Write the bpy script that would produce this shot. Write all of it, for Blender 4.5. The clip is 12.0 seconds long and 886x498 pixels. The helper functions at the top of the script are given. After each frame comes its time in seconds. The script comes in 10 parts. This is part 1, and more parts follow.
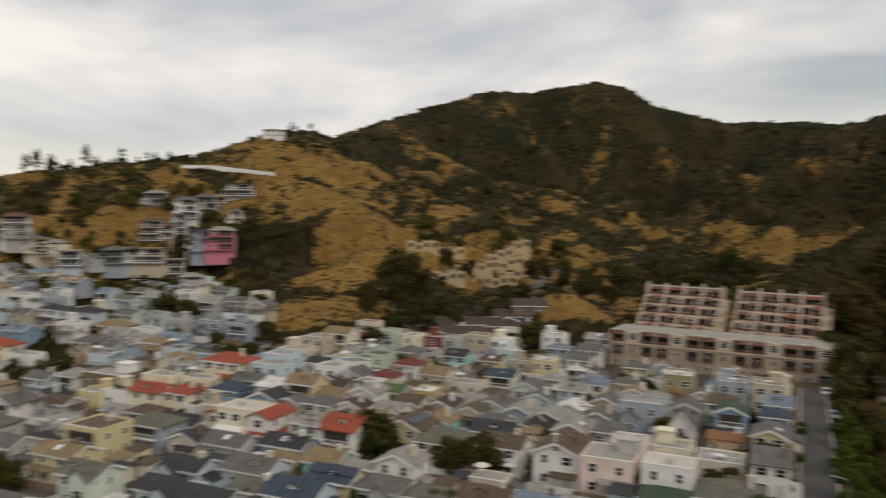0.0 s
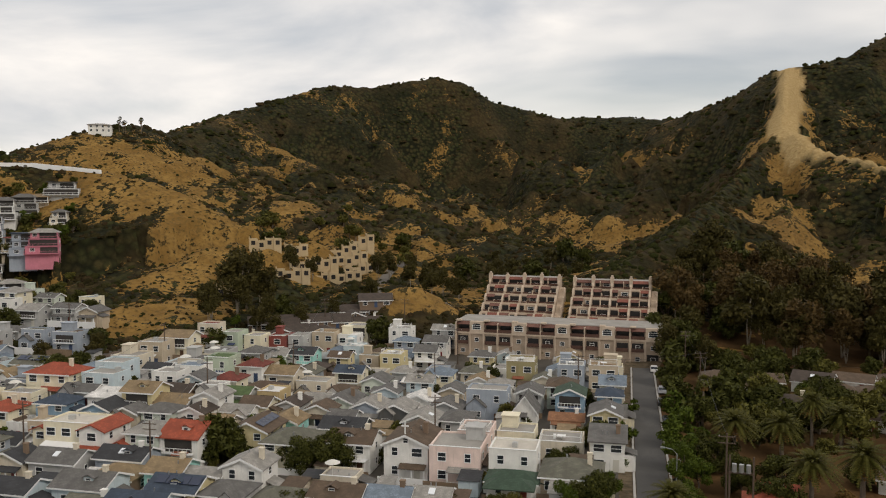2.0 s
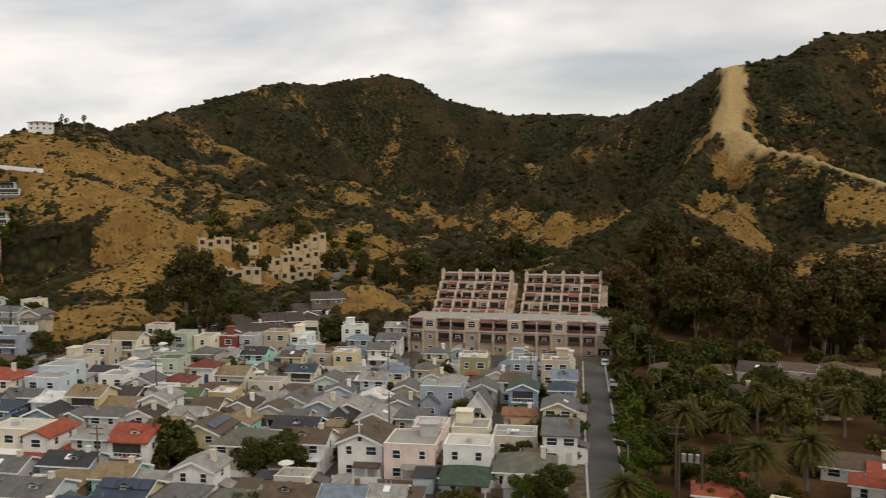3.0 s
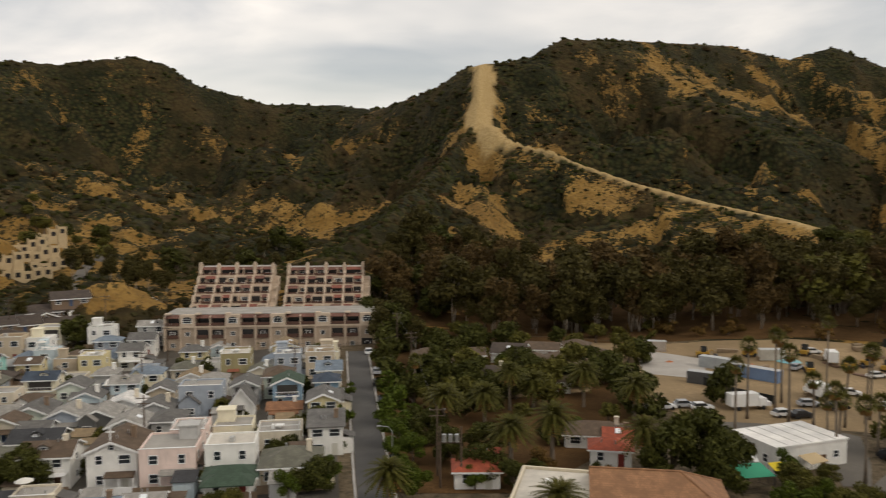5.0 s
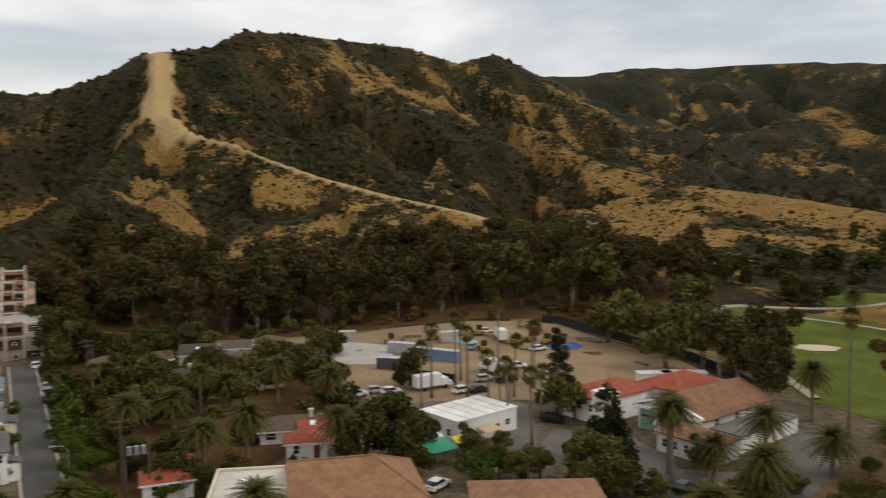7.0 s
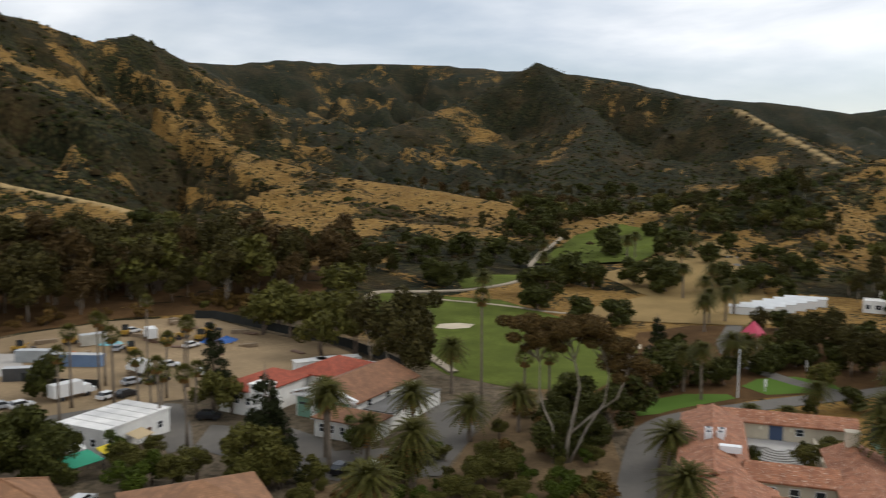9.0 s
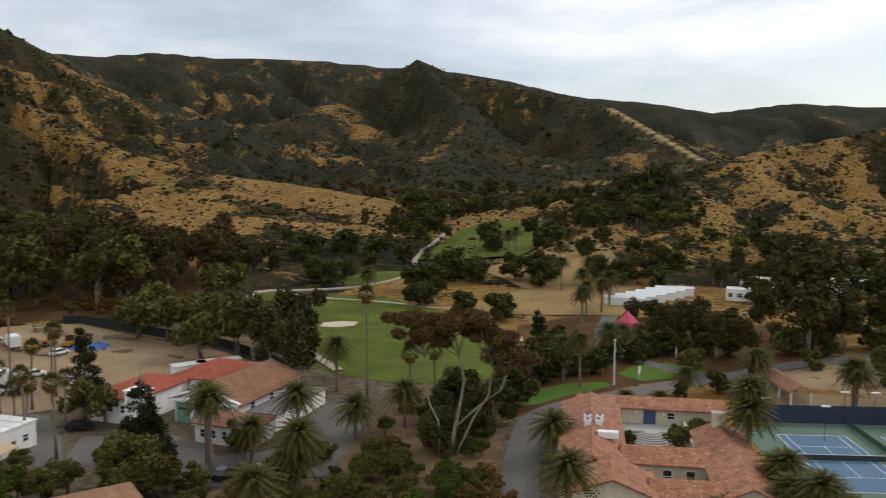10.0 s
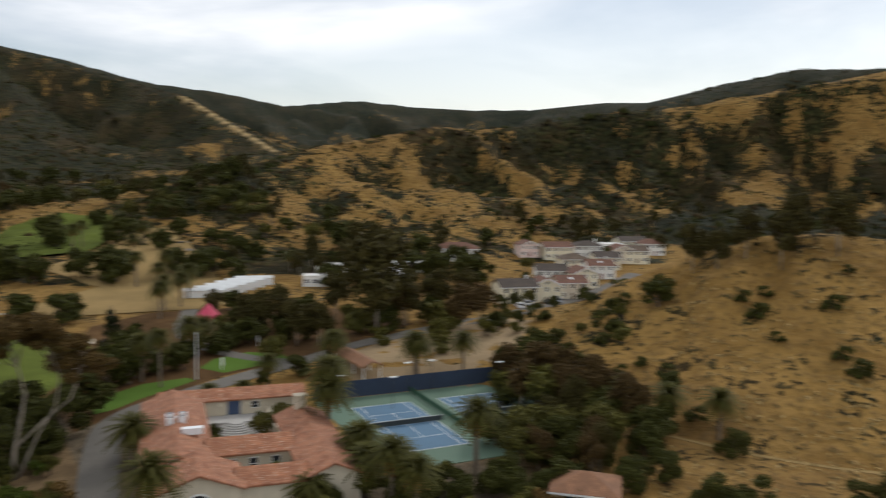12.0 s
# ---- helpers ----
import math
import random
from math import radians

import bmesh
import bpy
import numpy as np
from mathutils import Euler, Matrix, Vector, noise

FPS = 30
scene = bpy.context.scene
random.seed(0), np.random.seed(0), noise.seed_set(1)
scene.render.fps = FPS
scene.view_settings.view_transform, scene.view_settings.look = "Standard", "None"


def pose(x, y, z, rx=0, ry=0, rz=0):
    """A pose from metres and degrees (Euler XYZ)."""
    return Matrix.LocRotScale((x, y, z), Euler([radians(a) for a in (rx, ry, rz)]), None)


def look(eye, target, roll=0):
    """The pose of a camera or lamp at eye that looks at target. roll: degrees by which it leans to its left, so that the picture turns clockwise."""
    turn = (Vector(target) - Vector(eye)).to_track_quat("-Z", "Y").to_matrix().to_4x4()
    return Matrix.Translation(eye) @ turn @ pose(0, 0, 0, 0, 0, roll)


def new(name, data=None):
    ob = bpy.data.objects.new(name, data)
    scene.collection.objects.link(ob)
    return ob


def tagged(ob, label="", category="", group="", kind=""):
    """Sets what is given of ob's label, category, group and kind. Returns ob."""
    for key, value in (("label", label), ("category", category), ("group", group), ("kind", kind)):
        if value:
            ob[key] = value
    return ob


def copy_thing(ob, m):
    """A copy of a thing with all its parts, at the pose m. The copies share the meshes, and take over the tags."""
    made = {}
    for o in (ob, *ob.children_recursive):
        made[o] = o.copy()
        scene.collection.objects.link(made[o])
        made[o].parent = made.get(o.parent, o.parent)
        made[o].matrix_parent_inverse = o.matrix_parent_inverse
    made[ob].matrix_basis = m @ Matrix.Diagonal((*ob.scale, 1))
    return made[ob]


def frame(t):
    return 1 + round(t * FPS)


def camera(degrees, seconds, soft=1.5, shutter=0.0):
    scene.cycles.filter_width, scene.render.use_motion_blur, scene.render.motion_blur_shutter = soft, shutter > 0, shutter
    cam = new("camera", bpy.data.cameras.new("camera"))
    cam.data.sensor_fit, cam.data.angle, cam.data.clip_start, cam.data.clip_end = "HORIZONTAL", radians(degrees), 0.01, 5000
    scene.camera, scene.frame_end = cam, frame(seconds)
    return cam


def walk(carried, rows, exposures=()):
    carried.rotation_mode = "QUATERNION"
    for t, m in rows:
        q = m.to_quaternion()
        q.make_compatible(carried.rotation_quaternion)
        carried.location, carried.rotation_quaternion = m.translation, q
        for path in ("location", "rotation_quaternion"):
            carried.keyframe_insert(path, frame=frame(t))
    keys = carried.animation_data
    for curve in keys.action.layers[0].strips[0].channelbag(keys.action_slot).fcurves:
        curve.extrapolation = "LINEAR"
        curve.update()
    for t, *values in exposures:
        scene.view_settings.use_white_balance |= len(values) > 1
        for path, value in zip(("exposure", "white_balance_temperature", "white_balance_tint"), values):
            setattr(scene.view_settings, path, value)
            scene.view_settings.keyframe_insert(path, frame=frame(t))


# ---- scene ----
# ---------------------------------------------------------------- camera
cam = camera(57.0, 12.0, soft=1.1, shutter=0.5)
EYE = (0.0, 0.0, 43.0)
#      seconds, yaw, pitch, roll
TURNS = [
    (0.0, 36.20, -3.19, 0.91),
    (0.1, 33.50, -3.18, 0.86),
    (0.2, 31.30, -3.17, 0.82),
    (0.3, 29.60, -3.16, 0.77),
    (0.4, 28.60, -3.16, 0.73),
    (0.5, 27.87, -3.15, 0.68),
    (1.0, 26.24, -3.22, 0.43),
    (1.5, 25.64, -3.35, 0.17),
    (2.0, 25.27, -3.46, -0.05),
    (2.5, 24.36, -3.60, -0.32),
    (2.7, 23.48, -3.62, -0.43),
    (4.3, 11.83, -4.24, -0.15),
    (4.5, 9.81, -4.27, -0.25),
    (5.0, 5.29, -4.40, -0.31),
    (5.5, -0.00, -4.55, -0.36),
    (6.0, -4.81, -4.64, -0.37),
    (6.5, -10.40, -4.80, -0.37),
    (7.0, -16.34, -4.92, -0.40),
    (7.2, -18.83, -5.01, -0.41),
    (8.8, -37.44, -5.48, 0.34),
    (9.0, -40.32, -5.54, 0.40),
    (9.5, -44.99, -5.60, 0.32),
    (10.0, -48.53, -5.71, 0.29),
    (10.5, -52.93, -5.84, 0.31),
    (11.0, -57.82, -5.95, 0.31),
    (11.2, -60.13, -5.98, 0.38),
    (11.5, -65.68, -6.02, 0.59),
    (12.0, -77.54, -5.97, 1.25),
]
walk(cam, [(t, pose(*EYE, 90, 0, yaw) @ pose(0, 0, 0, pitch, 0, roll)) for t, yaw, pitch, roll in TURNS],
     exposures=[(0.0, -0.2, 7000, 11), (0.5, -0.1, 7000, 11), (5.5, 0.05, 7250, 11), (7.0, 0.14, 6850, 10), (9.0, 0.17, 6350, 9), (12.0, 0.15, 6350, 9)])
# ---------------------------------------------------------------- sky and sun
world = bpy.data.worlds.new("overcast_sky")
scene.world = world
world.use_nodes = True
wn, wl = world.node_tree.nodes, world.node_tree.links
wn.clear()


def wnode(kind, **values):
    n = wn.new(kind)
    for key, value in values.items():
        n.inputs[key].default_value = value
    return n


sky = wn.new("ShaderNodeTexSky")
sky.sky_type, sky.sun_disc = "NISHITA", False
sky.sun_elevation, sky.sun_rotation = radians(40), radians(109)
coord = wn.new("ShaderNodeTexCoord")
stretch = wn.new("ShaderNodeMapping")
stretch.inputs["Scale"].default_value = (1.0, 1.0, 3.6)
cloud = wnode("ShaderNodeTexNoise", Scale=2.1, Detail=8.0, Roughness=0.55, Distortion=0.35)
tone = wn.new("ShaderNodeValToRGB")
tone.color_ramp.elements[0].position, tone.color_ramp.elements[0].color = 0.36, (0.66, 0.70, 0.765, 1)
tone.color_ramp.elements[1].position, tone.color_ramp.elements[1].color = 0.60, (1.08, 1.065, 1.06, 1)
gaps = wnode("ShaderNodeTexNoise", Scale=1.5, Detail=4.0, Roughness=0.5, Distortion=0.2)
thin = wn.new("ShaderNodeMapRange")
for key, value in (("From Min", 0.50), ("From Max", 0.68), ("To Min", 0.94), ("To Max", 0.4)):
    thin.inputs[key].default_value = value
dim = wn.new("ShaderNodeVectorMath")
dim.operation = "SCALE"
dim.inputs["Scale"].default_value = 0.08
mix = wn.new("ShaderNodeMix")
mix.data_type = "RGBA"
back = wn.new("ShaderNodeBackground")
back.inputs["Strength"].default_value = 1.0
wout = wn.new("ShaderNodeOutputWorld")
wl.new(coord.outputs["Generated"], stretch.inputs["Vector"])
wl.new(stretch.outputs["Vector"], cloud.inputs["Vector"])
wl.new(cloud.outputs["Fac"], tone.inputs["Fac"])
wl.new(stretch.outputs["Vector"], gaps.inputs["Vector"])
east = wn.new("ShaderNodeSeparateXYZ")
clearing = wn.new("ShaderNodeMapRange")
for key, value in (("From Min", 0.55), ("From Max", 1.0), ("To Min", 0.0), ("To Max", 0.24)):
    clearing.inputs[key].default_value = value
total = wn.new("ShaderNodeMath")
wl.new(coord.outputs["Generated"], east.inputs["Vector"])
wl.new(east.outputs["X"], clearing.inputs["Value"])
wl.new(gaps.outputs["Fac"], total.inputs[0])
wl.new(clearing.outputs["Result"], total.inputs[1])
wl.new(total.outputs["Value"], thin.inputs["Value"])
wl.new(thin.outputs["Result"], mix.inputs["Factor"])
wl.new(sky.outputs["Color"], dim.inputs[0])
wl.new(dim.outputs["Vector"], mix.inputs["A"])
wl.new(tone.outputs["Color"], mix.inputs["B"])
wl.new(mix.outputs["Result"], back.inputs["Color"])
wl.new(back.outputs["Background"], wout.inputs["Surface"])

sun = new("sun", bpy.data.lights.new("sun", "SUN"))
sun.data.energy, sun.data.angle, sun.data.color = 0.95, radians(12), (1.0, 0.95, 0.88)
sun.matrix_world = look((0, 0, 300), (-160, 56, 160))
# ---------------------------------------------------------------- materials
MATERIALS = {}


def graph(name):
    m = bpy.data.materials.new(name)
    m.use_nodes = True
    nodes, links = m.node_tree.nodes, m.node_tree.links
    return m, nodes, links, nodes["Principled BSDF"]


def mixed(nodes, links, factor, a, b, blend="MIX"):
    """A colour mix; each of factor, a and b is a socket or a value."""
    n = nodes.new("ShaderNodeMix")
    n.data_type, n.blend_type = "RGBA", blend
    for key, value in ((0, factor), (6, a), (7, b)):
        if hasattr(value, "is_linked"):
            links.new(value, n.inputs[key])
        else:
            n.inputs[key].default_value = value if key == 0 else (*value, 1)
    return n.outputs[2]


def ramped(nodes, links, socket, low, high):
    n = nodes.new("ShaderNodeMapRange")
    n.interpolation_type = "SMOOTHSTEP"
    n.inputs["From Min"].default_value, n.inputs["From Max"].default_value = low, high
    links.new(socket, n.inputs["Value"])
    return n.outputs["Result"]


def noise_of(nodes, links, scale, detail=4.0, rough=0.55, vector=None, distortion=0.0):
    n = nodes.new("ShaderNodeTexNoise")
    n.inputs["Scale"].default_value, n.inputs["Detail"].default_value = scale, detail
    n.inputs["Roughness"].default_value, n.inputs["Distortion"].default_value = rough, distortion
    if vector is None:
        vector = nodes.new("ShaderNodeTexCoord").outputs["Object"]
    links.new(vector, n.inputs["Vector"])
    return n.outputs["Fac"]


def bumped(nodes, links, bsdf, height, strength, distance):
    n = nodes.new("ShaderNodeBump")
    n.inputs["Strength"].default_value, n.inputs["Distance"].default_value = strength, distance
    links.new(height, n.inputs["Height"])
    links.new(n.outputs["Normal"], bsdf.inputs["Normal"])


def shade(rgb, k):
    return tuple(min(1.0, c * k) for c in rgb)


def surface(name, rgb, rough=0.85, vary=0.25, big=0.35, fine=6.0, bump=0.3, metal=0.0, random_tone=0.0, island=0.0, dirt=0.0, gloss=0.4):
    """A worn surface: grain and larger stains in two scales, with fine relief."""
    if name in MATERIALS:
        return MATERIALS[name]
    m, nodes, links, b = graph(name)
    wide = ramped(nodes, links, noise_of(nodes, links, big, 5.0, 0.6), 0.3, 0.72)
    grain = noise_of(nodes, links, fine, 4.0, 0.6)
    colour = mixed(nodes, links, wide, shade(rgb, 1 - vary), shade(rgb, 1 + vary * 0.7))
    colour = mixed(nodes, links, ramped(nodes, links, grain, 0.35, 0.7), colour, shade(rgb, 1 - 0.45 * vary))
    if dirt:
        streak = nodes.new("ShaderNodeMapping")
        streak.inputs["Scale"].default_value = (2.2, 2.2, 0.25)
        links.new(nodes.new("ShaderNodeTexCoord").outputs["Object"], streak.inputs["Vector"])
        run = ramped(nodes, links, noise_of(nodes, links, 1.1, 5.0, 0.6, streak.outputs["Vector"]), 0.52, 0.75)
        scale = nodes.new("ShaderNodeMath")
        scale.operation = "MULTIPLY"
        scale.inputs[1].default_value = dirt
        links.new(run, scale.inputs[0])
        colour = mixed(nodes, links, scale.outputs[0], colour, shade((rgb[0] * 0.6 + 0.05, rgb[1] * 0.6 + 0.04, rgb[2] * 0.6 + 0.025), 0.75))
    if random_tone or island:
        source = nodes.new("ShaderNodeNewGeometry").outputs["Random Per Island"] if island else nodes.new("ShaderNodeObjectInfo").outputs["Random"]
        spread = nodes.new("ShaderNodeMapRange")
        amount = island or random_tone
        spread.inputs["To Min"].default_value, spread.inputs["To Max"].default_value = 1 - amount, 1 + amount
        links.new(source, spread.inputs["Value"])
        tint = nodes.new("ShaderNodeVectorMath")
        tint.operation = "SCALE"
        links.new(colour, tint.inputs[0])
        links.new(spread.outputs["Result"], tint.inputs["Scale"])
        colour = tint.outputs["Vector"]
    links.new(colour, b.inputs["Base Color"])
    b.inputs["Roughness"].default_value, b.inputs["Metallic"].default_value = rough, metal
    b.inputs["Specular IOR Level"].default_value = gloss
    if bump:
        bumped(nodes, links, b, grain, bump, 0.05)
    MATERIALS[name] = m
    return m


def coursed(name, rgb, course, across, rough=0.9, vary=0.3, depth=0.04, second=None, flecks=None):
    """Roofing or boarding laid in courses: brick pattern relief with a tone for each piece."""
    if name in MATERIALS:
        return MATERIALS[name]
    m, nodes, links, b = graph(name)
    coord = nodes.new("ShaderNodeTexCoord").outputs["UV"]
    brick = nodes.new("ShaderNodeTexBrick")
    brick.inputs["Scale"].default_value = 1.0
    brick.inputs["Brick Width"].default_value, brick.inputs["Row Height"].default_value = across, course
    brick.inputs["Mortar Size"].default_value = 0.03
    second = second or shade(rgb, 1 - vary)
    brick.inputs["Color1"].default_value, brick.inputs["Color2"].default_value = (*shade(rgb, 1 + vary), 1), (*second, 1)
    brick.inputs["Mortar"].default_value = (*shade(rgb, 0.55), 1)
    links.new(coord, brick.inputs["Vector"])
    wide = ramped(nodes, links, noise_of(nodes, links, 0.7, 6.0, 0.68), 0.36, 0.66)
    colour = mixed(nodes, links, 0.35, brick.outputs["Color"], rgb)
    colour = mixed(nodes, links, wide, shade(rgb, 0.62), colour)
    if flecks:
        long = nodes.new("ShaderNodeMapping")
        long.inputs["Scale"].default_value = (0.8, 2.6, 1.0)
        links.new(coord, long.inputs["Vector"])
        colour = mixed(nodes, links, ramped(nodes, links, noise_of(nodes, links, 1.5, 4.0, 0.7, long.outputs["Vector"]), 0.57, 0.66), colour, flecks)
    links.new(colour, b.inputs["Base Color"])
    b.inputs["Roughness"].default_value = rough
    bumped(nodes, links, b, brick.outputs["Fac"], -0.5, depth)
    MATERIALS[name] = m
    return m


def leaves(name, rgb, vary=0.45):
    if name in MATERIALS:
        return MATERIALS[name]
    m, nodes, links, b = graph(name)
    geo = nodes.new("ShaderNodeNewGeometry").outputs["Random Per Island"]
    info = nodes.new("ShaderNodeObjectInfo").outputs["Random"]
    colour = mixed(nodes, links, geo, shade(rgb, 1 - vary), shade((rgb[0] * 1.15, rgb[1] * 1.05, rgb[2] * 0.9), 1 + vary))
    colour = mixed(nodes, links, info, colour, mixed(nodes, links, 0.5, colour, shade((rgb[0] * 1.25, rgb[1] * 1.1, rgb[2]), 0.9)))
    wide = ramped(nodes, links, noise_of(nodes, links, 0.6, 3.0), 0.3, 0.7)
    colour = mixed(nodes, links, wide, colour, mixed(nodes, links, 0.5, colour, shade(rgb, 0.6)))
    links.new(colour, b.inputs["Base Color"])
    b.inputs["Roughness"].default_value = 0.65
    b.inputs["Specular IOR Level"].default_value = 0.1
    MATERIALS[name] = m
    return m


def glass(name="window_glass"):
    if name in MATERIALS:
        return MATERIALS[name]
    m, nodes, links, b = graph(name)
    b.inputs["Base Color"].default_value = (0.025, 0.03, 0.035, 1)
    b.inputs["Roughness"].default_value = 0.08
    b.inputs["Specular IOR Level"].default_value = 0.6
    MATERIALS[name] = m
    return m


WALL = {
    "white": (0.795, 0.778, 0.728), "cream": (0.777, 0.712, 0.535), "yellow": (0.637, 0.545, 0.309), "ochre": (0.486, 0.370, 0.190), "pink": (0.769, 0.608, 0.538),
    "blue": (0.237, 0.353, 0.452), "paleblue": (0.529, 0.620, 0.650), "greyblue": (0.347, 0.388, 0.438), "teal": (0.363, 0.696, 0.632), "green": (0.457, 0.521, 0.401),
    "palegreen": (0.632, 0.683, 0.583), "tan": (0.517, 0.426, 0.311), "grey": (0.453, 0.449, 0.431), "dark": (0.129, 0.128, 0.123), "maroon": (0.238, 0.064, 0.051),
    "brown": (0.202, 0.139, 0.093), "skyblue": (0.284, 0.483, 0.678), "beige": (0.657, 0.584, 0.460), "hotpink": (0.594, 0.213, 0.267), "olive": (0.328, 0.282, 0.147),
    "sand": (0.539, 0.448, 0.330),
}
ROOF = {
    "grey": (0.145, 0.138, 0.128), "light": (0.33, 0.312, 0.28), "white": (0.76, 0.74, 0.70), "dark": (0.046, 0.047, 0.050), "brown": (0.125, 0.085, 0.055),
    "tan": (0.28, 0.20, 0.11), "red": (0.36, 0.075, 0.034), "orange": (0.27, 0.125, 0.06), "green": (0.05, 0.085, 0.055), "navy": (0.05, 0.07, 0.10),
    "olive": (0.15, 0.145, 0.11), "cream": (0.55, 0.51, 0.44), "lawn": (0.09, 0.14, 0.05), "bluegrey": (0.20, 0.25, 0.30), "maroon": (0.20, 0.05, 0.035),
    "darkbrown": (0.075, 0.055, 0.042), "rust": (0.17, 0.075, 0.045),
}


def wall_of(key):
    return surface("painted_wall_" + key, WALL[key], 0.88, 0.16, 0.45, 9.0, 0.3, dirt=0.4)


def roof_of(key):
    if key in ("red", "orange"):
        return coursed("clay_tile_" + key, ROOF[key], 0.34, 0.24, 0.85, 0.35, 0.07)
    return coursed("roof_shingle_" + key, ROOF[key], 0.30, 0.55, 0.92, 0.2, 0.02)


TRIM = surface("white_trim", (0.80, 0.80, 0.78), 0.6, 0.08)
GLASS = glass()
CONCRETE = surface("concrete", (0.42, 0.40, 0.37), 0.9, 0.25, 0.25, 5.0)
ASPHALT = surface("asphalt", (0.080, 0.076, 0.071), 0.92, 0.3, 0.12, 4.0)
OLD_ASPHALT = surface("worn_asphalt", (0.130, 0.116, 0.098), 0.92, 0.3, 0.1, 4.0)
LINE_PAINT = surface("road_paint", (0.7, 0.7, 0.66), 0.7, 0.15)
BARK = surface("bark", (0.16, 0.12, 0.09), 0.95, 0.4, 0.8, 6.0, 0.6)
PALE_BARK = surface("pale_bark", (0.29, 0.245, 0.19), 0.9, 0.45, 0.7, 4.0, 0.5)
PALM_BARK = surface("palm_bark", (0.19, 0.15, 0.11), 0.95, 0.35, 0.9, 7.0, 0.6)
STEEL = surface("galvanised_steel", (0.45, 0.46, 0.47), 0.4, 0.15, metal=0.8)
DARK_METAL = surface("dark_metal", (0.05, 0.05, 0.055), 0.5, 0.2)
WOOD_POLE = surface("pole_wood", (0.10, 0.07, 0.05), 0.9, 0.3)
# ---------------------------------------------------------------- mesh helpers
class Shape:
    """Collects faces for one mesh."""

    def __init__(self):
        self.v, self.f, self.uv = [], [], []

    def face(self, pts, uv=None):
        n = len(self.v)
        self.v.extend(tuple(p) for p in pts)
        self.f.append(tuple(range(n, n + len(pts))))
        if uv is None:
            a = Vector(pts[0])
            e = (Vector(pts[1]) - a)
            e = e.normalized() if e.length > 1e-6 else Vector((1, 0, 0))
            nrm = e.cross(Vector(pts[-1]) - a)
            g = nrm.cross(e).normalized() if nrm.length > 1e-9 else Vector((0, 0, 1))
            uv = [((Vector(p) - a).dot(e), (Vector(p) - a).dot(g)) for p in pts]
        self.uv.extend(uv)
        return self

    def box(self, x0, x1, y0, y1, z0, z1, bottom=True):
        p = [(x, y, z) for z in (z0, z1) for x, y in ((x0, y0), (x1, y0), (x1, y1), (x0, y1))]
        for q in ((0, 1, 5, 4), (1, 2, 6, 5), (2, 3, 7, 6), (3, 0, 4, 7), (4, 5, 6, 7)):
            self.face([p[i] for i in q])
        if bottom:
            self.face([p[i] for i in (3, 2, 1, 0)])
        return self

    def slab(self, pts, thick):
        """A flat or sloped plate: the upper outline, seen from above against the clock, and its thickness downwards."""
        low = [(x, y, z - thick) for x, y, z in pts]
        self.face(pts)
        self.face(low[::-1])
        for i in range(len(pts)):
            j = (i + 1) % len(pts)
            self.face([low[i], low[j], pts[j], pts[i]])
        return self

    def tube(self, pts, radii, sides=7, cap=True):
        rings = []
        for i, p in enumerate(pts):
            a, b = Vector(pts[max(i - 1, 0)]), Vector(pts[min(i + 1, len(pts) - 1)])
            t = (b - a).normalized()
            s = t.orthogonal().normalized() if abs(t.z) < 0.9 else Vector((1, 0, 0))
            s = (s - t * s.dot(t)).normalized()
            q = t.cross(s)
            rings.append([Vector(p) + radii[i] * (math.cos(k) * s + math.sin(k) * q) for k in (2 * math.pi * n / sides for n in range(sides))])
        base = len(self.v)
        for ring in rings:
            self.v.extend(tuple(p) for p in ring)
        for i in range(len(rings) - 1):
            for k in range(sides):
                n = (k + 1) % sides
                self.f.append((base + i * sides + k, base + i * sides + n, base + (i + 1) * sides + n, base + (i + 1) * sides + k))
                self.uv.extend([(k, i), (k + 1, i), (k + 1, i + 1), (k, i + 1)])
        if cap:
            self.f.append(tuple(base + (len(rings) - 1) * sides + k for k in range(sides)))
            self.uv.extend([(0, 0)] * sides)
            self.f.append(tuple(base + k for k in reversed(range(sides))))
            self.uv.extend([(0, 0)] * sides)
        return self

    def mesh(self, name, material, smooth=False):
        me = bpy.data.meshes.new(name)
        me.from_pydata(self.v, [], self.f)
        layer = me.uv_layers.new(name="UVMap")
        layer.data.foreach_set("uv", np.array(self.uv, np.float32).ravel())
        me.materials.append(material)
        if smooth:
            me.polygons.foreach_set("use_smooth", np.ones(len(me.polygons), bool))
        return me


def empty(name, m, label, category, group="", kind=""):
    ob = new(name)
    ob.empty_display_size = 0.5
    ob.matrix_basis = m
    return tagged(ob, label, category, group, kind)


def part(name, shape, material, parent, label="", smooth=False, m=None):
    """One mesh object under a thing or a part; shape is a Shape or a mesh that is shared."""
    ob = new(name, shape if isinstance(shape, bpy.types.Mesh) else shape.mesh(name, material, smooth))
    ob.parent = parent
    if m is not None:
        ob.matrix_basis = m
    if label:
        ob["label"] = label
    return ob


def thing(name, shape, material, m, label, category, group="", kind="", smooth=False):
    ob = new(name, shape if isinstance(shape, bpy.types.Mesh) else shape.mesh(name, material, smooth))
    ob.matrix_basis = m
    return tagged(ob, label, category, group, kind)
# ---------------------------------------------------------------- the lie of the land
def polar(az, dist, z):
    """A place by its bearing from the y axis, in degrees to the right, its distance and its height."""
    return (dist * math.sin(radians(az)), dist * math.cos(radians(az)), z)


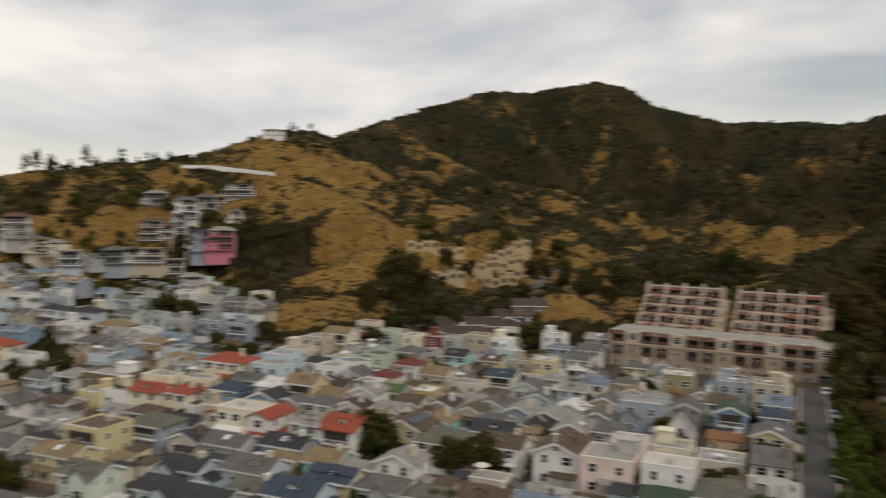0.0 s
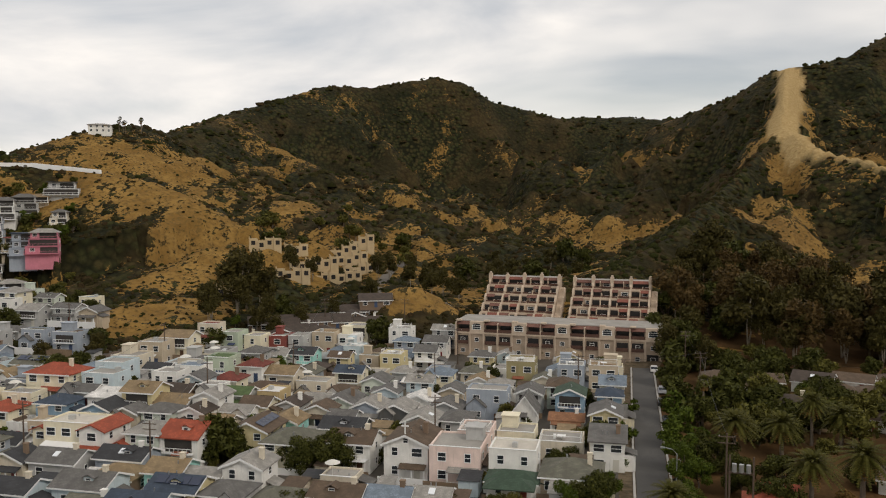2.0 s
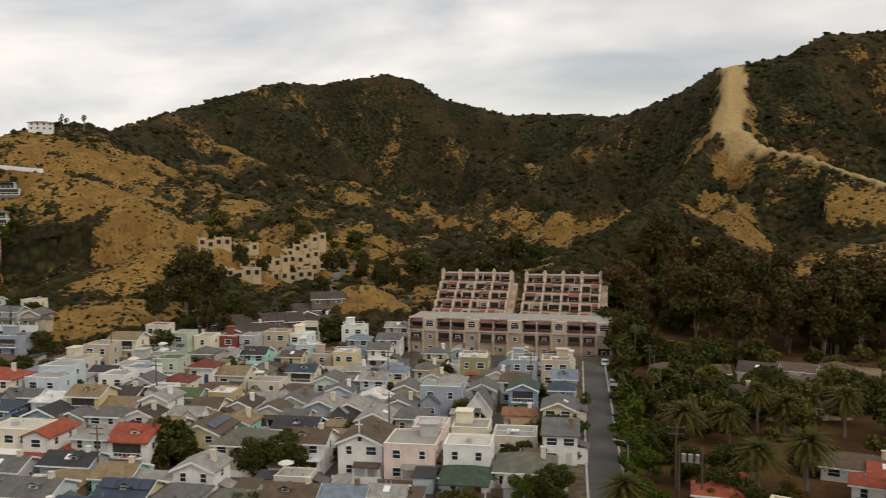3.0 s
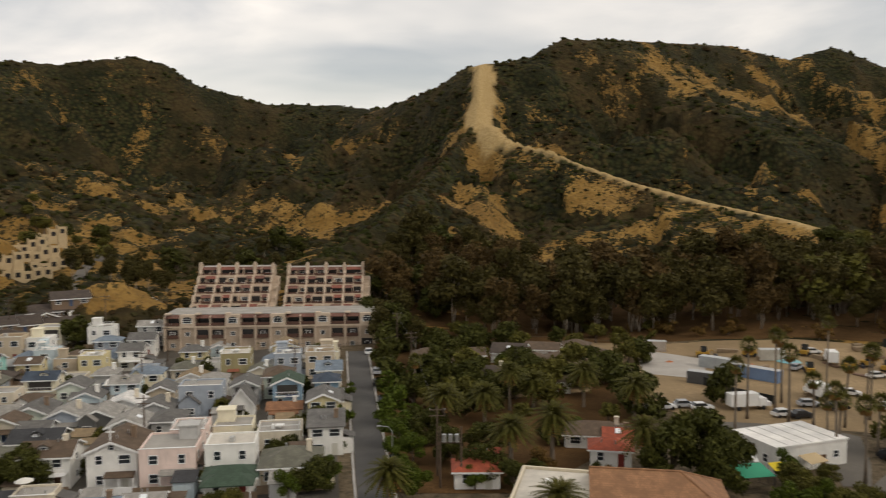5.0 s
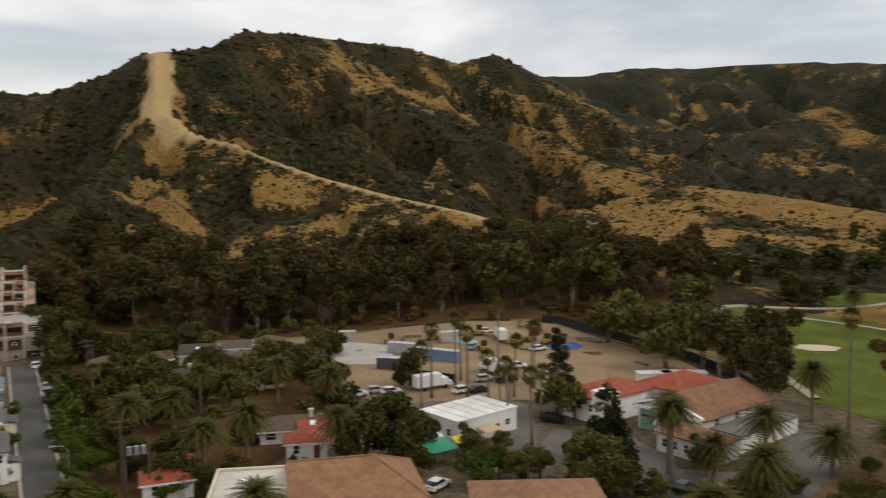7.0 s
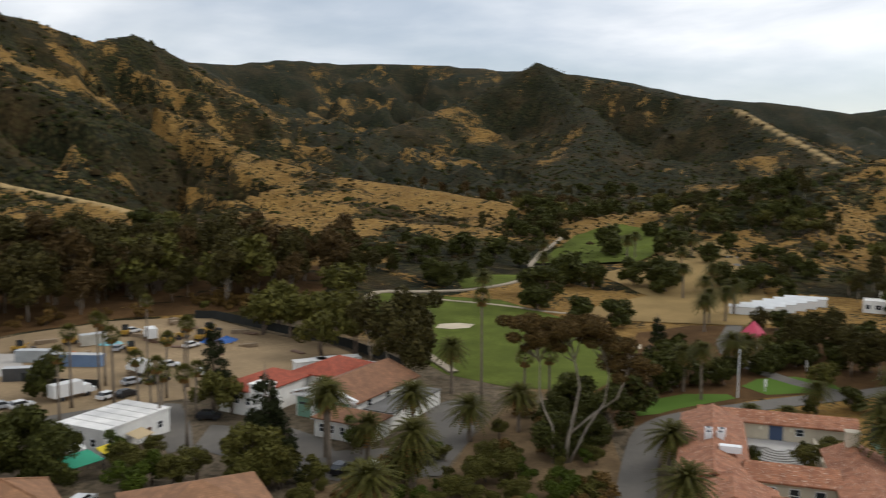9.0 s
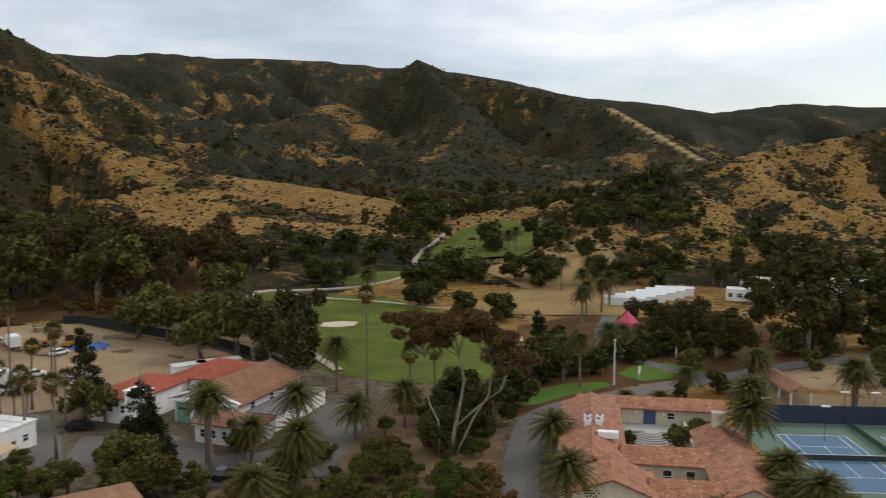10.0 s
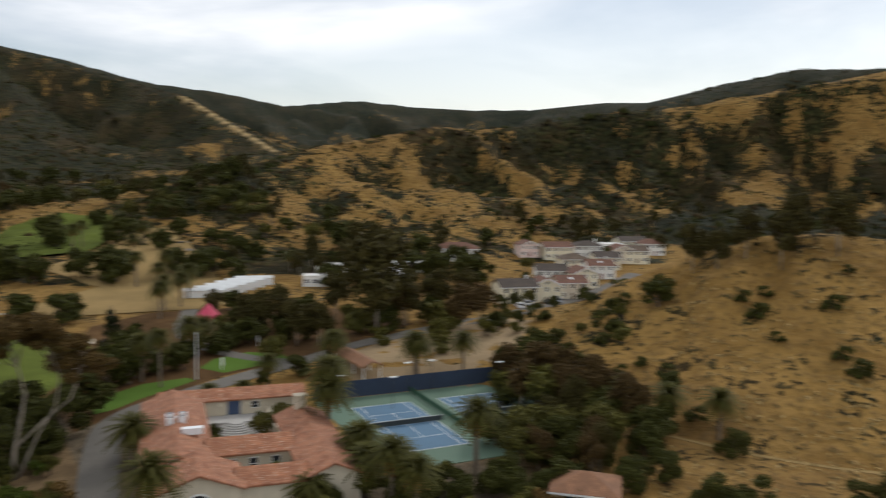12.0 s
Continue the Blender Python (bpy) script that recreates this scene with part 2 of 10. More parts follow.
def lattice(x, y, seed):
    """Smooth value noise between 0 and 1 on numpy arrays."""
    xi, yi = np.floor(x).astype(np.int64), np.floor(y).astype(np.int64)
    fx, fy = x - xi, y - yi
    fx, fy = fx * fx * (3 - 2 * fx), fy * fy * (3 - 2 * fy)

    def corner(a, b):
        h = (a * 374761393 + b * 668265263 + seed * 144665) & 0x7FFFFFFF
        h = ((h ^ (h >> 13)) * 1274126177) & 0x7FFFFFFF
        return ((h ^ (h >> 16)) & 0xFFFF) / 65535.0

    low = corner(xi, yi) * (1 - fx) + corner(xi + 1, yi) * fx
    high = corner(xi, yi + 1) * (1 - fx) + corner(xi + 1, yi + 1) * fx
    return low * (1 - fy) + high * fy


def fbm(x, y, size, seed, octaves=4, gain=0.5):
    total, weight, amp = 0.0, 0.0, 1.0
    for k in range(octaves):
        f = 2.03 ** k / size
        total = total + amp * lattice(x * f + 17.3 * k, y * f - 9.1 * k, seed + k)
        weight += amp
        amp *= gain
    return total / weight


def ridged(x, y, size, seed, octaves=4):
    total, weight, amp = 0.0, 0.0, 1.0
    for k in range(octaves):
        f = 2.1 ** k / size
        total = total + amp * (1 - np.abs(2 * lattice(x * f + 5.7 * k, y * f + 3.3 * k, seed + k) - 1))
        weight += amp
        amp *= 0.5
    return total / weight


# Crest lines of the hills: reach of the slope to its foot, share of scrub, roughness, share of painted haze, and the
# crest as bearing, distance, height.
HILLS = [
    (330, 0.95, 1.0, 0, [(-80, 520, 44), (-66, 540, 50), (-60.4, 560, 58), (-57, 570, 64), (-53.3, 590, 72), (-49.2, 610, 89),
                      (-45.9, 640, 96)]),
    (470, 0.97, 1.0, 0.25, [(-45.9, 640, 96), (-44, 680, 95), (-38.7, 780, 127), (-33.3, 860, 161), (-30.4, 890, 164), (-25.7, 920, 180),
                      (-23.9, 930, 175), (-22, 945, 156), (-17.5, 980, 140), (-12.6, 1000, 141), (-9.6, 960, 132)]),
    (150, 0.80, 0.22, 0, [(-66, 440, 52), (-58, 430, 61), (-54.9, 425, 61.5), (-51, 420, 59), (-47.7, 405, 56.5), (-44.7, 390, 51), (-42.1, 375, 43.5),
                      (-40.2, 365, 34), (-39.5, 355, 14)]),
    (400, 0.98, 1.0, 0.15, [(-9.6, 960, 132), (-5.1, 790, 139), (-3.2, 710, 146), (0.7, 725, 154), (3.0, 765, 177), (6.4, 800, 180),
                      (13.9, 950, 193), (17.3, 1000, 182), (19.9, 1050, 200), (23.2, 1180, 185)]),
    (150, 0.86, 0.75, 0, [(-2.6, 700, 148), (-2.7, 640, 124), (-2.8, 570, 90), (-1.4, 520, 71), (3.7, 480, 57), (8.2, 455, 43.5),
                       (12.8, 430, 34), (17.7, 400, 27), (22.1, 362, 20)]),
    (80, 1.08, 0.8, 0, [(-3.0, 570, 85), (-6, 450, 51), (-9.3, 335, 29.5), (-13, 292, 20)]),
    (26, 0.1, 0.1, 0, [(-28.5, 262, 14.5), (-27.0, 262, 15.0)]),
    (280, 0.74, 1.0, 0.1, [(13.9, 950, 190), (15.7, 880, 105), (23, 760, 84), (27.8, 650, 50), (32.3, 590, 37)]),
    (115, 0.1, 0.5, 0, [(27.8, 650, 50), (32.3, 590, 37), (37.6, 560, 32), (44.1, 500, 23), (48, 470, 17)]),
    (800, 1.12, 1.0, 0.8, [(20, 1300, 190), (23.3, 1700, 250), (25.6, 1850, 266), (29.5, 1900, 288), (33, 1950, 288), (35.7, 1950, 292), (39.5, 1950, 290),
                     (44.8, 1900, 270), (49.3, 1850, 255), (53.1, 1850, 235), (57.6, 1900, 204)]),
    (420, 0.98, 1.0, 0.35, [(36, 1150, 95), (42, 1330, 155), (46.7, 1400, 224), (49.5, 1390, 200), (53.1, 1330, 175), (57.6, 1260, 145), (60.1, 1180, 127),
                      (65.9, 1000, 54)]),
    (300, 1.22, 1.0, 0.35, [(46.7, 1400, 219), (49.6, 1240, 146), (51.0, 1080, 96), (50.0, 930, 58), (48, 800, 30)]),
    (800, 1.35, 0.8, 1, [(57.6, 1900, 204), (62.5, 1950, 193), (66.6, 2000, 171), (71.4, 2100, 197), (75, 2150, 190), (79.8, 2150, 184), (83.6, 2100, 183),
                      (88.5, 1900, 188), (91.5, 1700, 173), (96.7, 1400, 181), (100.8, 1300, 190), (104, 1250, 182), (118, 1200, 170)]),
    (175, 0.74, 0.9, 0, [(62.9, 460, 34.5), (66, 480, 43), (68.9, 500, 52), (72.3, 520, 58), (76.8, 545, 68), (79.9, 570, 67), (83.6, 600, 73),
                      (88.5, 620, 83.5), (93, 640, 88.5), (97.8, 650, 99), (102.2, 660, 109.5), (107, 665, 117), (120, 680, 120)]),
    (64, 0.05, 0.55, 0, [(85.9, 196, 7), (89.7, 196, 15.5), (95.3, 196, 24), (98.9, 194, 28.5), (102.6, 193, 30.3), (107, 195, 29),
                       (114, 200, 31), (130, 210, 30)]),
]
LEVELLED = [(128, 32, 27), (102, 54, 24), (-66, 214, 20)]
BREAK = [(-2.6, 705), (-2.4, 690), (-2.4, 640), (-2.8, 570), (-1.4, 520), (0.6, 505), (3.7, 480), (8.2, 455), (12.8, 430), (17.7, 400), (22.1, 362)]
BREAK_FAR = [(60.0, 1180), (60.8, 1150), (65.9, 1000)]


def along(x, y, line):
    """The least distance to a line of (x, y, value ...), the value at the nearest place, and how far along the line it lies."""
    near, value, run, start = np.full(x.shape, 1e9), np.zeros(x.shape), np.zeros(x.shape), 0.0
    for a, b in zip(line, line[1:]):
        dx, dy = b[0] - a[0], b[1] - a[1]
        s = np.clip(((x - a[0]) * dx + (y - a[1]) * dy) / (dx * dx + dy * dy), 0, 1)
        d = np.hypot(x - a[0] - s * dx, y - a[1] - s * dy)
        hit = d < near
        value = np.where(hit, a[2] + s * (b[2] - a[2]), value)
        run = np.where(hit, start + s * math.hypot(dx, dy), run)
        near = np.where(hit, d, near)
        start += math.hypot(dx, dy)
    return near, value, run


def valley(x, y):
    """The gentle floor: flat under the town, rising inland along the golf course, falling to the sea."""
    inland = 0.766 * x + 0.643 * y
    rise = 0.022 * np.clip(inland - 190, 0, 900)
    town = -2.0 / (1 + np.exp((0.97 * x + 0.22 * y + 25) / 9.0))
    seaward = np.clip(-x - 0.3 * y - 330, 0, 4000)
    return rise + town - 0.06 * np.minimum(seaward, 260)


def terrain(x, y):
    """Height, share of scrub, height over the valley floor, how far up on a spur (1) or down in a gully (0)
    a place lies, and the share of distance haze painted into its scrub."""
    x, y = np.asarray(x, float), np.asarray(y, float)
    floor = valley(x, y)
    top, scrub = np.zeros(x.shape), 0.1 + 0.95 * np.clip((0.766 * x + 0.643 * y - 300) / 50, 0, 1)
    spur, rough, haze_tint, big = np.full(x.shape, 0.6), np.zeros(x.shape), np.zeros(x.shape), np.zeros(x.shape)
    crown = np.ones(x.shape)
    wander = fbm(x, y, 60.0, 21) - 0.5
    drift = fbm(x, y, 130.0, 27, 3) - 0.5
    for n, (reach, share, coarse, grey, crest) in enumerate(HILLS):
        d, z, run = along(x, y, [polar(*p) for p in crest])
        t = np.clip(d / (reach * (1 + 0.35 * wander * np.clip(d / 60, 0, 1))), 0, 1)
        lift = np.maximum(z - floor, 0)
        size = min(max(0.27 * reach, 24.0), 150.0)
        bent = run + size * (1.3 * drift + 0.5 * wander)
        fold = 0.72 * ridged(bent, 0.24 * d + size * drift, size, 3 + 7 * n, 3) + 0.28 * ridged(x, y, 0.45 * size, 8, 3)
        rise = np.clip((fold - 0.36) / 0.42, 0, 1)
        rise = rise * rise * (3 - 2 * rise)
        cut = np.clip(t * 5 - 0.12, 0, 1) * np.clip((1 - t) * 3, 0, 1)
        h = lift * (1 - t) ** 1.1 * (1 - 0.5 * min(coarse, 1.0) * cut * (1 - rise))
        over = h > top
        crown = np.where(over, np.minimum(np.where(top > h - 12, crown, 1.0), np.clip(d / 45, 0, 1)), np.where(h > top - 12, np.minimum(crown, np.clip(d / 45, 0, 1)), crown))
        streak = np.clip((ridged(bent + 40.0, 0.2 * d, max(0.24 * size, 17.0), 61 + n, 2) - 0.3) / 0.5, 0, 1)
        scrub, spur = np.where(over, share + (0.3 * (t - 0.36) if coarse >= 0.9 else 0.0), scrub), np.where(over, 0.6 + (0.5 * rise + 0.75 * streak - 0.7) * np.clip(t * 5, 0, 1), spur)
        big = np.where(over, cut * np.clip((lift - 50) / 90, 0, 1) * (0.7 + lift / 160), big)
        haze_tint = np.where(over, grey, haze_tint)
        rough = np.where(over, cut * coarse * np.clip(lift / 40, 0, 1), rough)
        k = 8.0 * np.clip(np.minimum(h, top) / 12.0, 0.001, 1)
        top = np.maximum(h, top) + np.maximum(k - np.abs(h - top), 0) ** 2 / (4 * k)
    top = top - 11.0 * rough * crown * (1 - ridged(x, y, 34.0, 51, 4)) * np.clip(top / 14, 0, 1) - 34.0 * big * crown * (1 - ridged(x + 60 * drift, y - 60 * wander, 105.0, 57, 3))
    for px, py, radius in LEVELLED:
        top = top * np.clip((np.hypot(x - px, y - py) - radius) / 8.0, 0, 1)
    return floor + top, scrub, top, spur, haze_tint


def land(x, y):
    """Height, share of scrub, and height over the valley floor."""
    return terrain(x, y)[:3]


def ground_at(x, y):
    return float(land(np.array([x]), np.array([y]))[0][0])
# ---------------------------------------------------------------- ground sheet
# Grassy openings and thickets on the slopes: x, y, radius.
SPUR_GRASS = [(-257, 262, 29), (-178, 178, 18), (-174, 186, 20), (-183, 198, 22), (-162, 182, 13), (-169, 198, 12), (-219, 229, 25), (-205, 238, 17), (-165, 157, 9), (-216, 213, 24), (-225, 248, 22), (-193, 178, 14), (-180, 203, 11), (-305, 256, 21), (-291, 274, 27), (-90, 311, 13), (-76, 310, 15), (-52, 317, 15), (-47, 297, 12), (-120, 231, 14), (-118, 221, 10)]
FAR_GRASS = [(-229, 370, 11), (-184, 320, 8), (-217, 362, 8), (-350, 684, 14), (-262, 654, 14), (-259, 779, 15), (-195, 387, 7), (-197, 303, 6), (-142, 502, 10), (-135, 439, 12), (-133, 428, 9), (-125, 318, 7), (-129, 309, 7), (-372, 631, 10), (-317, 452, 8)]
FIREBREAK_GRASS = [(-27, 512, 11), (-29, 449, 13), (-15, 448, 12), (-11, 423, 13), (-2, 408, 11), (-20, 499, 10), (132, 482, 9), (140, 470, 8), (183, 485, 9), (120, 365, 8), (-27, 442, 8), (-18, 427, 8), (-11, 361, 7), (-1, 353, 6), (102, 362, 7), (128, 464, 8), (137, 449, 5), (17, 549, 9), (-1, 546, 10), (117, 569, 9), (156, 628, 9), (118, 522, 8), (23, 512, 6), (76, 503, 5), (249, 552, 10), (261, 609, 8), (316, 666, 11), (303, 581, 11)]
MEADOW = [(227, 405, 25), (233, 379, 31), (234, 345, 28), (208, 383, 23), (215, 341, 28), (331, 397, 31), (335, 365, 30), (265, 331, 20), (340, 342, 18), (185, 273, 23), (161, 258, 11), (113, 376, 13), (131, 361, 13), (252, 563, 9), (294, 585, 10), (296, 553, 7), (520, 631, 12), (449, 607, 12), (257, 493, 20), (272, 488, 18), (257, 445, 25), (255, 406, 24), (214, 400, 22), (222, 375, 20)]
KNOLL_GRASS = [(113, -17, 23), (121, -30, 25), (133, -41, 28), (124, -9, 16), (159, -31, 26), (145, -19, 25), (143, -38, 28)]
THICKET_WEST = [(-408, 640, 60), (-451, 630, 46), (-361, 629, 43), (-482, 637, 32), (-255, 496, 17)]
THICKET = [(84, 567, 24), (141, 650, 28), (175, 612, 28), (124, 570, 22), (191, 594, 24), (80, 698, 22), (268, 754, 28), (-155, 679, 34), (-117, 645, 30), (-102, 670, 34), (-94, 756, 30), (-64, 576, 26), (-110, 527, 24), (-88, 573, 20), (-78, 700, 40), (-74, 640, 40), (-84, 600, 40), (-90, 560, 40), (-62, 620, 34), (-52, 668, 26), (-58, 628, 30), (-60, 585, 30), (-55, 545, 26), (-44, 500, 24), (-50, 455, 24), (60, 560, 26), (95, 600, 30), (150, 640, 34), (120, 700, 34), (60, 640, 26), (200, 610, 30), (-99, 440, 31), (-72, 488, 34), (-112, 407, 25), (-57, 532, 21), (-61, 321, 16), (19, 426, 9), (-1, 454, 11), (28, 361, 14), (71, 491, 25), (118, 477, 29), (39, 507, 20), (-35, 323, 10)]
THICKET_FAR = [(687, 547, 60), (711, 491, 60), (652, 596, 50), (530, 556, 45), (688, 381, 45), (224, 666, 34), (232, 645, 30), (945, 709, 106), (893, 582, 85), (636, 510, 65), (642, 589, 52), (657, 397, 46), (414, 463, 19), (334, 722, 32), (169, 481, 30), (159, 455, 24), (992, 939, 90), (955, 904, 90), (763, 812, 60), (390, 235, 32), (368, 205, 26), (346, 224, 30), (350, 172, 24), (405, 200, 30), (420, 235, 34), (383, 178, 22), (450, 230, 26)]

def scrub_cover(x, y, share, spur):
    """How thickly scrub covers a place, 0 to 1, in patches that run down the slopes."""
    patch = 0.45 * fbm(x, y, 60.0, 31, 3, 0.6) + 0.35 * fbm(x, y, 16.0, 37, 3, 0.6) + 0.2 * ridged(x, y, 40.0, 44, 3)
    lean = 0.36 * share - 0.30 * (spur - 0.5)
    wobble = 0.7 + 0.6 * fbm(x, y, 14.0, 91, 3)
    for zones, pull in ((SPUR_GRASS, -0.1), (FAR_GRASS, -0.1), (KNOLL_GRASS, -0.4), (FIREBREAK_GRASS, -0.17), (MEADOW, -0.3), (THICKET_WEST, 0.32), (THICKET, 0.16), (THICKET_FAR, 0.16)):
        for px, py, radius in zones:
            lean = lean + pull * np.clip(1.6 - 1.6 * np.hypot(x - px, y - py) / (radius * wobble), 0, 1)
    return np.clip((patch - 0.70 + np.clip(lean, -0.16, 0.5)) / 0.16 + 0.5, 0, 2.2)


def bare_cover(x, y):
    """The ploughed firebreaks along the crests."""
    line = [(*polar(a, d, 0)[:2], 9.0 if d > 515 else 3.2) for a, d in BREAK]
    near, width, _ = along(x, y, line)
    width = width * (0.55 + 0.9 * fbm(x, y, 20.0, 77))
    far = along(x, y, [polar(a, d, 0) for a, d in BREAK_FAR])[0]
    return np.maximum(np.clip(width + 1.0 - near, 0, 1.5) / 1.5, np.clip(5.5 - far, 0, 3) / 3)


def earth_material():
    m, nodes, links, b = graph("dry_hillside")
    place = nodes.new("ShaderNodeTexCoord").outputs["Object"]

    def attribute(name):
        n = nodes.new("ShaderNodeAttribute")
        n.attribute_name = name
        return n.outputs["Fac"]

    def joined(op, p, q):
        n = nodes.new("ShaderNodeMath")
        n.operation = op
        for i, v in enumerate((p, q)):
            if hasattr(v, "is_linked"):
                links.new(v, n.inputs[i])
            else:
                n.inputs[i].default_value = v
        return n.outputs[0]

    wide, mid, fine = noise_of(nodes, links, 0.012, 5, 0.6, place), noise_of(nodes, links, 0.07, 6, 0.65, place), noise_of(nodes, links, 0.6, 5, 0.6, place)
    grass = mixed(nodes, links, ramped(nodes, links, mid, 0.3, 0.7), (0.185, 0.103, 0.027), (0.315, 0.188, 0.056))
    grass = mixed(nodes, links, ramped(nodes, links, fine, 0.42, 0.72), grass, (0.125, 0.078, 0.026))
    grass = mixed(nodes, links, ramped(nodes, links, wide, 0.5, 0.75), grass, mixed(nodes, links, 0.25, grass, (0.12, 0.075, 0.04)))
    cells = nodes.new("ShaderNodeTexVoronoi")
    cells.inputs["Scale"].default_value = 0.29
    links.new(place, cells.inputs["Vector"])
    tone = nodes.new("ShaderNodeSeparateColor")
    links.new(cells.outputs["Color"], tone.inputs["Color"])
    brush = mixed(nodes, links, tone.outputs["Red"], (0.038, 0.045, 0.014), (0.070, 0.052, 0.019))
    # Cell edges fall to near black: shade between bushes painted into the brush.
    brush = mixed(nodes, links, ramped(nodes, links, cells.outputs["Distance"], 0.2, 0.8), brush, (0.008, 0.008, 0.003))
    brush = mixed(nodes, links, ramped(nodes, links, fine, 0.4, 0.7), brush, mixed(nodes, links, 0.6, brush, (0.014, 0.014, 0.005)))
    brush = mixed(nodes, links, ramped(nodes, links, wide, 0.45, 0.62), brush, mixed(nodes, links, 0.45, brush, (0.075, 0.044, 0.017)))
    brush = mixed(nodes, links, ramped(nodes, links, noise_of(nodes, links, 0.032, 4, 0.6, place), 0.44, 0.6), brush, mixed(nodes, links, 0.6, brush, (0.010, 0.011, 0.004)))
    # Far hills: brush mixed towards blue grey, distance haze painted into its colour.
    brush = mixed(nodes, links, attribute("haze_tint"), brush, mixed(nodes, links, 0.5, brush, mixed(nodes, links, ramped(nodes, links, noise_of(nodes, links, 0.011, 5, 0.62, place), 0.36, 0.62), (0.017, 0.025, 0.019), (0.036, 0.038, 0.027))))
    speckle = joined("MULTIPLY", joined("SUBTRACT", tone.outputs["Green"], 0.5), 0.75)
    cover = joined("ADD", joined("ADD", attribute("scrub"), speckle), joined("MULTIPLY", joined("SUBTRACT", joined("ADD", mid, fine), 1.0), 3.2))
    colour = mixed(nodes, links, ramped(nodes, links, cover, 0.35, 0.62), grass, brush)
    soil = mixed(nodes, links, ramped(nodes, links, mid, 0.3, 0.7), (0.10, 0.075, 0.048), (0.19, 0.145, 0.095))
    soil = mixed(nodes, links, ramped(nodes, links, fine, 0.4, 0.7), soil, (0.07, 0.058, 0.036))
    colour = mixed(nodes, links, attribute("level"), colour, soil)
    track = mixed(nodes, links, ramped(nodes, links, fine, 0.3, 0.7), (0.33, 0.225, 0.095), (0.44, 0.315, 0.15))
    colour = mixed(nodes, links, attribute("bare"), colour, track)
    links.new(colour, b.inputs["Base Color"])
    b.inputs["Roughness"].default_value = 0.97
    b.inputs["Specular IOR Level"].default_value = 0.1
    bumped(nodes, links, b, joined("SUBTRACT", joined("ADD", mid, fine), cells.outputs["Distance"]), 0.8, 1.0)
    return m


def build_ground():
    bearing = np.concatenate([np.arange(-70, 120, 0.27), np.arange(124, 288, 2.0)])
    rings = np.concatenate([[4.0, 12.0, 25.0], np.geomspace(40, 4900, 400)])
    a, r = np.meshgrid(np.radians(bearing), rings)
    x, y = r * np.sin(a), r * np.cos(a)
    z, share, top, spur, haze_tint = terrain(x, y)
    cover, bare = scrub_cover(x, y, share, spur), bare_cover(x, y)
    level = np.clip(1.0 - (top - 0.3) / 1.5, 0, 1) * np.clip((y - 2.0) / 12.0, 0, 1) * np.clip((122.0 - x) / 10.0, 0, 1)
    n, m = len(rings), len(bearing)
    verts = np.stack([x, y, z], -1).reshape(-1, 3)
    i, j = np.meshgrid(np.arange(n - 1), np.arange(m), indexing="ij")
    k = (j + 1) % m
    faces = np.stack([i * m + j, i * m + k, (i + 1) * m + k, (i + 1) * m + j], -1).reshape(-1, 4)
    mesh = bpy.data.meshes.new("ground")
    cap = [(int((q + 1) % m), int(q), len(verts)) for q in range(m)]
    mesh.from_pydata(np.vstack([verts, [[0, 0, ground_at(0, 0)]]]).tolist(), [], faces.tolist() + cap)
    mesh.polygons.foreach_set("use_smooth", np.ones(len(mesh.polygons), bool))
    for name, values in (("scrub", cover), ("level", level), ("bare", bare), ("haze_tint", haze_tint)):
        mesh.attributes.new(name, "FLOAT", "POINT").data.foreach_set("value", np.append(values.ravel(), 0.5).astype(np.float32))
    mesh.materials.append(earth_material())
    return mesh


ground = tagged(new("ground", build_ground()), "dry grass and scrub hills round a valley floor", "ground", kind="structure")
sea_shape = Shape()
sea_shape.face([(-4800, -3000, -16), (-330, -3000, -16), (-330, 1200, -16), (-4800, 1200, -16)])
tagged(new("water", sea_shape.mesh("water", surface("sea_water", (0.05, 0.07, 0.08), 0.25, 0.2, 0.01, 0.2))), "calm grey sea beyond the town", "sea", kind="structure")


def scrub_material():
    """Chaparral: olive, grey green and dead brown bushes, mixed in drifts."""
    m, nodes, links, b = graph("scrub_leaves")
    place = nodes.new("ShaderNodeTexCoord").outputs["Object"]
    each = nodes.new("ShaderNodeNewGeometry").outputs["Random Per Island"]
    ramp = nodes.new("ShaderNodeValToRGB")
    stops = ((0.0, (0.017, 0.019, 0.006)), (0.3, (0.032, 0.036, 0.010)), (0.55, (0.048, 0.047, 0.016)), (0.75, (0.040, 0.028, 0.013)), (0.9, (0.066, 0.044, 0.021)), (1.0, (0.062, 0.064, 0.026)))
    ramp.color_ramp.elements[0].position, ramp.color_ramp.elements[0].color = stops[0][0], (*stops[0][1], 1)
    ramp.color_ramp.elements[1].position, ramp.color_ramp.elements[1].color = stops[-1][0], (*stops[-1][1], 1)
    for at, rgb in stops[1:-1]:
        ramp.color_ramp.elements.new(at).color = (*rgb, 1)
    links.new(each, ramp.inputs["Fac"])
    drift = ramped(nodes, links, noise_of(nodes, links, 0.016, 4, 0.6, place), 0.45, 0.66)
    colour = mixed(nodes, links, drift, ramp.outputs["Color"], mixed(nodes, links, 0.55, ramp.outputs["Color"], (0.040, 0.024, 0.012)))
    grain = noise_of(nodes, links, 1.6, 4, 0.65, place)
    colour = mixed(nodes, links, ramped(nodes, links, grain, 0.4, 0.66), colour, mixed(nodes, links, 0.55, colour, (0.009, 0.010, 0.004)))
    links.new(colour, b.inputs["Base Color"])
    b.inputs["Roughness"].default_value, b.inputs["Specular IOR Level"].default_value = 1.0, 0.03
    bumped(nodes, links, b, grain, 1.0, 0.5)
    return m


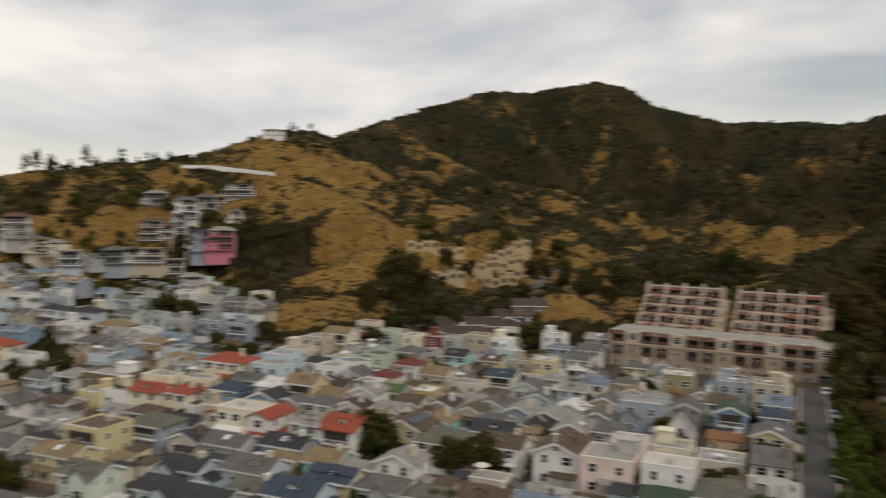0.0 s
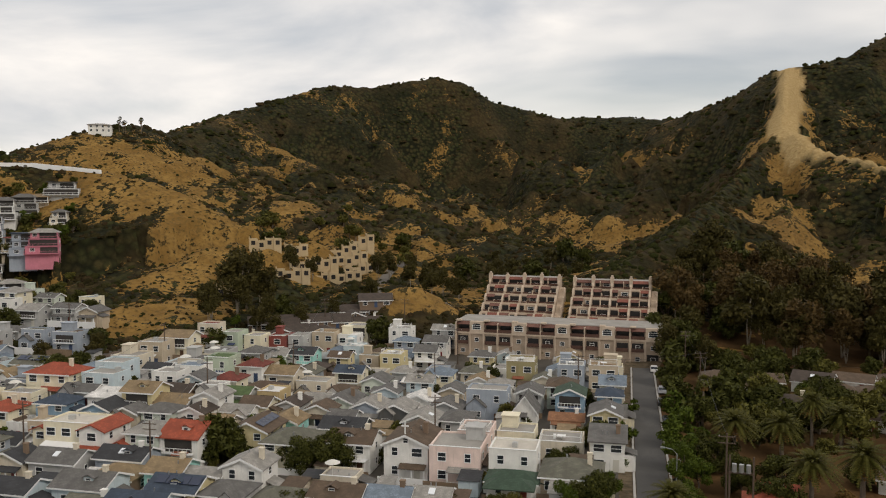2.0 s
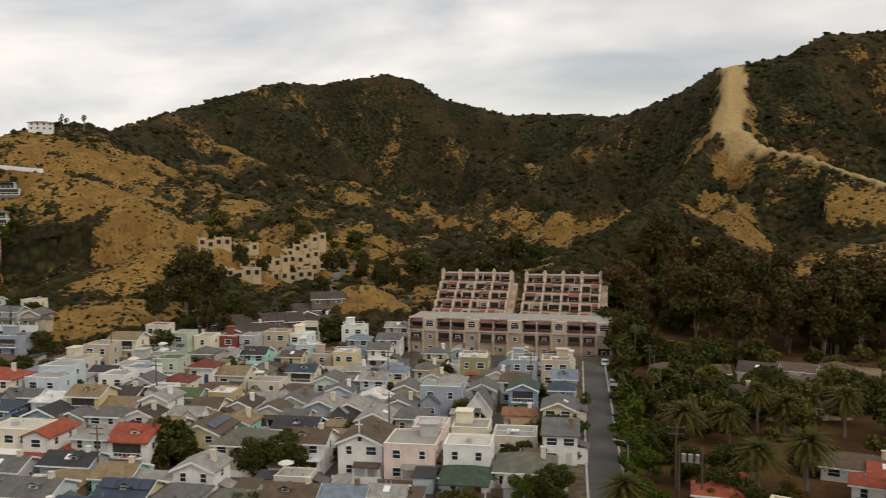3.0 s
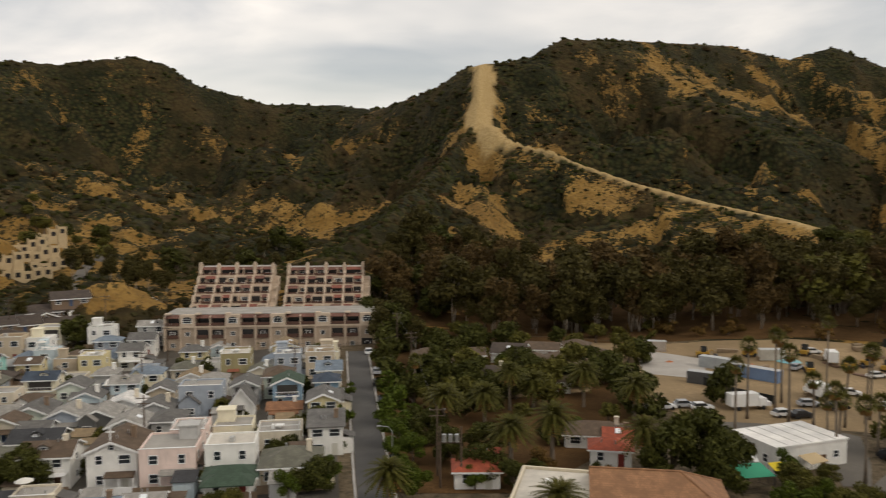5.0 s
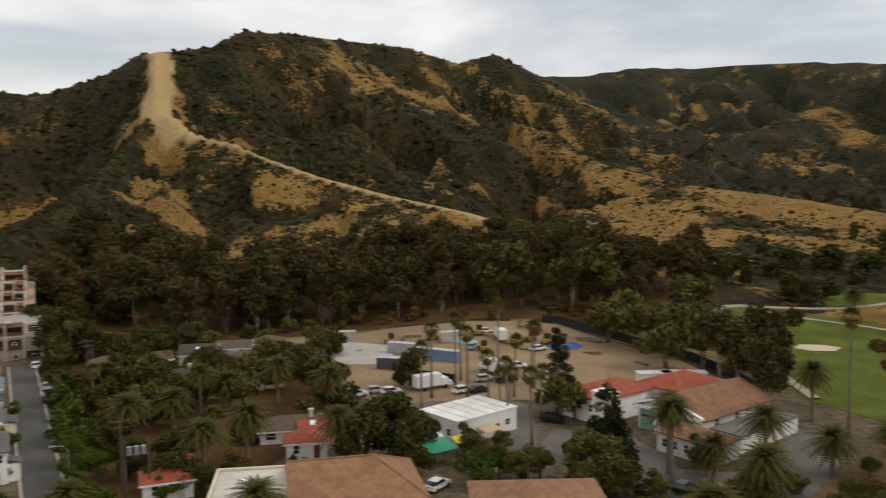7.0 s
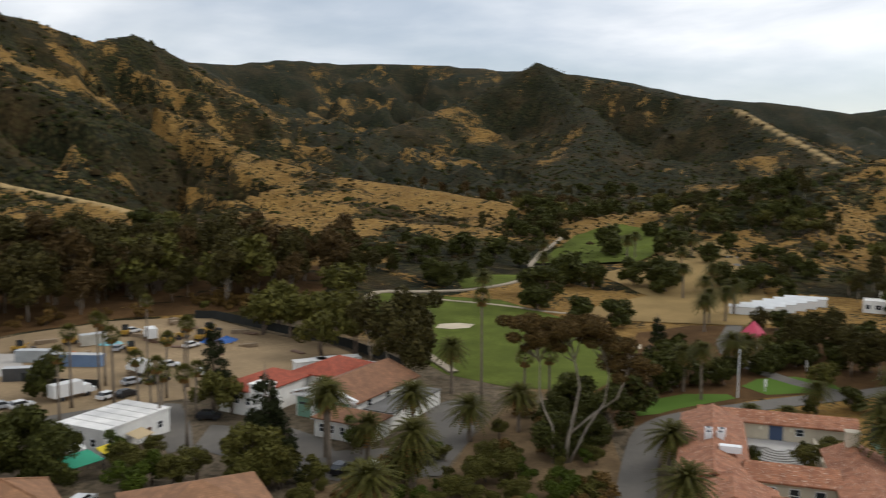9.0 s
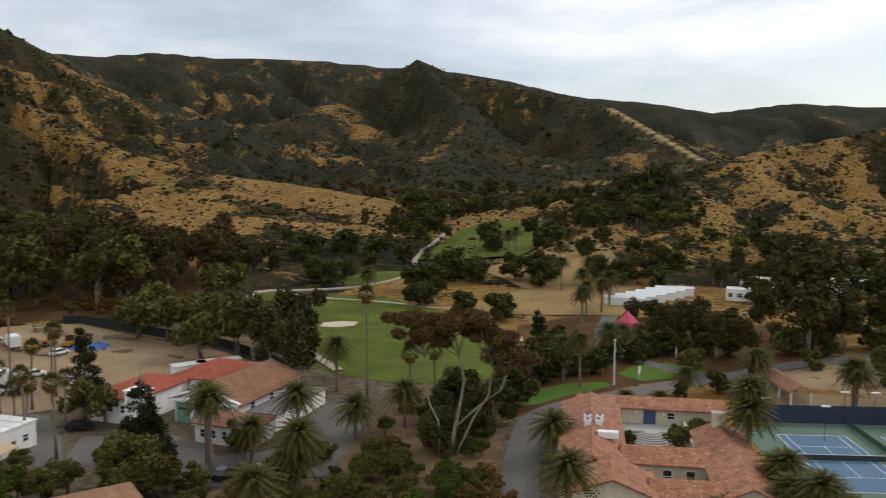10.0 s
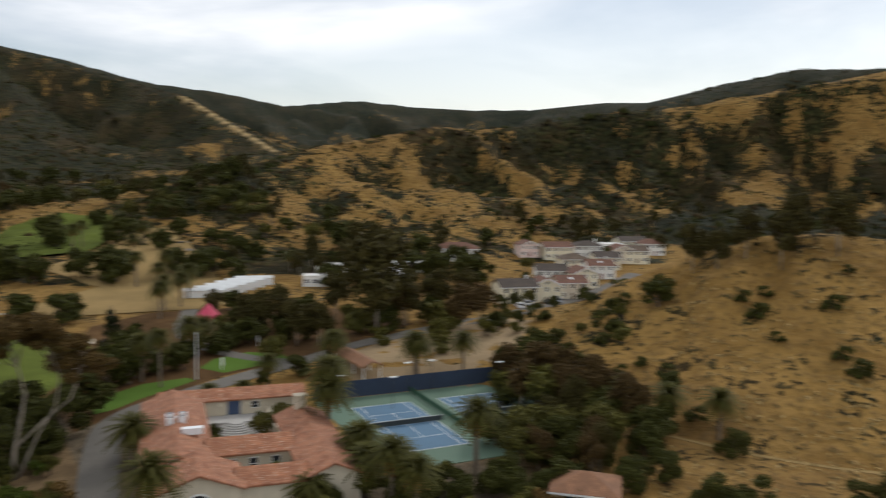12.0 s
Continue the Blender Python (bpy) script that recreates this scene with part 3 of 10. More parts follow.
def scrub_meshes():
    """Low scrub on the hillsides: many small uneven domes."""
    rng = np.random.default_rng(7)
    count = 125000
    az, dist = rng.uniform(-68, 112, count), np.exp(rng.uniform(math.log(190), math.log(1500), count))
    x, y = dist * np.sin(np.radians(az)), dist * np.cos(np.radians(az))
    z, share, top, spur, _ = terrain(x, y)
    cover = np.minimum(scrub_cover(x, y, share, spur), 1.0)
    open_slope = (bare_cover(x, y) < 0.05) * (top > np.where((dist < 330) & (az > -12) & (az < 64), 9.0, 2.5))
    keep = rng.uniform(0, 1, count) < (np.where(share > 0.3, 0.25, 0.035) + 0.3 * cover) * open_slope
    x, y, z, dist, cover = x[keep], y[keep], z[keep], dist[keep], cover[keep]
    n = len(x)
    size = rng.uniform(0.5, 1.0, n) ** 1.6 * 2.0 * (0.6 + 0.5 * cover) * np.clip(dist / 480, 0.7, 1.25) * np.where(rng.uniform(0, 1, n) < 0.06, 1.7, 1.0)
    sides = 5
    ang = np.arange(sides) * 2 * math.pi / sides
    unit = np.concatenate([np.stack([np.cos(ang) * r, np.sin(ang) * r, np.full(sides, h)], -1) for r, h in ((1.0, -0.25), (0.88, 0.5))] + [[[0, 0, 1.0]]])
    verts = unit[None] * rng.uniform(0.65, 1.35, (n, len(unit), 1)) * size[:, None, None] * np.array([1, 1, 0.8]) + np.stack([x, y, z], -1)[:, None]
    step = len(unit)
    turn = np.arange(sides)
    nxt = (turn + 1) % sides
    quads = np.stack([turn, nxt, sides + nxt, sides + turn], -1)
    caps = np.stack([sides + turn, sides + nxt, np.full(sides, 2 * sides)], -1)
    base = (np.arange(n) * step)[:, None, None]
    faces = (quads[None] + base).reshape(-1, 4).tolist() + (caps[None] + base).reshape(-1, 3).tolist()
    me = bpy.data.meshes.new("scrub")
    me.from_pydata(verts.reshape(-1, 3).tolist(), [], faces)
    me.polygons.foreach_set("use_smooth", np.ones(len(me.polygons), bool))
    me.materials.append(scrub_material())
    return me


tagged(new("scrub", scrub_meshes()), "dark green and brown chaparral bushes on the slopes", "bushes", kind="stuff")


def tuft_meshes():
    """Clumps of dry grass on the knoll and its foot."""
    rng = np.random.default_rng(19)
    count = 5200
    az, dist = rng.uniform(84, 119, count), rng.uniform(96, 240, count)
    x, y = dist * np.sin(np.radians(az)), dist * np.cos(np.radians(az))
    z, _, top = land(x, y)
    keep = (fbm(x, y, 9.0, 63, 3) > 0.5) & ((top > 1.5) | (az > 91)) & (np.hypot(x - 128, y - 32) > 30)
    x, y, z = x[keep], y[keep], z[keep]
    n = len(x)
    size = rng.uniform(0.15, 0.48, (n, 1, 1))
    turn = np.arange(5) * 2 * math.pi / 5
    unit = np.concatenate([np.stack([np.cos(turn), np.sin(turn), np.full(5, -0.2)], -1), np.stack([np.cos(turn + 0.6) * 0.75, np.sin(turn + 0.6) * 0.75, np.full(5, 0.45)], -1), [[0, 0, 0.75]]])
    verts = unit[None] * rng.uniform(0.6, 1.4, (n, 11, 1)) * size + np.stack([x, y, z], -1)[:, None]
    one = [(k, (k + 1) % 5, 5 + (k + 1) % 5, 5 + k) for k in range(5)] + [(5 + k, 5 + (k + 1) % 5, 10) for k in range(5)]
    me = bpy.data.meshes.new("grass_tufts")
    me.from_pydata(verts.reshape(-1, 3).tolist(), [], [tuple(b * 11 + i for i in f) for b in range(n) for f in one])
    me.materials.append(surface("dry_tufts", (0.30, 0.21, 0.09), 1.0, 0.4, 0.4, 4.0, 0.8, island=0.5, gloss=0.03))
    return me


tagged(new("grass_tufts", tuft_meshes()), "clumps of dry straw grass on the knoll", "grass", kind="stuff")
# ---------------------------------------------------------------- roads, lawns and yards laid on the ground
def drape(name, outline, lift, material, label, category, cell=7.0, kind="structure"):
    """A thin layer that follows the ground inside an outline of (x, y)."""
    bm = bmesh.new()
    bm.faces.new([bm.verts.new((x, y, 0)) for x, y in outline])
    bmesh.ops.triangulate(bm, faces=bm.faces[:])
    for _ in range(6):
        long = [e for e in bm.edges if e.calc_length() > cell]
        if not long:
            break
        bmesh.ops.subdivide_edges(bm, edges=long, cuts=1)
        bmesh.ops.triangulate(bm, faces=bm.faces[:])
    xy = np.array([v.co[:2] for v in bm.verts])
    for v, z in zip(bm.verts, land(xy[:, 0], xy[:, 1])[0]):
        v.co.z = z + lift
    bm.normal_update()
    for f in bm.faces:
        if f.normal.z < 0:
            f.normal_flip()
    me = bpy.data.meshes.new(name)
    bm.to_mesh(me)
    bm.free()
    me.materials.append(material)
    return tagged(new(name, me), label, category, kind=kind)


def ribbon(name, line, width, lift, material, label, category, kind="structure", parent=None):
    """A strip of even width along a line of (x, y), rounded through its points."""
    pts = [Vector(p) for p in line]
    for _ in range(2):
        pts = [pts[0]] + [q for a, b in zip(pts, pts[1:]) for q in (a.lerp(b, 0.25), a.lerp(b, 0.75))] + [pts[-1]]
    fine = [pts[0]]
    for a, b in zip(pts, pts[1:]):
        n = max(1, int((b - a).length / 5))
        fine += [a.lerp(b, (i + 1) / n) for i in range(n)]
    left, right = [], []
    for i, p in enumerate(fine):
        t = (fine[min(i + 1, len(fine) - 1)] - fine[max(i - 1, 0)]).normalized()
        s = Vector((-t.y, t.x)) * width / 2
        left.append(p + s)
        right.append(p - s)
    shape = Shape()
    top = lambda v: (v.x, v.y, ground_at(v.x, v.y) + lift)
    l3, r3 = [top(v) for v in left], [top(v) for v in right]
    for i in range(len(fine) - 1):
        shape.face([l3[i], r3[i], r3[i + 1], l3[i + 1]])
        shape.face([(*r3[i][:2], r3[i][2] - 0.5), (*r3[i + 1][:2], r3[i + 1][2] - 0.5), r3[i + 1], r3[i]])
        shape.face([(*l3[i + 1][:2], l3[i + 1][2] - 0.5), (*l3[i][:2], l3[i][2] - 0.5), l3[i], l3[i + 1]])
    ob = new(name, shape.mesh(name, material))
    return tagged(ob, label, category, kind=kind)


TURF = surface("mown_turf", (0.098, 0.120, 0.022), 0.95, 0.45, 0.07, 1.5, 0.4, gloss=0.05)
GREEN = surface("putting_green", (0.085, 0.145, 0.025), 0.95, 0.15, 0.05, 1.5, 0.2, gloss=0.05)
SAND = surface("bunker_sand", (0.50, 0.42, 0.30), 0.95, 0.15, 0.2, 3.0)
DIRT = surface("yard_dirt", (0.285, 0.205, 0.118), 0.97, 0.3, 0.07, 1.2, 0.5, gloss=0.1)
STRAW = surface("dry_grass", (0.285, 0.195, 0.082), 0.97, 0.3, 0.06, 1.5, 0.5, gloss=0.05)
PATH = surface("gravel_path", (0.34, 0.28, 0.20), 0.95, 0.2, 0.3, 3.0)
PAVING = surface("town_paving", (0.085, 0.074, 0.060), 0.95, 0.4, 0.11, 1.6, 0.4)
UNDERSTORY = surface("leaf_litter", (0.10, 0.056, 0.024), 0.97, 0.5, 0.12, 1.6, 0.6, gloss=0.05)

drape("pavement", [polar(a, d, 0)[:2] for a, d in ((-72, 80), (-12.6, 84), (-13.2, 216), (-24, 236), (-38, 244), (-44, 226), (-52, 222), (-60, 226), (-72, 240))], 0.05, PAVING,
      "worn concrete and asphalt yards between the houses", "pavement")
ribbon("road", [(-15.5, 92), (-21.6, 116.4), (-42.0, 208)], 4.9, 0.14, ASPHALT, "dark asphalt street with parked cars", "road")
ribbon("kerb", [(-18.2, 91.4), (-24.3, 115.8), (-44.7, 207.4)], 0.35, 0.26, CONCRETE, "pale concrete kerb along the street", "kerb")
ribbon("kerb", [(-12.8, 92.6), (-18.9, 117.0), (-39.3, 208.6)], 0.35, 0.26, CONCRETE, "pale concrete kerb along the street", "kerb")
drape("undergrowth", [polar(a, d, 0)[:2] for a, d in ((-9.3, 112), (1, 112), (9.5, 150), (7.5, 172), (8, 226), (3, 232), (-9.5, 235), (-10.4, 212))], 0.04, UNDERSTORY,
      "brown leaf litter and dry soil under trees", "ground")
drape("undergrowth", [polar(a, d, 0)[:2] for a, d in ((-9.5, 236), (3, 232.5), (8, 227), (18, 233), (25, 232), (31, 238), (34, 300), (20, 318), (5, 312), (-8, 318))], 0.05, UNDERSTORY, "brown leaf litter under the eucalyptus grove", "ground", 5.0)
drape("dirt_yard", [(11.5, 226), (29.8, 222), (70, 221), (93, 208), (107, 170), (104, 138), (88, 131), (63, 144), (54, 146), (35, 148), (27, 158), (24, 170), (27, 190)],
      0.06, DIRT, "bare sandy dirt works yard", "yard")
drape("concrete_pad", [(29.4, 216.5), (45.5, 204), (41.5, 182), (28.8, 187)], 0.12, surface("pale_concrete", (0.40, 0.37, 0.33), 0.9, 0.2, 0.2, 3.0), "pale concrete slab in the works yard", "slab")
drape("fairway", [(140, 205), (127, 172), (113, 139), (110, 128), (113, 112), (124, 100), (140, 104), (160, 116), (168, 124), (170, 140), (176, 155), (182, 186), (172, 203), (155, 210)],
      0.07, TURF, "mown green golf fairway", "fairway")
drape("fairway", [(186, 208), (205, 207), (228, 207), (232, 214), (215, 224), (196, 223)], 0.35, TURF, "mown green golf fairway", "fairway")
drape("fairway", [(248, 233), (268, 242), (300, 256), (326, 250), (322, 222), (300, 206), (268, 190), (256, 188), (250, 208)], 0.75, TURF, "mown green golf fairway", "fairway")
drape("bunker", [(139, 166.5), (143, 169.5), (148, 167), (150, 163), (146, 160.5), (141, 162.5)], 0.16, SAND, "pale sand bunker in the fairway", "bunker", 3.0)
drape("bunker", [(158, 121), (163, 123), (166, 119.5), (162, 116.5)], 0.16, SAND, "pale sand bunker in the fairway", "bunker", 3.0)
drape("rough_grass", [(176, 150), (184, 141), (206, 114), (222, 108), (262, 140), (300, 176), (312, 182), (306, 200), (280, 194), (256, 185), (236, 190), (225, 160), (196, 158)],
      0.25, STRAW, "dry straw-coloured rough between the fairways", "grass")
ribbon("cart_path", [(112, 128), (126, 166), (139, 203), (158, 214), (184, 205), (210, 206), (232, 218), (252, 240), (300, 262)], 2.2, 0.4, PATH, "pale gravel cart path by the fairway", "path")
ribbon("cart_path", [(158, 214), (176, 182), (179, 160), (190, 148), (206, 140)], 2.0, 0.11, PATH, "pale gravel cart path by the fairway", "path")
# Dark litter tone also paints the shadow under hedges and trees here.
drape("undergrowth", [(108, 82), (118, 92), (128, 104), (150, 112), (176, 128), (196, 124), (214, 104), (222, 84), (214, 60), (196, 50), (176, 60), (160, 70), (146, 76), (128, 80)], 0.045, UNDERSTORY, "dark leaf litter under garden trees", "ground")
drape("undergrowth", [(46, 92), (60, 92), (72, 84), (86, 94), (104, 104), (110, 98), (108, 84), (96, 72), (82, 62), (70, 52), (56, 60), (44, 76)], 0.045, surface("garden_soil", (0.17, 0.115, 0.062), 0.97, 0.5, 0.14, 1.6, 0.6, gloss=0.05), "brown leaf litter and dry soil under shrubs", "ground")
drape("putting_green", [(117, 84.5), (121, 88), (128, 89), (136, 87.5), (142.5, 82), (141, 79.5), (134, 81), (127, 82.5), (121, 83)], 0.09, GREEN, "smooth bright putting green beside the drive", "green", 3.0)
drape("putting_green", [(148, 77), (150, 83.5), (158, 84.5), (166, 80.5), (167, 73), (163, 69.5), (156, 72.5)], 0.09, GREEN, "smooth bright putting green beside the drive", "green", 3.0)
ribbon("road", [(72, 51), (85, 61.5), (100, 71.5), (112, 78.5), (121, 79.5), (132, 76.5), (145, 72.5), (157, 68), (170, 62), (182, 53), (193, 40.5), (203, 31.5), (221, 24.5), (248, 19), (287, 5), (330, -6)], 5.2, 0.13, OLD_ASPHALT,
       "worn grey asphalt drive curving past the clubhouse", "road")
ribbon("road", [(160, 66), (162, 84), (176, 104), (204, 116), (256, 143), (290, 168)], 4.2, 0.11, OLD_ASPHALT, "narrow road running up the canyon", "road")
drape("car_park", [(57, 127), (62, 121), (66.5, 118), (68, 108), (66, 103), (74, 98.5), (84, 102), (92, 113), (105, 112), (97, 103), (86, 94), (72, 85), (60, 92), (54, 104), (50, 118)],
      0.08, OLD_ASPHALT, "worn asphalt forecourt of the fire station", "car park")
drape("forecourt", [(30, 150), (52, 148), (58, 142), (54, 128), (50, 118), (46, 118), (49, 132), (36, 142)], 0.09, OLD_ASPHALT, "worn asphalt lane beside the white building", "lane")
drape("earth_bank", [(146, 46), (160, 60), (176, 54), (196, 42), (206, 28), (196, 20), (170, 22), (150, 28)], 0.05, DIRT, "bare brown earth behind the tennis courts", "bank")
drape("dirt_yard", [(-16, 173), (-13, 186), (-3, 181), (10, 187), (17, 181), (15, 170), (4, 165), (-7, 162)], 0.09, DIRT, "bare pale ground between the cottages", "yard", 4.0)
# ---------------------------------------------------------------- trees and palms
LEAF = {
    "gum": leaves("gum_leaves", (0.05936, 0.053, 0.0156)), "rust": leaves("rusty_gum_leaves", (0.07844, 0.053, 0.0195)),
    "oak": leaves("oak_leaves", (0.051, 0.057, 0.0125)), "fresh": leaves("fresh_leaves", (0.0583, 0.085, 0.01014)),
    "palm": leaves("palm_fronds", (0.06148, 0.062, 0.01248)), "fan": leaves("fan_palm_fronds", (0.0848, 0.085, 0.0195)),
    "dead": leaves("dead_fronds", (0.2014, 0.115, 0.039)), "pine": leaves("conifer_needles", (0.0212, 0.027, 0.00858)),
    "shrub": leaves("shrub_leaves", (0.08904, 0.088, 0.02028)), "magenta": leaves("bougainvillea_flowers", (0.4452, 0.02, 0.078)),
    "canopy": leaves("bronze_gum_leaves", (0.088, 0.058, 0.018)), "dry": leaves("dry_shrub_leaves", (0.1219, 0.078, 0.0234)),
}


def tufts(centres, radii, count, size, rng, flat=0.8, droop=0.0):
    """Small leaf sprays scattered through clumps, thicker towards the outside of each."""
    centres, radii = np.asarray(centres, float), np.asarray(radii, float)
    pick = rng.choice(len(centres), count, p=radii ** 2 / (radii ** 2).sum())
    way = rng.normal(size=(count, 3))
    way /= np.linalg.norm(way, axis=1)[:, None]
    spot = centres[pick] + way * (radii[pick] * rng.uniform(0.35, 1.08, count) ** 0.6)[:, None] * np.array([1, 1, flat])
    a = rng.normal(size=(count, 3))
    a[:, 2] -= droop
    a /= np.linalg.norm(a, axis=1)[:, None]
    b = np.cross(a, way + 0.6 * rng.normal(size=(count, 3)))
    b /= np.linalg.norm(b, axis=1)[:, None] + 1e-9
    s = size * rng.uniform(0.6, 1.35, count)[:, None]
    tip, side = a * s, b * s * 0.5
    points = np.stack([spot - tip * 0.7 + side, spot + tip, spot - tip * 0.7 - side], 1)
    me = bpy.data.meshes.new("crown")
    me.from_pydata(points.reshape(-1, 3).tolist(), [], np.arange(count * 3).reshape(-1, 3).tolist())
    return me


def make_tree(name, label, category, leaf, bark, height, spread, trunks, clumps, count, size, crown_low, seed, flat=0.75, lean=0.0, droop=0.0, trunk_r=0.3):
    """A tapered trunk with limbs to every clump of an uneven crown. Stands at the origin, hidden copies are placed by plant()."""
    rng = np.random.default_rng(seed)
    root = empty(name, Matrix.Translation((0, 0, -500)), label, category)
    wood, centres, radii = Shape(), [], []
    for n in range(trunks):
        phi = rng.uniform(0, 6.28)
        off = lean * height * (0.5 + 0.5 * rng.uniform())
        top = Vector((math.cos(phi) * off, math.sin(phi) * off, height * crown_low * rng.uniform(0.95, 1.15)))
        knee = top * 0.5 + Vector((rng.normal(0, 0.3), rng.normal(0, 0.3), 0))
        wood.tube([(0.15 * n, 0, -0.6), tuple(knee), tuple(top)], [trunk_r * 1.25, trunk_r * 0.85, trunk_r * 0.6], 7)
        for c in range(clumps):
            turn = 6.283 * (c + rng.uniform(-0.3, 0.3)) / clumps
            out = spread * rng.uniform(0.15, 0.72)
            up = height * (crown_low + (0.93 - crown_low) * rng.uniform(0.1, 1.0) * (1 - 0.35 * out / spread))
            tip = Vector((top.x + math.cos(turn) * out, top.y + math.sin(turn) * out, up))
            mid = top.lerp(tip, 0.5) + Vector((0, 0, 0.08 * height * rng.uniform(-0.4, 0.6)))
            wood.tube([tuple(top * 0.97), tuple(mid), tuple(tip)], [trunk_r * 0.5, trunk_r * 0.3, trunk_r * 0.1], 3, cap=False)
            centres.append(tip)
            radii.append(spread * rng.uniform(0.24, 0.44))
    part("trunk", wood, bark, root, smooth=True)
    crown = tufts(centres, radii, count, size, rng, flat, droop)
    crown.materials.append(leaf)
    part("crown", crown, leaf, root)
    return root


def frond_ring(rng, count, length, leaflets, width, low, high, arch, base_z, shape):
    """Feather fronds that rise and arch over, with leaflets on both sides."""
    for n in range(count):
        phi = 2.399 * n + rng.uniform(-0.2, 0.2)
        tilt = low + (high - low) * (n + rng.uniform(-1, 1)) / count
        ux, uy = math.cos(phi), math.sin(phi)
        size = length * rng.uniform(0.85, 1.12)
        prev = None
        for k in range(leaflets + 1):
            s = k / leaflets
            out = size * (s * math.cos(tilt) + 0.12 * s * s)
            up = size * (s * math.sin(tilt) - arch * s * s)
            here = Vector((ux * (out + 0.2), uy * (out + 0.2), base_z + up))
            if prev is not None:
                along_way = (here - prev).normalized()
                across = Vector((-uy, ux, 0))
                w = width * math.sin(math.pi * (0.12 + 0.82 * s)) + 0.12
                for side in (-1, 1):
                    tip = prev + across * side * w + along_way * w * 0.55 + Vector((0, 0, -0.28 * w))
                    shape.face([prev, prev.lerp(here, 0.85), tip], [(0, 0), (1, 0), (1, 1)])
            prev = here


def make_date_palm(seed, height, length):
    rng = np.random.default_rng(seed)
    root = empty("date_palm", Matrix.Translation((0, 0, -500)), "date palm with arching green fronds and rough trunk", "palm tree")
    trunk, green, dead = Shape(), Shape(), Shape()
    z = [-0.5, 0.3, height * 0.5, height - 0.8, height - 0.1]
    trunk.tube([(rng.normal(0, 0.06), rng.normal(0, 0.06), h) for h in z], [0.42, 0.33, 0.28, 0.31, 0.5], 8)
    frond_ring(rng, 96, length * 1.05, 16, 0.36, -0.6, 1.4, 0.5, height, green)
    frond_ring(rng, 20, length * 0.8, 8, 0.35, -1.35, -0.6, 0.2, height - 0.2, dead)
    part("trunk", trunk, PALM_BARK, root, smooth=True)
    part("fronds", green, LEAF["palm"], root)
    part("dead_fronds", dead, LEAF["dead"], root, "dry brown hanging fronds")
    return root


def make_fan_palm(seed, height):
    rng = np.random.default_rng(seed)
    root = empty("fan_palm", Matrix.Translation((0, 0, -500)), "tall slim fan palm with a small round head", "palm tree")
    trunk, green, dead = Shape(), Shape(), Shape()
    sway = (rng.normal(0, 0.25), rng.normal(0, 0.25))
    trunk.tube([(sway[0] * s * s, sway[1] * s * s, height * s - 0.4 * (s == 0)) for s in (0, 0.25, 0.5, 0.75, 1.0)], [0.34, 0.22, 0.19, 0.18, 0.2], 7)
    for shape, count, low, high, reach in ((green, 34, -0.5, 1.4, 1.5), (dead, 16, -1.45, -0.8, 1.2)):
        for n in range(count):
            phi = 2.399 * n + rng.uniform(-0.2, 0.2)
            tilt = low + (high - low) * (n + rng.uniform(-0.8, 0.8)) / count
            way = Vector((math.cos(phi) * math.cos(tilt), math.sin(phi) * math.cos(tilt), math.sin(tilt)))
            across = Vector((-math.sin(phi), math.cos(phi), 0))
            start = Vector((sway[0], sway[1], height)) + way * 0.2
            hub = start + way * reach * 0.5
            shape.face([start - across * 0.04, start + across * 0.04, hub], [(0, 0), (1, 0), (1, 1)])
            for b in range(7):
                th = (b - 3) * 0.36
                tip = hub + (way * math.cos(th) + across * math.sin(th)) * reach * 0.62 + Vector((0, 0, -0.18 * abs(b - 3)))
                nrm = across * math.cos(th) - way * math.sin(th)
                shape.face([hub, hub.lerp(tip, 0.6) + nrm * 0.12, tip, hub.lerp(tip, 0.6) - nrm * 0.12], [(0, 0), (1, 0), (1, 1), (0, 1)])
    part("trunk", trunk, PALM_BARK, root, smooth=True)
    part("fronds", green, LEAF["fan"], root)
    part("dead_fronds", dead, LEAF["dead"], root, "dry brown skirt of fronds")
    return root


def make_conifer(seed, height):
    rng = np.random.default_rng(seed)
    root = empty("conifer", Matrix.Translation((0, 0, -500)), "dark conifer with an uneven pointed crown", "tree")
    trunk = Shape().tube([(0, 0, -0.5), (0.1, 0, height * 0.5), (0, 0.1, height)], [0.35, 0.22, 0.05], 7)
    centres, radii = [], []
    for k in range(26):
        s = rng.uniform(0.1, 1.0)
        r = (1 - s) * height * 0.2 + 0.5
        phi = rng.uniform(0, 6.28)
        tip = Vector((math.cos(phi) * r, math.sin(phi) * r, height * s))
        trunk.tube([(0, 0, height * s - 0.4), tuple(tip)], [0.07, 0.03], 4, cap=False)
        centres.append(tip * 0.9)
        radii.append(0.5 + 0.75 * (1 - s) * height * 0.1 + 0.3)
    part("trunk", trunk, BARK, root, smooth=True)
    crown = tufts(centres, radii, 3200, 0.3, rng, 0.7)
    crown.materials.append(LEAF["pine"])
    part("crown", crown, LEAF["pine"], root)
    return root


def graded(copies, name, label, category, leaf, bark, height, spread, trunks, clumps, count, size, crown_low, seed, flat, lean, droop, trunk_r):
    """The same kind of tree with finer leaves for near places and coarser ones for far hillsides."""
    return {grade: [(make_tree(name, label, category, LEAF[leaf], bark, height, spread, trunks, clumps, int(count * more), size * coarse, crown_low, seed + k, flat, lean, droop, trunk_r), height) for k in range(copies)]
            for grade, more, coarse in (("near", 3.4, 0.54), ("middle", 1.0, 1.0), ("far", 0.5, 1.4))}


def alike(items):
    return {"near": items, "middle": items, "far": items}


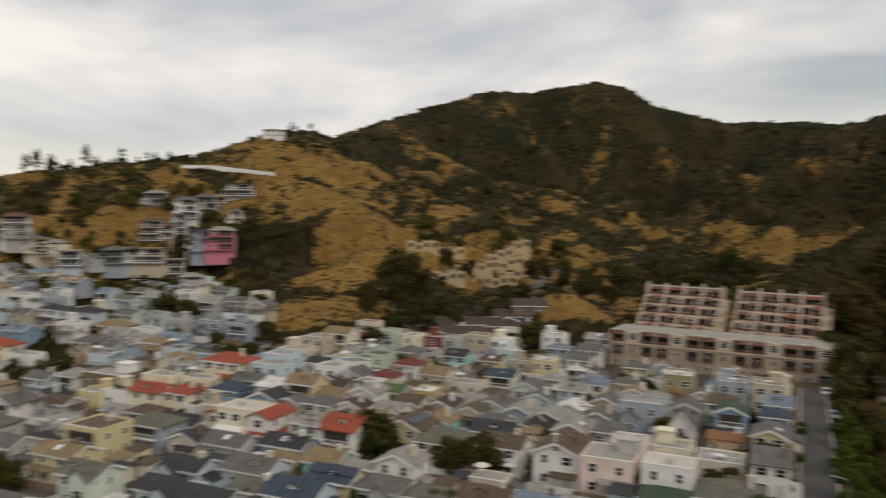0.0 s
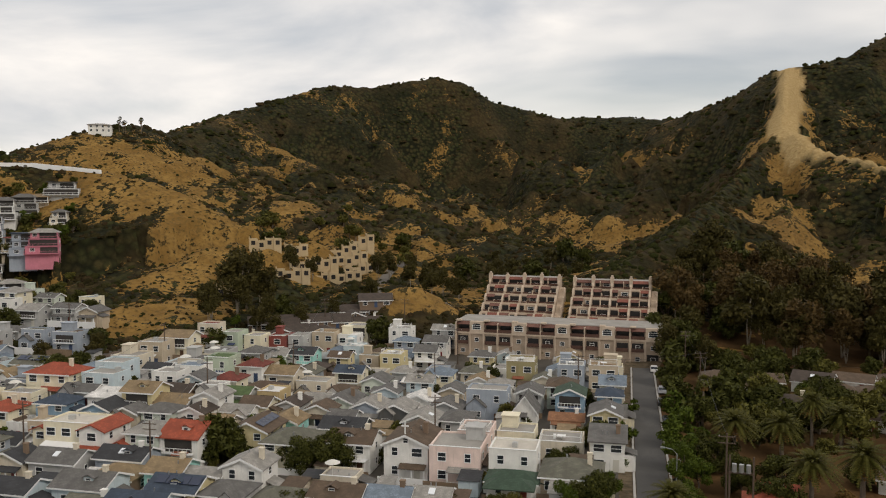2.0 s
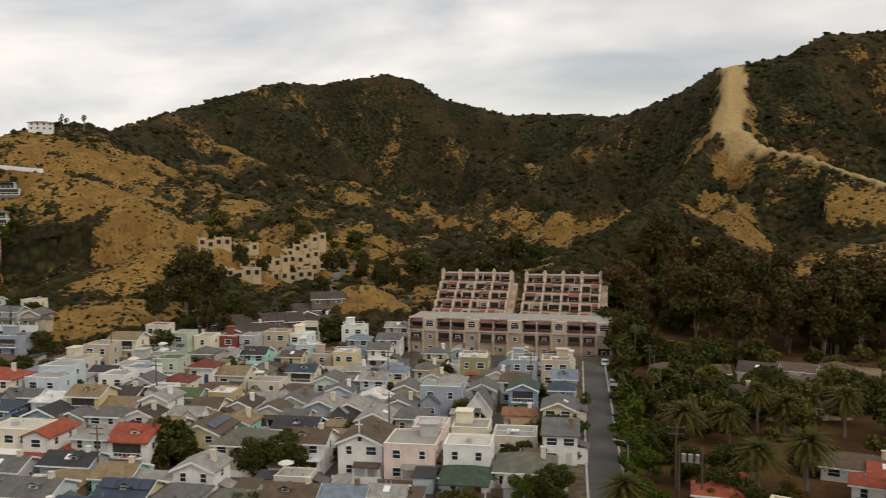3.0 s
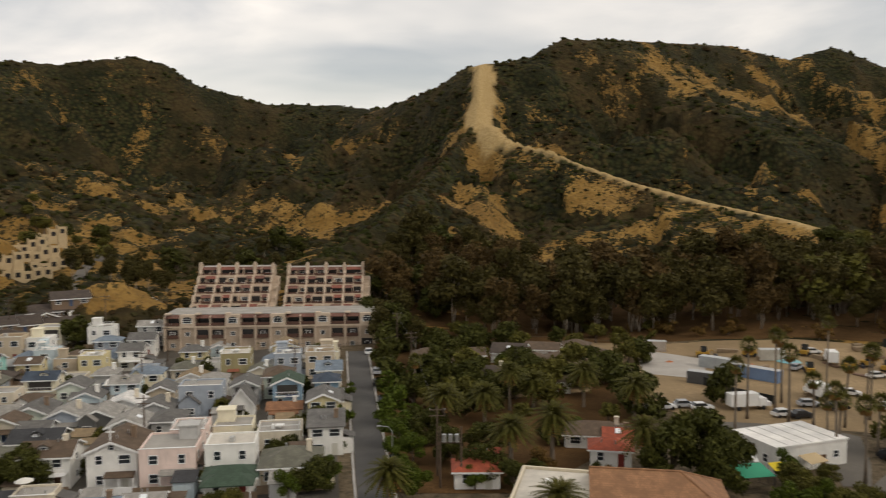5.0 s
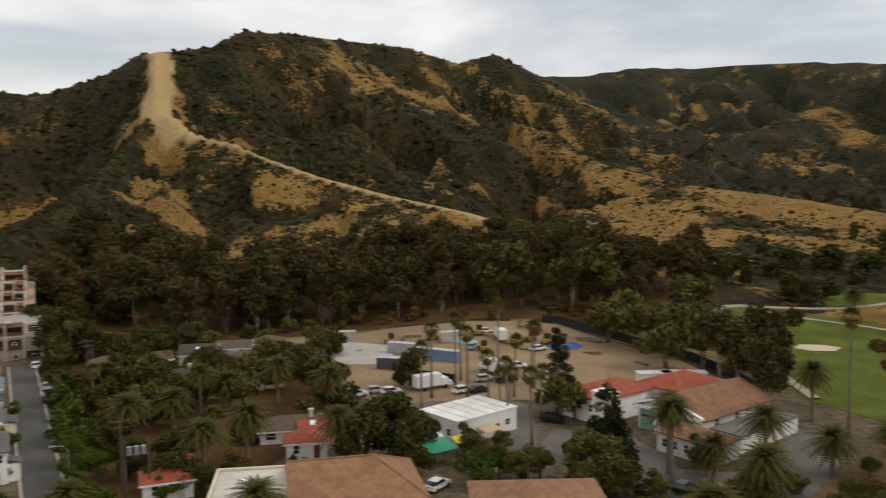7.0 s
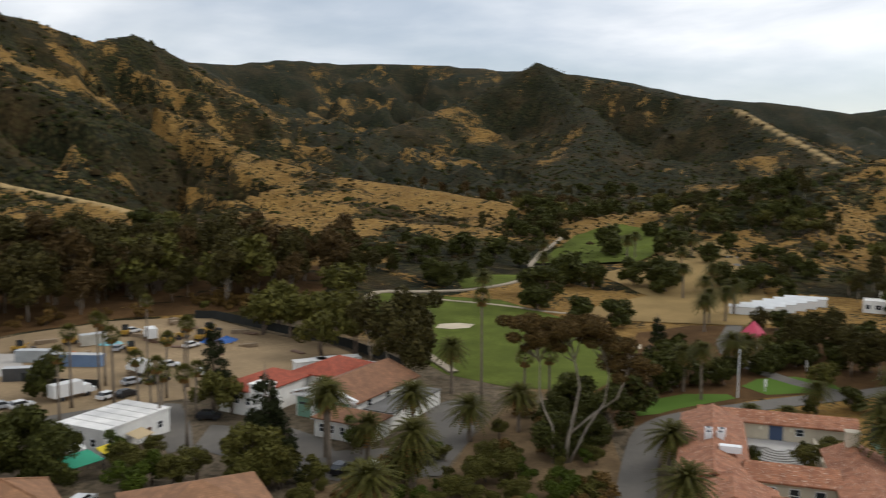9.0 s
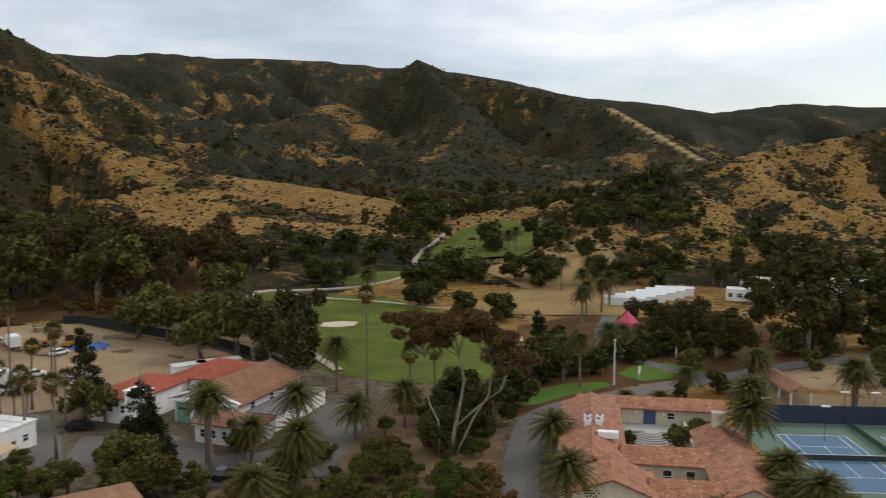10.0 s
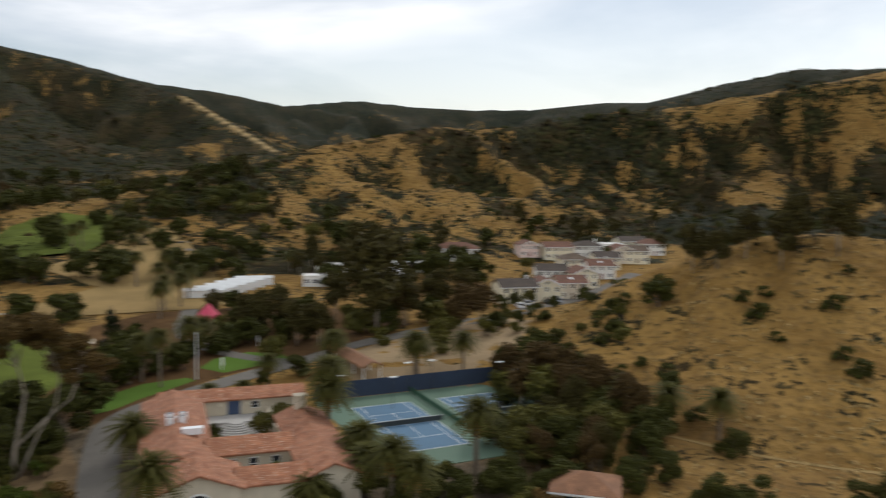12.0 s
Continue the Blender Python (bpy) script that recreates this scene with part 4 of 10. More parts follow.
STOCK = {
    "gum": graded(3, "eucalyptus_tree", "tall eucalyptus with pale trunk and dark olive crown", "tree", "gum", PALE_BARK, 19, 6.0, 2, 8, 2300, 0.64, 0.36, 11, 1.2, 0.04, 0.5, 0.2),
    "rust": graded(3, "eucalyptus_tree", "tall eucalyptus with rusty brown drying crown", "tree", "rust", PALE_BARK, 17, 5.8, 2, 8, 2100, 0.62, 0.38, 21, 1.15, 0.05, 0.5, 0.19),
    "oak": graded(3, "oak_tree", "round dark green evergreen tree", "tree", "oak", BARK, 8, 4.5, 1, 13, 1300, 0.58, 0.13, 41, 0.85, 0.0, 0.0, 0.28),
    "fresh": graded(2, "street_tree", "leafy bright green street tree", "tree", "fresh", BARK, 6, 3.0, 1, 9, 900, 0.42, 0.3, 51, 0.9, 0.0, 0.0, 0.18),
    "olive": graded(2, "olive_tree", "grey green loose evergreen tree", "tree", "shrub", BARK, 8, 4.0, 2, 7, 1000, 0.5, 0.3, 61, 0.9, 0.04, 0.2, 0.2),
    "bush": graded(2, "bush", "low rounded green bush", "bush", "shrub", BARK, 2.6, 1.9, 1, 6, 420, 0.3, 0.15, 71, 0.8, 0.0, 0.0, 0.08),
    "dry": graded(2, "bush", "dry brown loose shrub", "bush", "dry", BARK, 2.6, 1.9, 1, 6, 360, 0.3, 0.15, 76, 0.8, 0.0, 0.0, 0.08),
    "darkbush": graded(1, "bush", "dense dark green bush on dry grass", "bush", "oak", BARK, 3.0, 2.2, 1, 8, 900, 0.26, 0.12, 81, 0.8, 0.0, 0.0, 0.08),
    "bougainvillea": alike([(make_tree("bougainvillea", "bougainvillea bush in magenta flower", "bush", LEAF["magenta"], BARK, 3.2, 1.6, 1, 7, 700, 0.24, 0.15, 91, 0.9, 0.0, 0.0, 0.08), 3.2)]),
    "date": alike([(make_date_palm(101 + k, h, f), h + 1.6) for k, (h, f) in enumerate(((3.2, 2.4), (5.2, 3.0), (6.8, 3.3), (8.4, 3.2), (11.0, 2.9)))]),
    "fan": alike([(make_fan_palm(111 + k, h), h + 1) for k, h in enumerate((9.0, 12.0, 14.5, 18.0))]),
    "pine": alike([(make_conifer(121 + k, 14.0), 14.0) for k in range(2)]),
}


def leaning_gum(x, y, turn):
    """An old eucalyptus of several thin leaning stems that carry one wide, flat, broken crown."""
    rng = np.random.default_rng(37)
    root = empty("eucalyptus_tree", pose(x, y, ground_at(x, y), 0, 0, turn), "old leaning eucalyptus with flat spreading bronze crown", "tree")
    stems = [[(0, 0, -0.6), (0.7, 0.2, 4.3), (1.5, 0.3, 8.0), (2.1, 0.2, 11.5), (1.5, 0.5, 14.5), (0.4, 0.2, 19.0)],
             [(0.3, 0.1, -0.6), (0.7, 0.2, 4.4), (4.2, -0.4, 7.8), (7.4, -0.8, 10.4), (8.7, -0.6, 13.6), (9.5, -0.2, 16.6)],
             [(0.6, 0.4, -0.6), (2.0, 0.6, 2.4), (3.4, 1.0, 5.4), (5.8, 1.8, 9.0), (6.4, 2.0, 13.0), (5.2, 1.4, 18.0)],
             [(-1.5, -0.4, -0.6), (-1.7, -0.6, 5.6), (-3.0, -0.8, 8.3), (-3.7, -0.6, 11.0), (-3.7, -0.2, 14.5), (-4.4, 0.3, 18.6)]]
    wood = Shape()
    for line, r in zip(stems, (0.27, 0.24, 0.2, 0.17)):
        wood.tube(line, [r * k for k in (1.25, 1.0, 0.85, 0.7, 0.55, 0.35)], 7)
    centres, radii = [], []
    # Clumps of the crown: stem, offset across, height and radius.
    for stem, cx, cz, r in ((3, -9.3, 19.8, 1.6), (3, -7.8, 20.9, 1.7), (3, -6.1, 20.7, 1.9), (3, -5.6, 18.6, 1.4), (3, -6.7, 17.0, 1.0), (3, -3.6, 20.2, 1.9), (0, -1.4, 20.3, 2.0), (0, 0.6, 20.6, 2.1),
                            (0, -0.4, 18.2, 1.5), (0, 2.6, 20.7, 2.1), (2, 4.4, 20.6, 2.0), (2, 3.3, 18.6, 1.6), (2, 6.2, 20.0, 1.9), (2, 7.0, 18.2, 1.8), (1, 8.6, 17.0, 1.8), (1, 10.0, 15.8, 1.8),
                            (1, 11.2, 15.0, 1.5), (1, 9.0, 14.4, 1.5)):
        for depth in (-2.6, 0.4, 3.0):
            tip = Vector((0.9 * cx + 0.3 + rng.normal(0, 0.8), depth + rng.normal(0, 0.8), cz + rng.normal(0, 0.5)))
            base = Vector(stems[stem][4]).lerp(Vector(stems[stem][5]), rng.uniform(0.1, 0.9))
            wood.tube([tuple(base), tuple(base.lerp(tip, 0.55) - Vector((0, 0, 0.5))), tuple(tip)], [0.11, 0.07, 0.03], 3, cap=False)
            centres.append(tip)
            radii.append(r * rng.uniform(0.6, 1.05))
    part("trunk", wood, PALE_BARK, root, smooth=True)
    crown = tufts(centres, radii, 34000, 0.21, rng, 0.62)
    crown.materials.append(LEAF["canopy"])
    part("crown", crown, LEAF["canopy"], root)


PLANTED = [0]
FAR_WOODS = []
DRIVE = [(85, 61.5, 0), (100, 71.5, 0), (112, 78.5, 0), (121, 79.5, 0), (132, 76.5, 0), (145, 72.5, 0), (157, 68, 0), (170, 62, 0), (182, 53, 0), (193, 40.5, 0), (203, 31.5, 0), (221, 24.5, 0), (248, 19, 0), (287, 5, 0), (330, -6, 0)]


def plant(kind, x, y, height, group=""):
    """A plant of that height from the stock, at a place on the ground, turned at random."""
    PLANTED[0] += 1
    rng = random.Random(PLANTED[0] * 7919)
    far = math.hypot(x, y)
    if along(np.array([x]), np.array([y]), DRIVE)[0][0] < 3.6:
        return None
    stock = STOCK[kind]["near" if far < 138 else "middle" if far < 330 else "far"]
    root, tall = min(stock, key=lambda s: abs(s[1] - height)) if kind in ("date", "fan") else rng.choice(stock)
    k = height / tall
    if far > 325 and kind in ("oak", "gum", "rust", "olive"):
        FAR_WOODS.append((root, x, y, k * rng.uniform(0.92, 1.15), k, rng.uniform(0, 6.28)))
        return None
    ob = copy_thing(root, pose(x, y, ground_at(x, y), 0, 0, rng.uniform(0, 360)))
    wide = k * rng.uniform(0.92, 1.15)
    ob.scale = (wide, wide, k)
    if group:
        ob["group"] = group
    return ob
# ---------------------------------------------------------------- planting
plant("date", -1.1, 118.0, 9.4)
plant("date", -12.6, 135.0, 9.6)
plant("date", -1.7, 154.4, 9.4)
plant("date", 5.4, 126.5, 9.1)
plant("date", 21.3, 149.6, 8.5)
plant("date", 18.4, 120.4, 8.9)
plant("date", 4.9, 95.2, 8.0)
plant("date", 3.0, 155.3, 7.6)
plant("date", 63.6, 101.8, 12.4)
plant("date", -6.1, 145.2, 7.6)
plant("date", -17.3, 105.3, 6.9)
plant("date", 12.7, 157.8, 9.0)
plant("fan", 41.9, 151.9, 14.9)
plant("fan", 37.2, 142.0, 13.2)
plant("fan", 48.7, 158.0, 15.5)
plant("fan", 48.8, 150.2, 13.8)
plant("fan", 58.9, 160.4, 17.5)
plant("fan", 62.1, 150.0, 14.3)
plant("fan", 48.9, 128.3, 12.3)
plant("fan", 49.7, 119.5, 12.6)
plant("fan", 51.2, 144.7, 10.2)
plant("fan", 51.6, 163.5, 13.9)
plant("fan", 50.0, 135.1, 8.7)
plant("fan", -20.5, 157.9, 9.7)
plant("oak", 40.2, 162.3, 8.4)
plant("oak", 27.2, 121.5, 11.1)
plant("oak", 22.5, 119.7, 10.0)
plant("oak", 28.7, 114.9, 9.3)
plant("oak", -34.4, 222.0, 10.3)
plant("oak", -31.2, 209.7, 10.3)
plant("oak", -31.2, 191.0, 8.8)
plant("oak", -27.4, 170.1, 7.5)
plant("oak", -6.6, 154.9, 6.1)
plant("oak", -15.0, 133.3, 6.4)
plant("oak", 4.7, 178.2, 5.8)
plant("oak", 10.3, 172.3, 6.1)
plant("oak", 16.4, 174.5, 6.8)
plant("oak", 20.7, 161.3, 8.3)
plant("oak", -17.5, 183.1, 7.2)
plant("oak", 15.5, 192.1, 5.8)
plant("oak", 20.6, 179.7, 7.3)
plant("oak", -5.2, 116.0, 6.1)
plant("oak", -0.4, 112.4, 5.1)
plant("oak", -19.2, 169.7, 8.4)
plant("oak", -21.2, 157.8, 6.9)
plant("oak", -10.6, 124.1, 6.2)
plant("oak", -5.6, 126.7, 6.3)
plant("oak", -29.0, 112.6, 3.8)
plant("oak", -71.1, 196.4, 4.2)
plant("oak", -76.1, 185.1, 3.0)
plant("fresh", -23.2, 145.5, 7.0)
plant("fresh", -20.3, 131.6, 6.7)
plant("fresh", -18.9, 124.4, 6.2)
plant("fresh", -16.2, 107.2, 5.8)
plant("fresh", -16.6, 123.3, 5.3)
plant("fresh", -25.4, 160.1, 5.8)
plant("fresh", -14.3, 110.8, 5.0)
plant("fresh", -23.8, 142.2, 4.9)
plant("fresh", -18.1, 115.6, 5.1)
plant("fresh", -27.2, 112.2, 4.8)
plant("fresh", -35.0, 160.4, 3.8)
plant("fresh", -31.2, 142.5, 4.1)
plant("fresh", -28.9, 128.1, 4.1)
plant("pine", 69.6, 153.1, 13.1)
plant("pine", 57.8, 109.1, 13.8)
plant("pine", 53.9, 96.0, 8.6)
plant("olive", 49.5, 98.1, 9.4)
plant("olive", 52.6, 96.6, 7.6)
plant("olive", 45.1, 105.5, 5.3)
plant("olive", 41.2, 104.1, 5.1)
plant("olive", 38.9, 109.3, 5.1)
plant("olive", 61.1, 134.6, 7.5)
plant("olive", 62.4, 130.5, 7.3)
plant("olive", 37.7, 113.4, 5.2)
plant("olive", 43.6, 117.9, 3.8)
plant("pine", 65.1, 141.6, 11.8)
plant("pine", 56.1, 104.9, 12.2)
plant("pine", 152.6, 105.4, 11.5)
plant("pine", 132.6, 93.4, 9.6)
plant("gum", 106.5, 138.4, 17.9)
plant("gum", 100.2, 135.8, 14.2)
plant("gum", 117.4, 146.2, 16.5)
plant("gum", 103.1, 145.6, 16.0)
plant("gum", 97.8, 123.7, 15.7)
plant("gum", 185.8, 56.4, 25.6)
plant("gum", 196.1, 90.3, 10.4)
plant("gum", 191.2, 102.3, 9.0)
plant("gum", 188.3, 82.8, 12.1)
plant("gum", 212.2, 57.0, 14.4)
plant("gum", 207.6, 48.7, 12.2)
plant("gum", 184.4, 90.0, 10.3)
plant("olive", 98.6, 187.5, 12.8)
plant("olive", 102.6, 180.5, 12.2)
plant("olive", 107.0, 177.3, 13.3)
plant("olive", 108.7, 167.2, 14.3)
plant("olive", 105.3, 155.3, 13.0)
plant("olive", 99.2, 159.7, 11.1)
plant("olive", 107.3, 194.4, 12.5)
leaning_gum(89.4, 77.4, -49.0)
plant("oak", 139.3, 91.6, 5)
plant("oak", 143.6, 91.0, 6)
plant("olive", 150.7, 90.5, 4.5)
plant("oak", 157.7, 90.4, 4)
plant("darkbush", 167.0, 88.5, 3.2)
plant("darkbush", 171.4, 87.2, 3.4)
plant("darkbush", 177.3, 85.9, 3.4)
plant("oak", 182.5, 84.8, 4)
plant("oak", 188.7, 83.3, 5)
plant("oak", 187.1, 93.8, 6)
plant("olive", 181.4, 95.5, 5)
plant("gum", 154.0, 96.1, 7)
plant("darkbush", 194.6, 82.3, 4)
plant("rust", 117.2, 87.4, 11.4)
plant("rust", 194.5, 52.0, 12.0)
plant("oak", 181.9, 214.2, 9.0)
plant("oak", 184.6, 224.7, 8.3)
plant("oak", 194.4, 218.3, 7.9)
plant("oak", 218.4, 230.8, 7.5)
plant("oak", 219.4, 192.2, 9.0)
plant("oak", 268.3, 208.1, 8.8)
plant("oak", 232.9, 159.0, 9.8)
plant("oak", 178.6, 166.3, 8.0)
plant("oak", 178.6, 170.8, 6.6)
plant("oak", 174.0, 145.3, 8.1)
plant("oak", 177.0, 136.1, 8.5)
plant("oak", 276.1, 169.3, 8.3)
plant("oak", 254.5, 141.0, 9.6)
plant("oak", 256.0, 128.8, 8.4)
plant("oak", 208.3, 106.2, 6.0)
plant("oak", 255.4, 94.3, 8.4)
plant("oak", 201.8, 81.7, 7.7)
plant("oak", 135.1, 90.4, 7.0)
plant("oak", 147.8, 86.4, 5.9)
plant("oak", 174.5, 84.2, 6.8)
plant("oak", 168.7, 87.0, 6.1)
plant("oak", 178.6, 77.6, 5.8)
plant("oak", 180.6, 71.5, 6.1)
plant("oak", 297.2, 194.8, 8.1)
plant("oak", 305.0, 177.6, 7.9)
plant("oak", 290.7, 156.4, 6.9)
plant("oak", 286.9, 142.3, 7.2)
plant("oak", 163.5, 72.7, 3.8)
plant("oak", 150.3, 61.9, 4.8)
plant("oak", 143.2, 66.2, 3.0)
plant("oak", 203.5, 256.2, 6.9)
plant("oak", 198.6, 267.8, 7.2)
plant("oak", 234.9, 303.8, 5.9)
plant("oak", 229.5, 273.7, 5.7)
plant("oak", 236.7, 260.4, 6.4)
plant("oak", 258.2, 262.2, 5.8)
plant("oak", 294.3, 283.3, 5.7)
plant("oak", 105.2, 82.3, 8.7)
plant("oak", 116.5, 86.2, 7.8)
plant("oak", 111.5, 94.3, 6.7)
plant("oak", 96.9, 78.9, 6.0)
plant("oak", 106.4, 77.4, 6.4)
plant("oak", 102.5, 90.8, 5.7)
plant("oak", 131.2, 91.9, 8.9)
plant("oak", 146.6, 97.7, 9.2)
plant("dry", 102.4, 97.2, 4.2)
plant("dry", 95.6, 87.1, 3.7)
plant("dry", 107.5, 105.0, 2.9)
plant("dry", 83.5, 83.7, 3.5)
plant("olive", 78.7, 78.0, 4.7)
plant("olive", 79.8, 83.6, 4.2)
plant("olive", 73.0, 78.7, 4.0)
plant("olive", 78.7, 69.7, 3.8)
plant("olive", 72.8, 70.2, 4.1)
plant("olive", 66.9, 76.4, 4.2)
plant("olive", 89.6, 91.2, 3.5)
plant("olive", 68.4, 99.3, 3.7)
plant("olive", 50.9, 98.0, 5.6)
plant("olive", 47.2, 95.7, 5.9)
plant("olive", 52.5, 95.0, 4.2)
plant("olive", 127.1, 54.3, 3.9)
plant("olive", 122.4, 50.3, 4.1)
plant("fresh", 79.4, 68.4, 4.9)
plant("fresh", 76.2, 66.6, 3.9)
plant("fresh", 70.0, 102.8, 5.1)
plant("fresh", 39.5, 107.3, 5.8)
plant("fresh", 35.5, 105.1, 5.9)
plant("fresh", 38.8, 118.7, 5.2)
plant("date", 101.4, 116.5, 11.0)
plant("date", 177.2, 188.6, 9.4)
plant("date", 79.8, 101.3, 9.0)
plant("date", 85.2, 93.5, 7.6)
plant("date", 61.5, 97.4, 12.9)
plant("date", 54.3, 77.4, 8.4)
plant("date", 65.6, 82.9, 10.1)
plant("date", 65.7, 83.7, 7.5)
plant("date", 82.6, 63.7, 8.4)
plant("date", 77.7, 49.3, 10.8)
plant("date", 99.2, 65.6, 7.3)
plant("date", 135.1, 83.4, 11.3)
plant("date", 191.1, 117.7, 10.1)
plant("date", 206.8, 120.8, 10.2)
plant("date", 259.3, 194.4, 10.5)
plant("date", 237.0, 217.7, 8.2)
plant("date", 261.0, 171.0, 8.1)
plant("date", 275.6, 116.7, 8.1)
plant("date", 265.9, 143.0, 7.2)
plant("date", 241.1, 148.7, 6.8)
plant("date", 116.4, 43.3, 13.3)
plant("date", 136.4, 49.3, 8.1)
plant("date", 155.3, 39.3, 9.4)
plant("date", 158.3, 90.7, 9.0)
plant("date", 167.1, 92.1, 7.5)
plant("date", 156.9, 57.2, 8.0)
plant("date", 137.5, 88.8, 9.5)
plant("date", 94.6, 91.7, 8.2)
plant("date", 143.1, 65.2, 6.1)
plant("date", 128.8, 69.9, 3.9)
plant("date", 132.5, 65.1, 3.9)
plant("date", 67.9, 96.8, 7.2)
plant("date", 97.0, 26.2, 7.5)
plant("date", 96.9, 30.4, 7.4)
plant("date", 104.3, 34.2, 7.4)
plant("fan", 100.5, 107.1, 21.3)
plant("fan", 102.8, 98.4, 11.4)
plant("fan", 57.5, 147.4, 12.3)
plant("fan", 63.8, 152.5, 13.7)
plant("fan", 50.8, 132.4, 9.9)
plant("fan", 56.8, 132.5, 9.7)
plant("fan", 109.0, 98.1, 10.8)
plant("date", 108.1, 18.3, 11.2)
plant("date", 94.0, 26.4, 9.5)
plant("date", 102.8, 33.2, 8.0)
plant("date", 155.3, 38.8, 9.2)
plant("date", 157.4, 29.8, 9.3)
plant("date", 137.1, -1.3, 8.4)
plant("date", 132.8, -16.5, 8.3)
plant("date", 92.8, 22.9, 7.9)
plant("date", 113.8, 42.0, 10.9)
plant("date", 135.3, -8.6, 8.1)
plant("date", 163.3, 58.9, 6.8)
plant("date", 91.5, 36.1, 5.3)
plant("rust", 154.3, 21.1, 8.6)
plant("rust", 149.1, 14.2, 11.1)
plant("rust", 143.4, 8.7, 11.4)
plant("rust", 137.0, 3.5, 11.2)
plant("rust", 130.1, -2.9, 10.6)
plant("rust", 138.6, 15.9, 9.5)
plant("oak", 108.5, 91.7, 8.1)
plant("oak", 90.3, 80.1, 7.4)
plant("oak", 99.9, 90.3, 4.5)
plant("oak", 100.0, 79.6, 5.1)
plant("oak", 121.1, 17.8, 6.2)
plant("oak", 120.8, -4.8, 6.0)
plant("oak", 103.9, 6.2, 5.1)
plant("oak", 99.1, 23.0, 4.1)
plant("oak", 96.0, 26.6, 3.9)
plant("oak", 126.1, -5.6, 7.1)
plant("oak", 117.1, 0.9, 6.1)
plant("oak", 132.6, -7.5, 6.2)
plant("oak", 113.7, 5.5, 6.0)
plant("oak", 114.2, 10.3, 4.9)
plant("oak", 104.2, 13.6, 5.0)
plant("oak", 107.8, -2.5, 5.3)
plant("oak", 113.1, -7.1, 4.8)
plant("oak", 100.2, 18.8, 3.8)
plant("oak", 104.2, 1.8, 3.7)
plant("rust", 185.5, 36.0, 12.6)
plant("rust", 195.4, 33.2, 10.7)
plant("gum", 264.1, 81.8, 25.0)
plant("gum", 193.9, 51.4, 13.5)
plant("gum", 205.3, 74.1, 13.4)
plant("gum", 178.2, 84.0, 13.2)
plant("gum", 175.3, 67.3, 12.0)
plant("gum", 175.0, 72.7, 12.5)
plant("gum", 411.1, 22.6, 10.6)
plant("gum", 427.4, 3.6, 11.6)
plant("gum", 417.8, 14.7, 10.9)
plant("gum", 188.8, -15.9, 12.5)
plant("gum", 181.8, -33.2, 12.5)
plant("gum", 185.1, -36.2, 12.7)
plant("gum", 180.5, -43.7, 14.0)
plant("gum", 186.0, -26.6, 11.2)
plant("gum", 490.9, -43.6, 10.1)
plant("gum", 193.3, -15.1, 8.6)
plant("gum", 186.3, -20.7, 9.0)
plant("gum", 208.9, 46.6, 14.8)
plant("gum", 215.0, 40.4, 12.7)
plant("oak", 164.3, 18.2, 5.6)
plant("oak", 159.0, 14.3, 6.1)
plant("oak", 161.4, 22.2, 4.9)
plant("oak", 156.9, 10.9, 5.7)
plant("oak", 102.7, 9.0, 3.8)
plant("oak", 100.1, 11.6, 4.2)
plant("oak", 101.1, 15.3, 4.3)
plant("oak", 148.5, -9.7, 3.0)
plant("oak", 170.4, 16.6, 5.9)
plant("oak", 357.8, 4.8, 7.0)
plant("oak", 180.6, -8.4, 7.3)
plant("oak", 363.7, 58.9, 8.3)
plant("oak", 371.2, 42.5, 6.6)
plant("oak", 198.8, 47.0, 6.7)
plant("oak", 192.9, 55.3, 7.4)
plant("oak", 189.5, 61.3, 6.0)
plant("darkbush", 125.9, -18.1, 4.7)
plant("darkbush", 146.8, -40.6, 3.7)
plant("darkbush", 167.0, -26.6, 3.5)
plant("darkbush", 166.6, -39.9, 3.3)
plant("darkbush", 151.8, -38.5, 2.8)
plant("darkbush", 157.3, -29.1, 2.1)
plant("darkbush", 151.4, -9.3, 3.1)
plant("darkbush", 137.3, -13.1, 2.6)
plant("darkbush", 173.2, -29.2, 2.4)
plant("darkbush", 172.4, -24.5, 2.7)
plant("darkbush", 106.3, -14.3, 4.4)
plant("darkbush", 108.7, -18.4, 3.5)
plant("darkbush", 113.9, -36.4, 4.2)
plant("darkbush", 110.3, -31.7, 3.5)
plant("darkbush", 106.2, -12.2, 3.1)
plant("darkbush", 175.6, -44.8, 2.0)
plant("darkbush", 149.7, -9.8, 2.6)
plant("darkbush", 150.6, 3.2, 2.3)
plant("darkbush", 153.4, -0.7, 2.1)
plant("darkbush", 156.0, -4.8, 2.1)
plant("oak", -116.7, 202.8, 8.4)
plant("oak", -93.6, 107.2, 8.5)
plant("oak", -96.4, 108.2, 6.8)
plant("oak", -73.6, 111.5, 7.2)
plant("oak", -71.1, 110.9, 6.5)
plant("oak", -75.8, 109.0, 6.0)
plant("oak", -90.6, 107.8, 6.1)
plant("oak", -150.4, 201.8, 9.2)
plant("oak", -153.5, 124.1, 6.3)
plant("oak", -153.6, 130.9, 5.7)
plant("oak", -143.3, 165.0, 5.9)
plant("oak", -150.6, 155.0, 5.1)
plant("oak", -130.4, 123.0, 3.7)
plant("oak", -96.5, 215.1, 5.2)
plant("oak", -83.1, 166.6, 3.0)
plant("oak", -109.2, 192.5, 4.8)
plant("oak", -74.1, 188.5, 3.8)
plant("oak", -28.4, 111.3, 5.1)
plant("oak", -31.2, 109.7, 3.7)
plant("oak", -51.8, 146.3, 2.9)
plant("oak", -42.2, 226.3, 7.8)
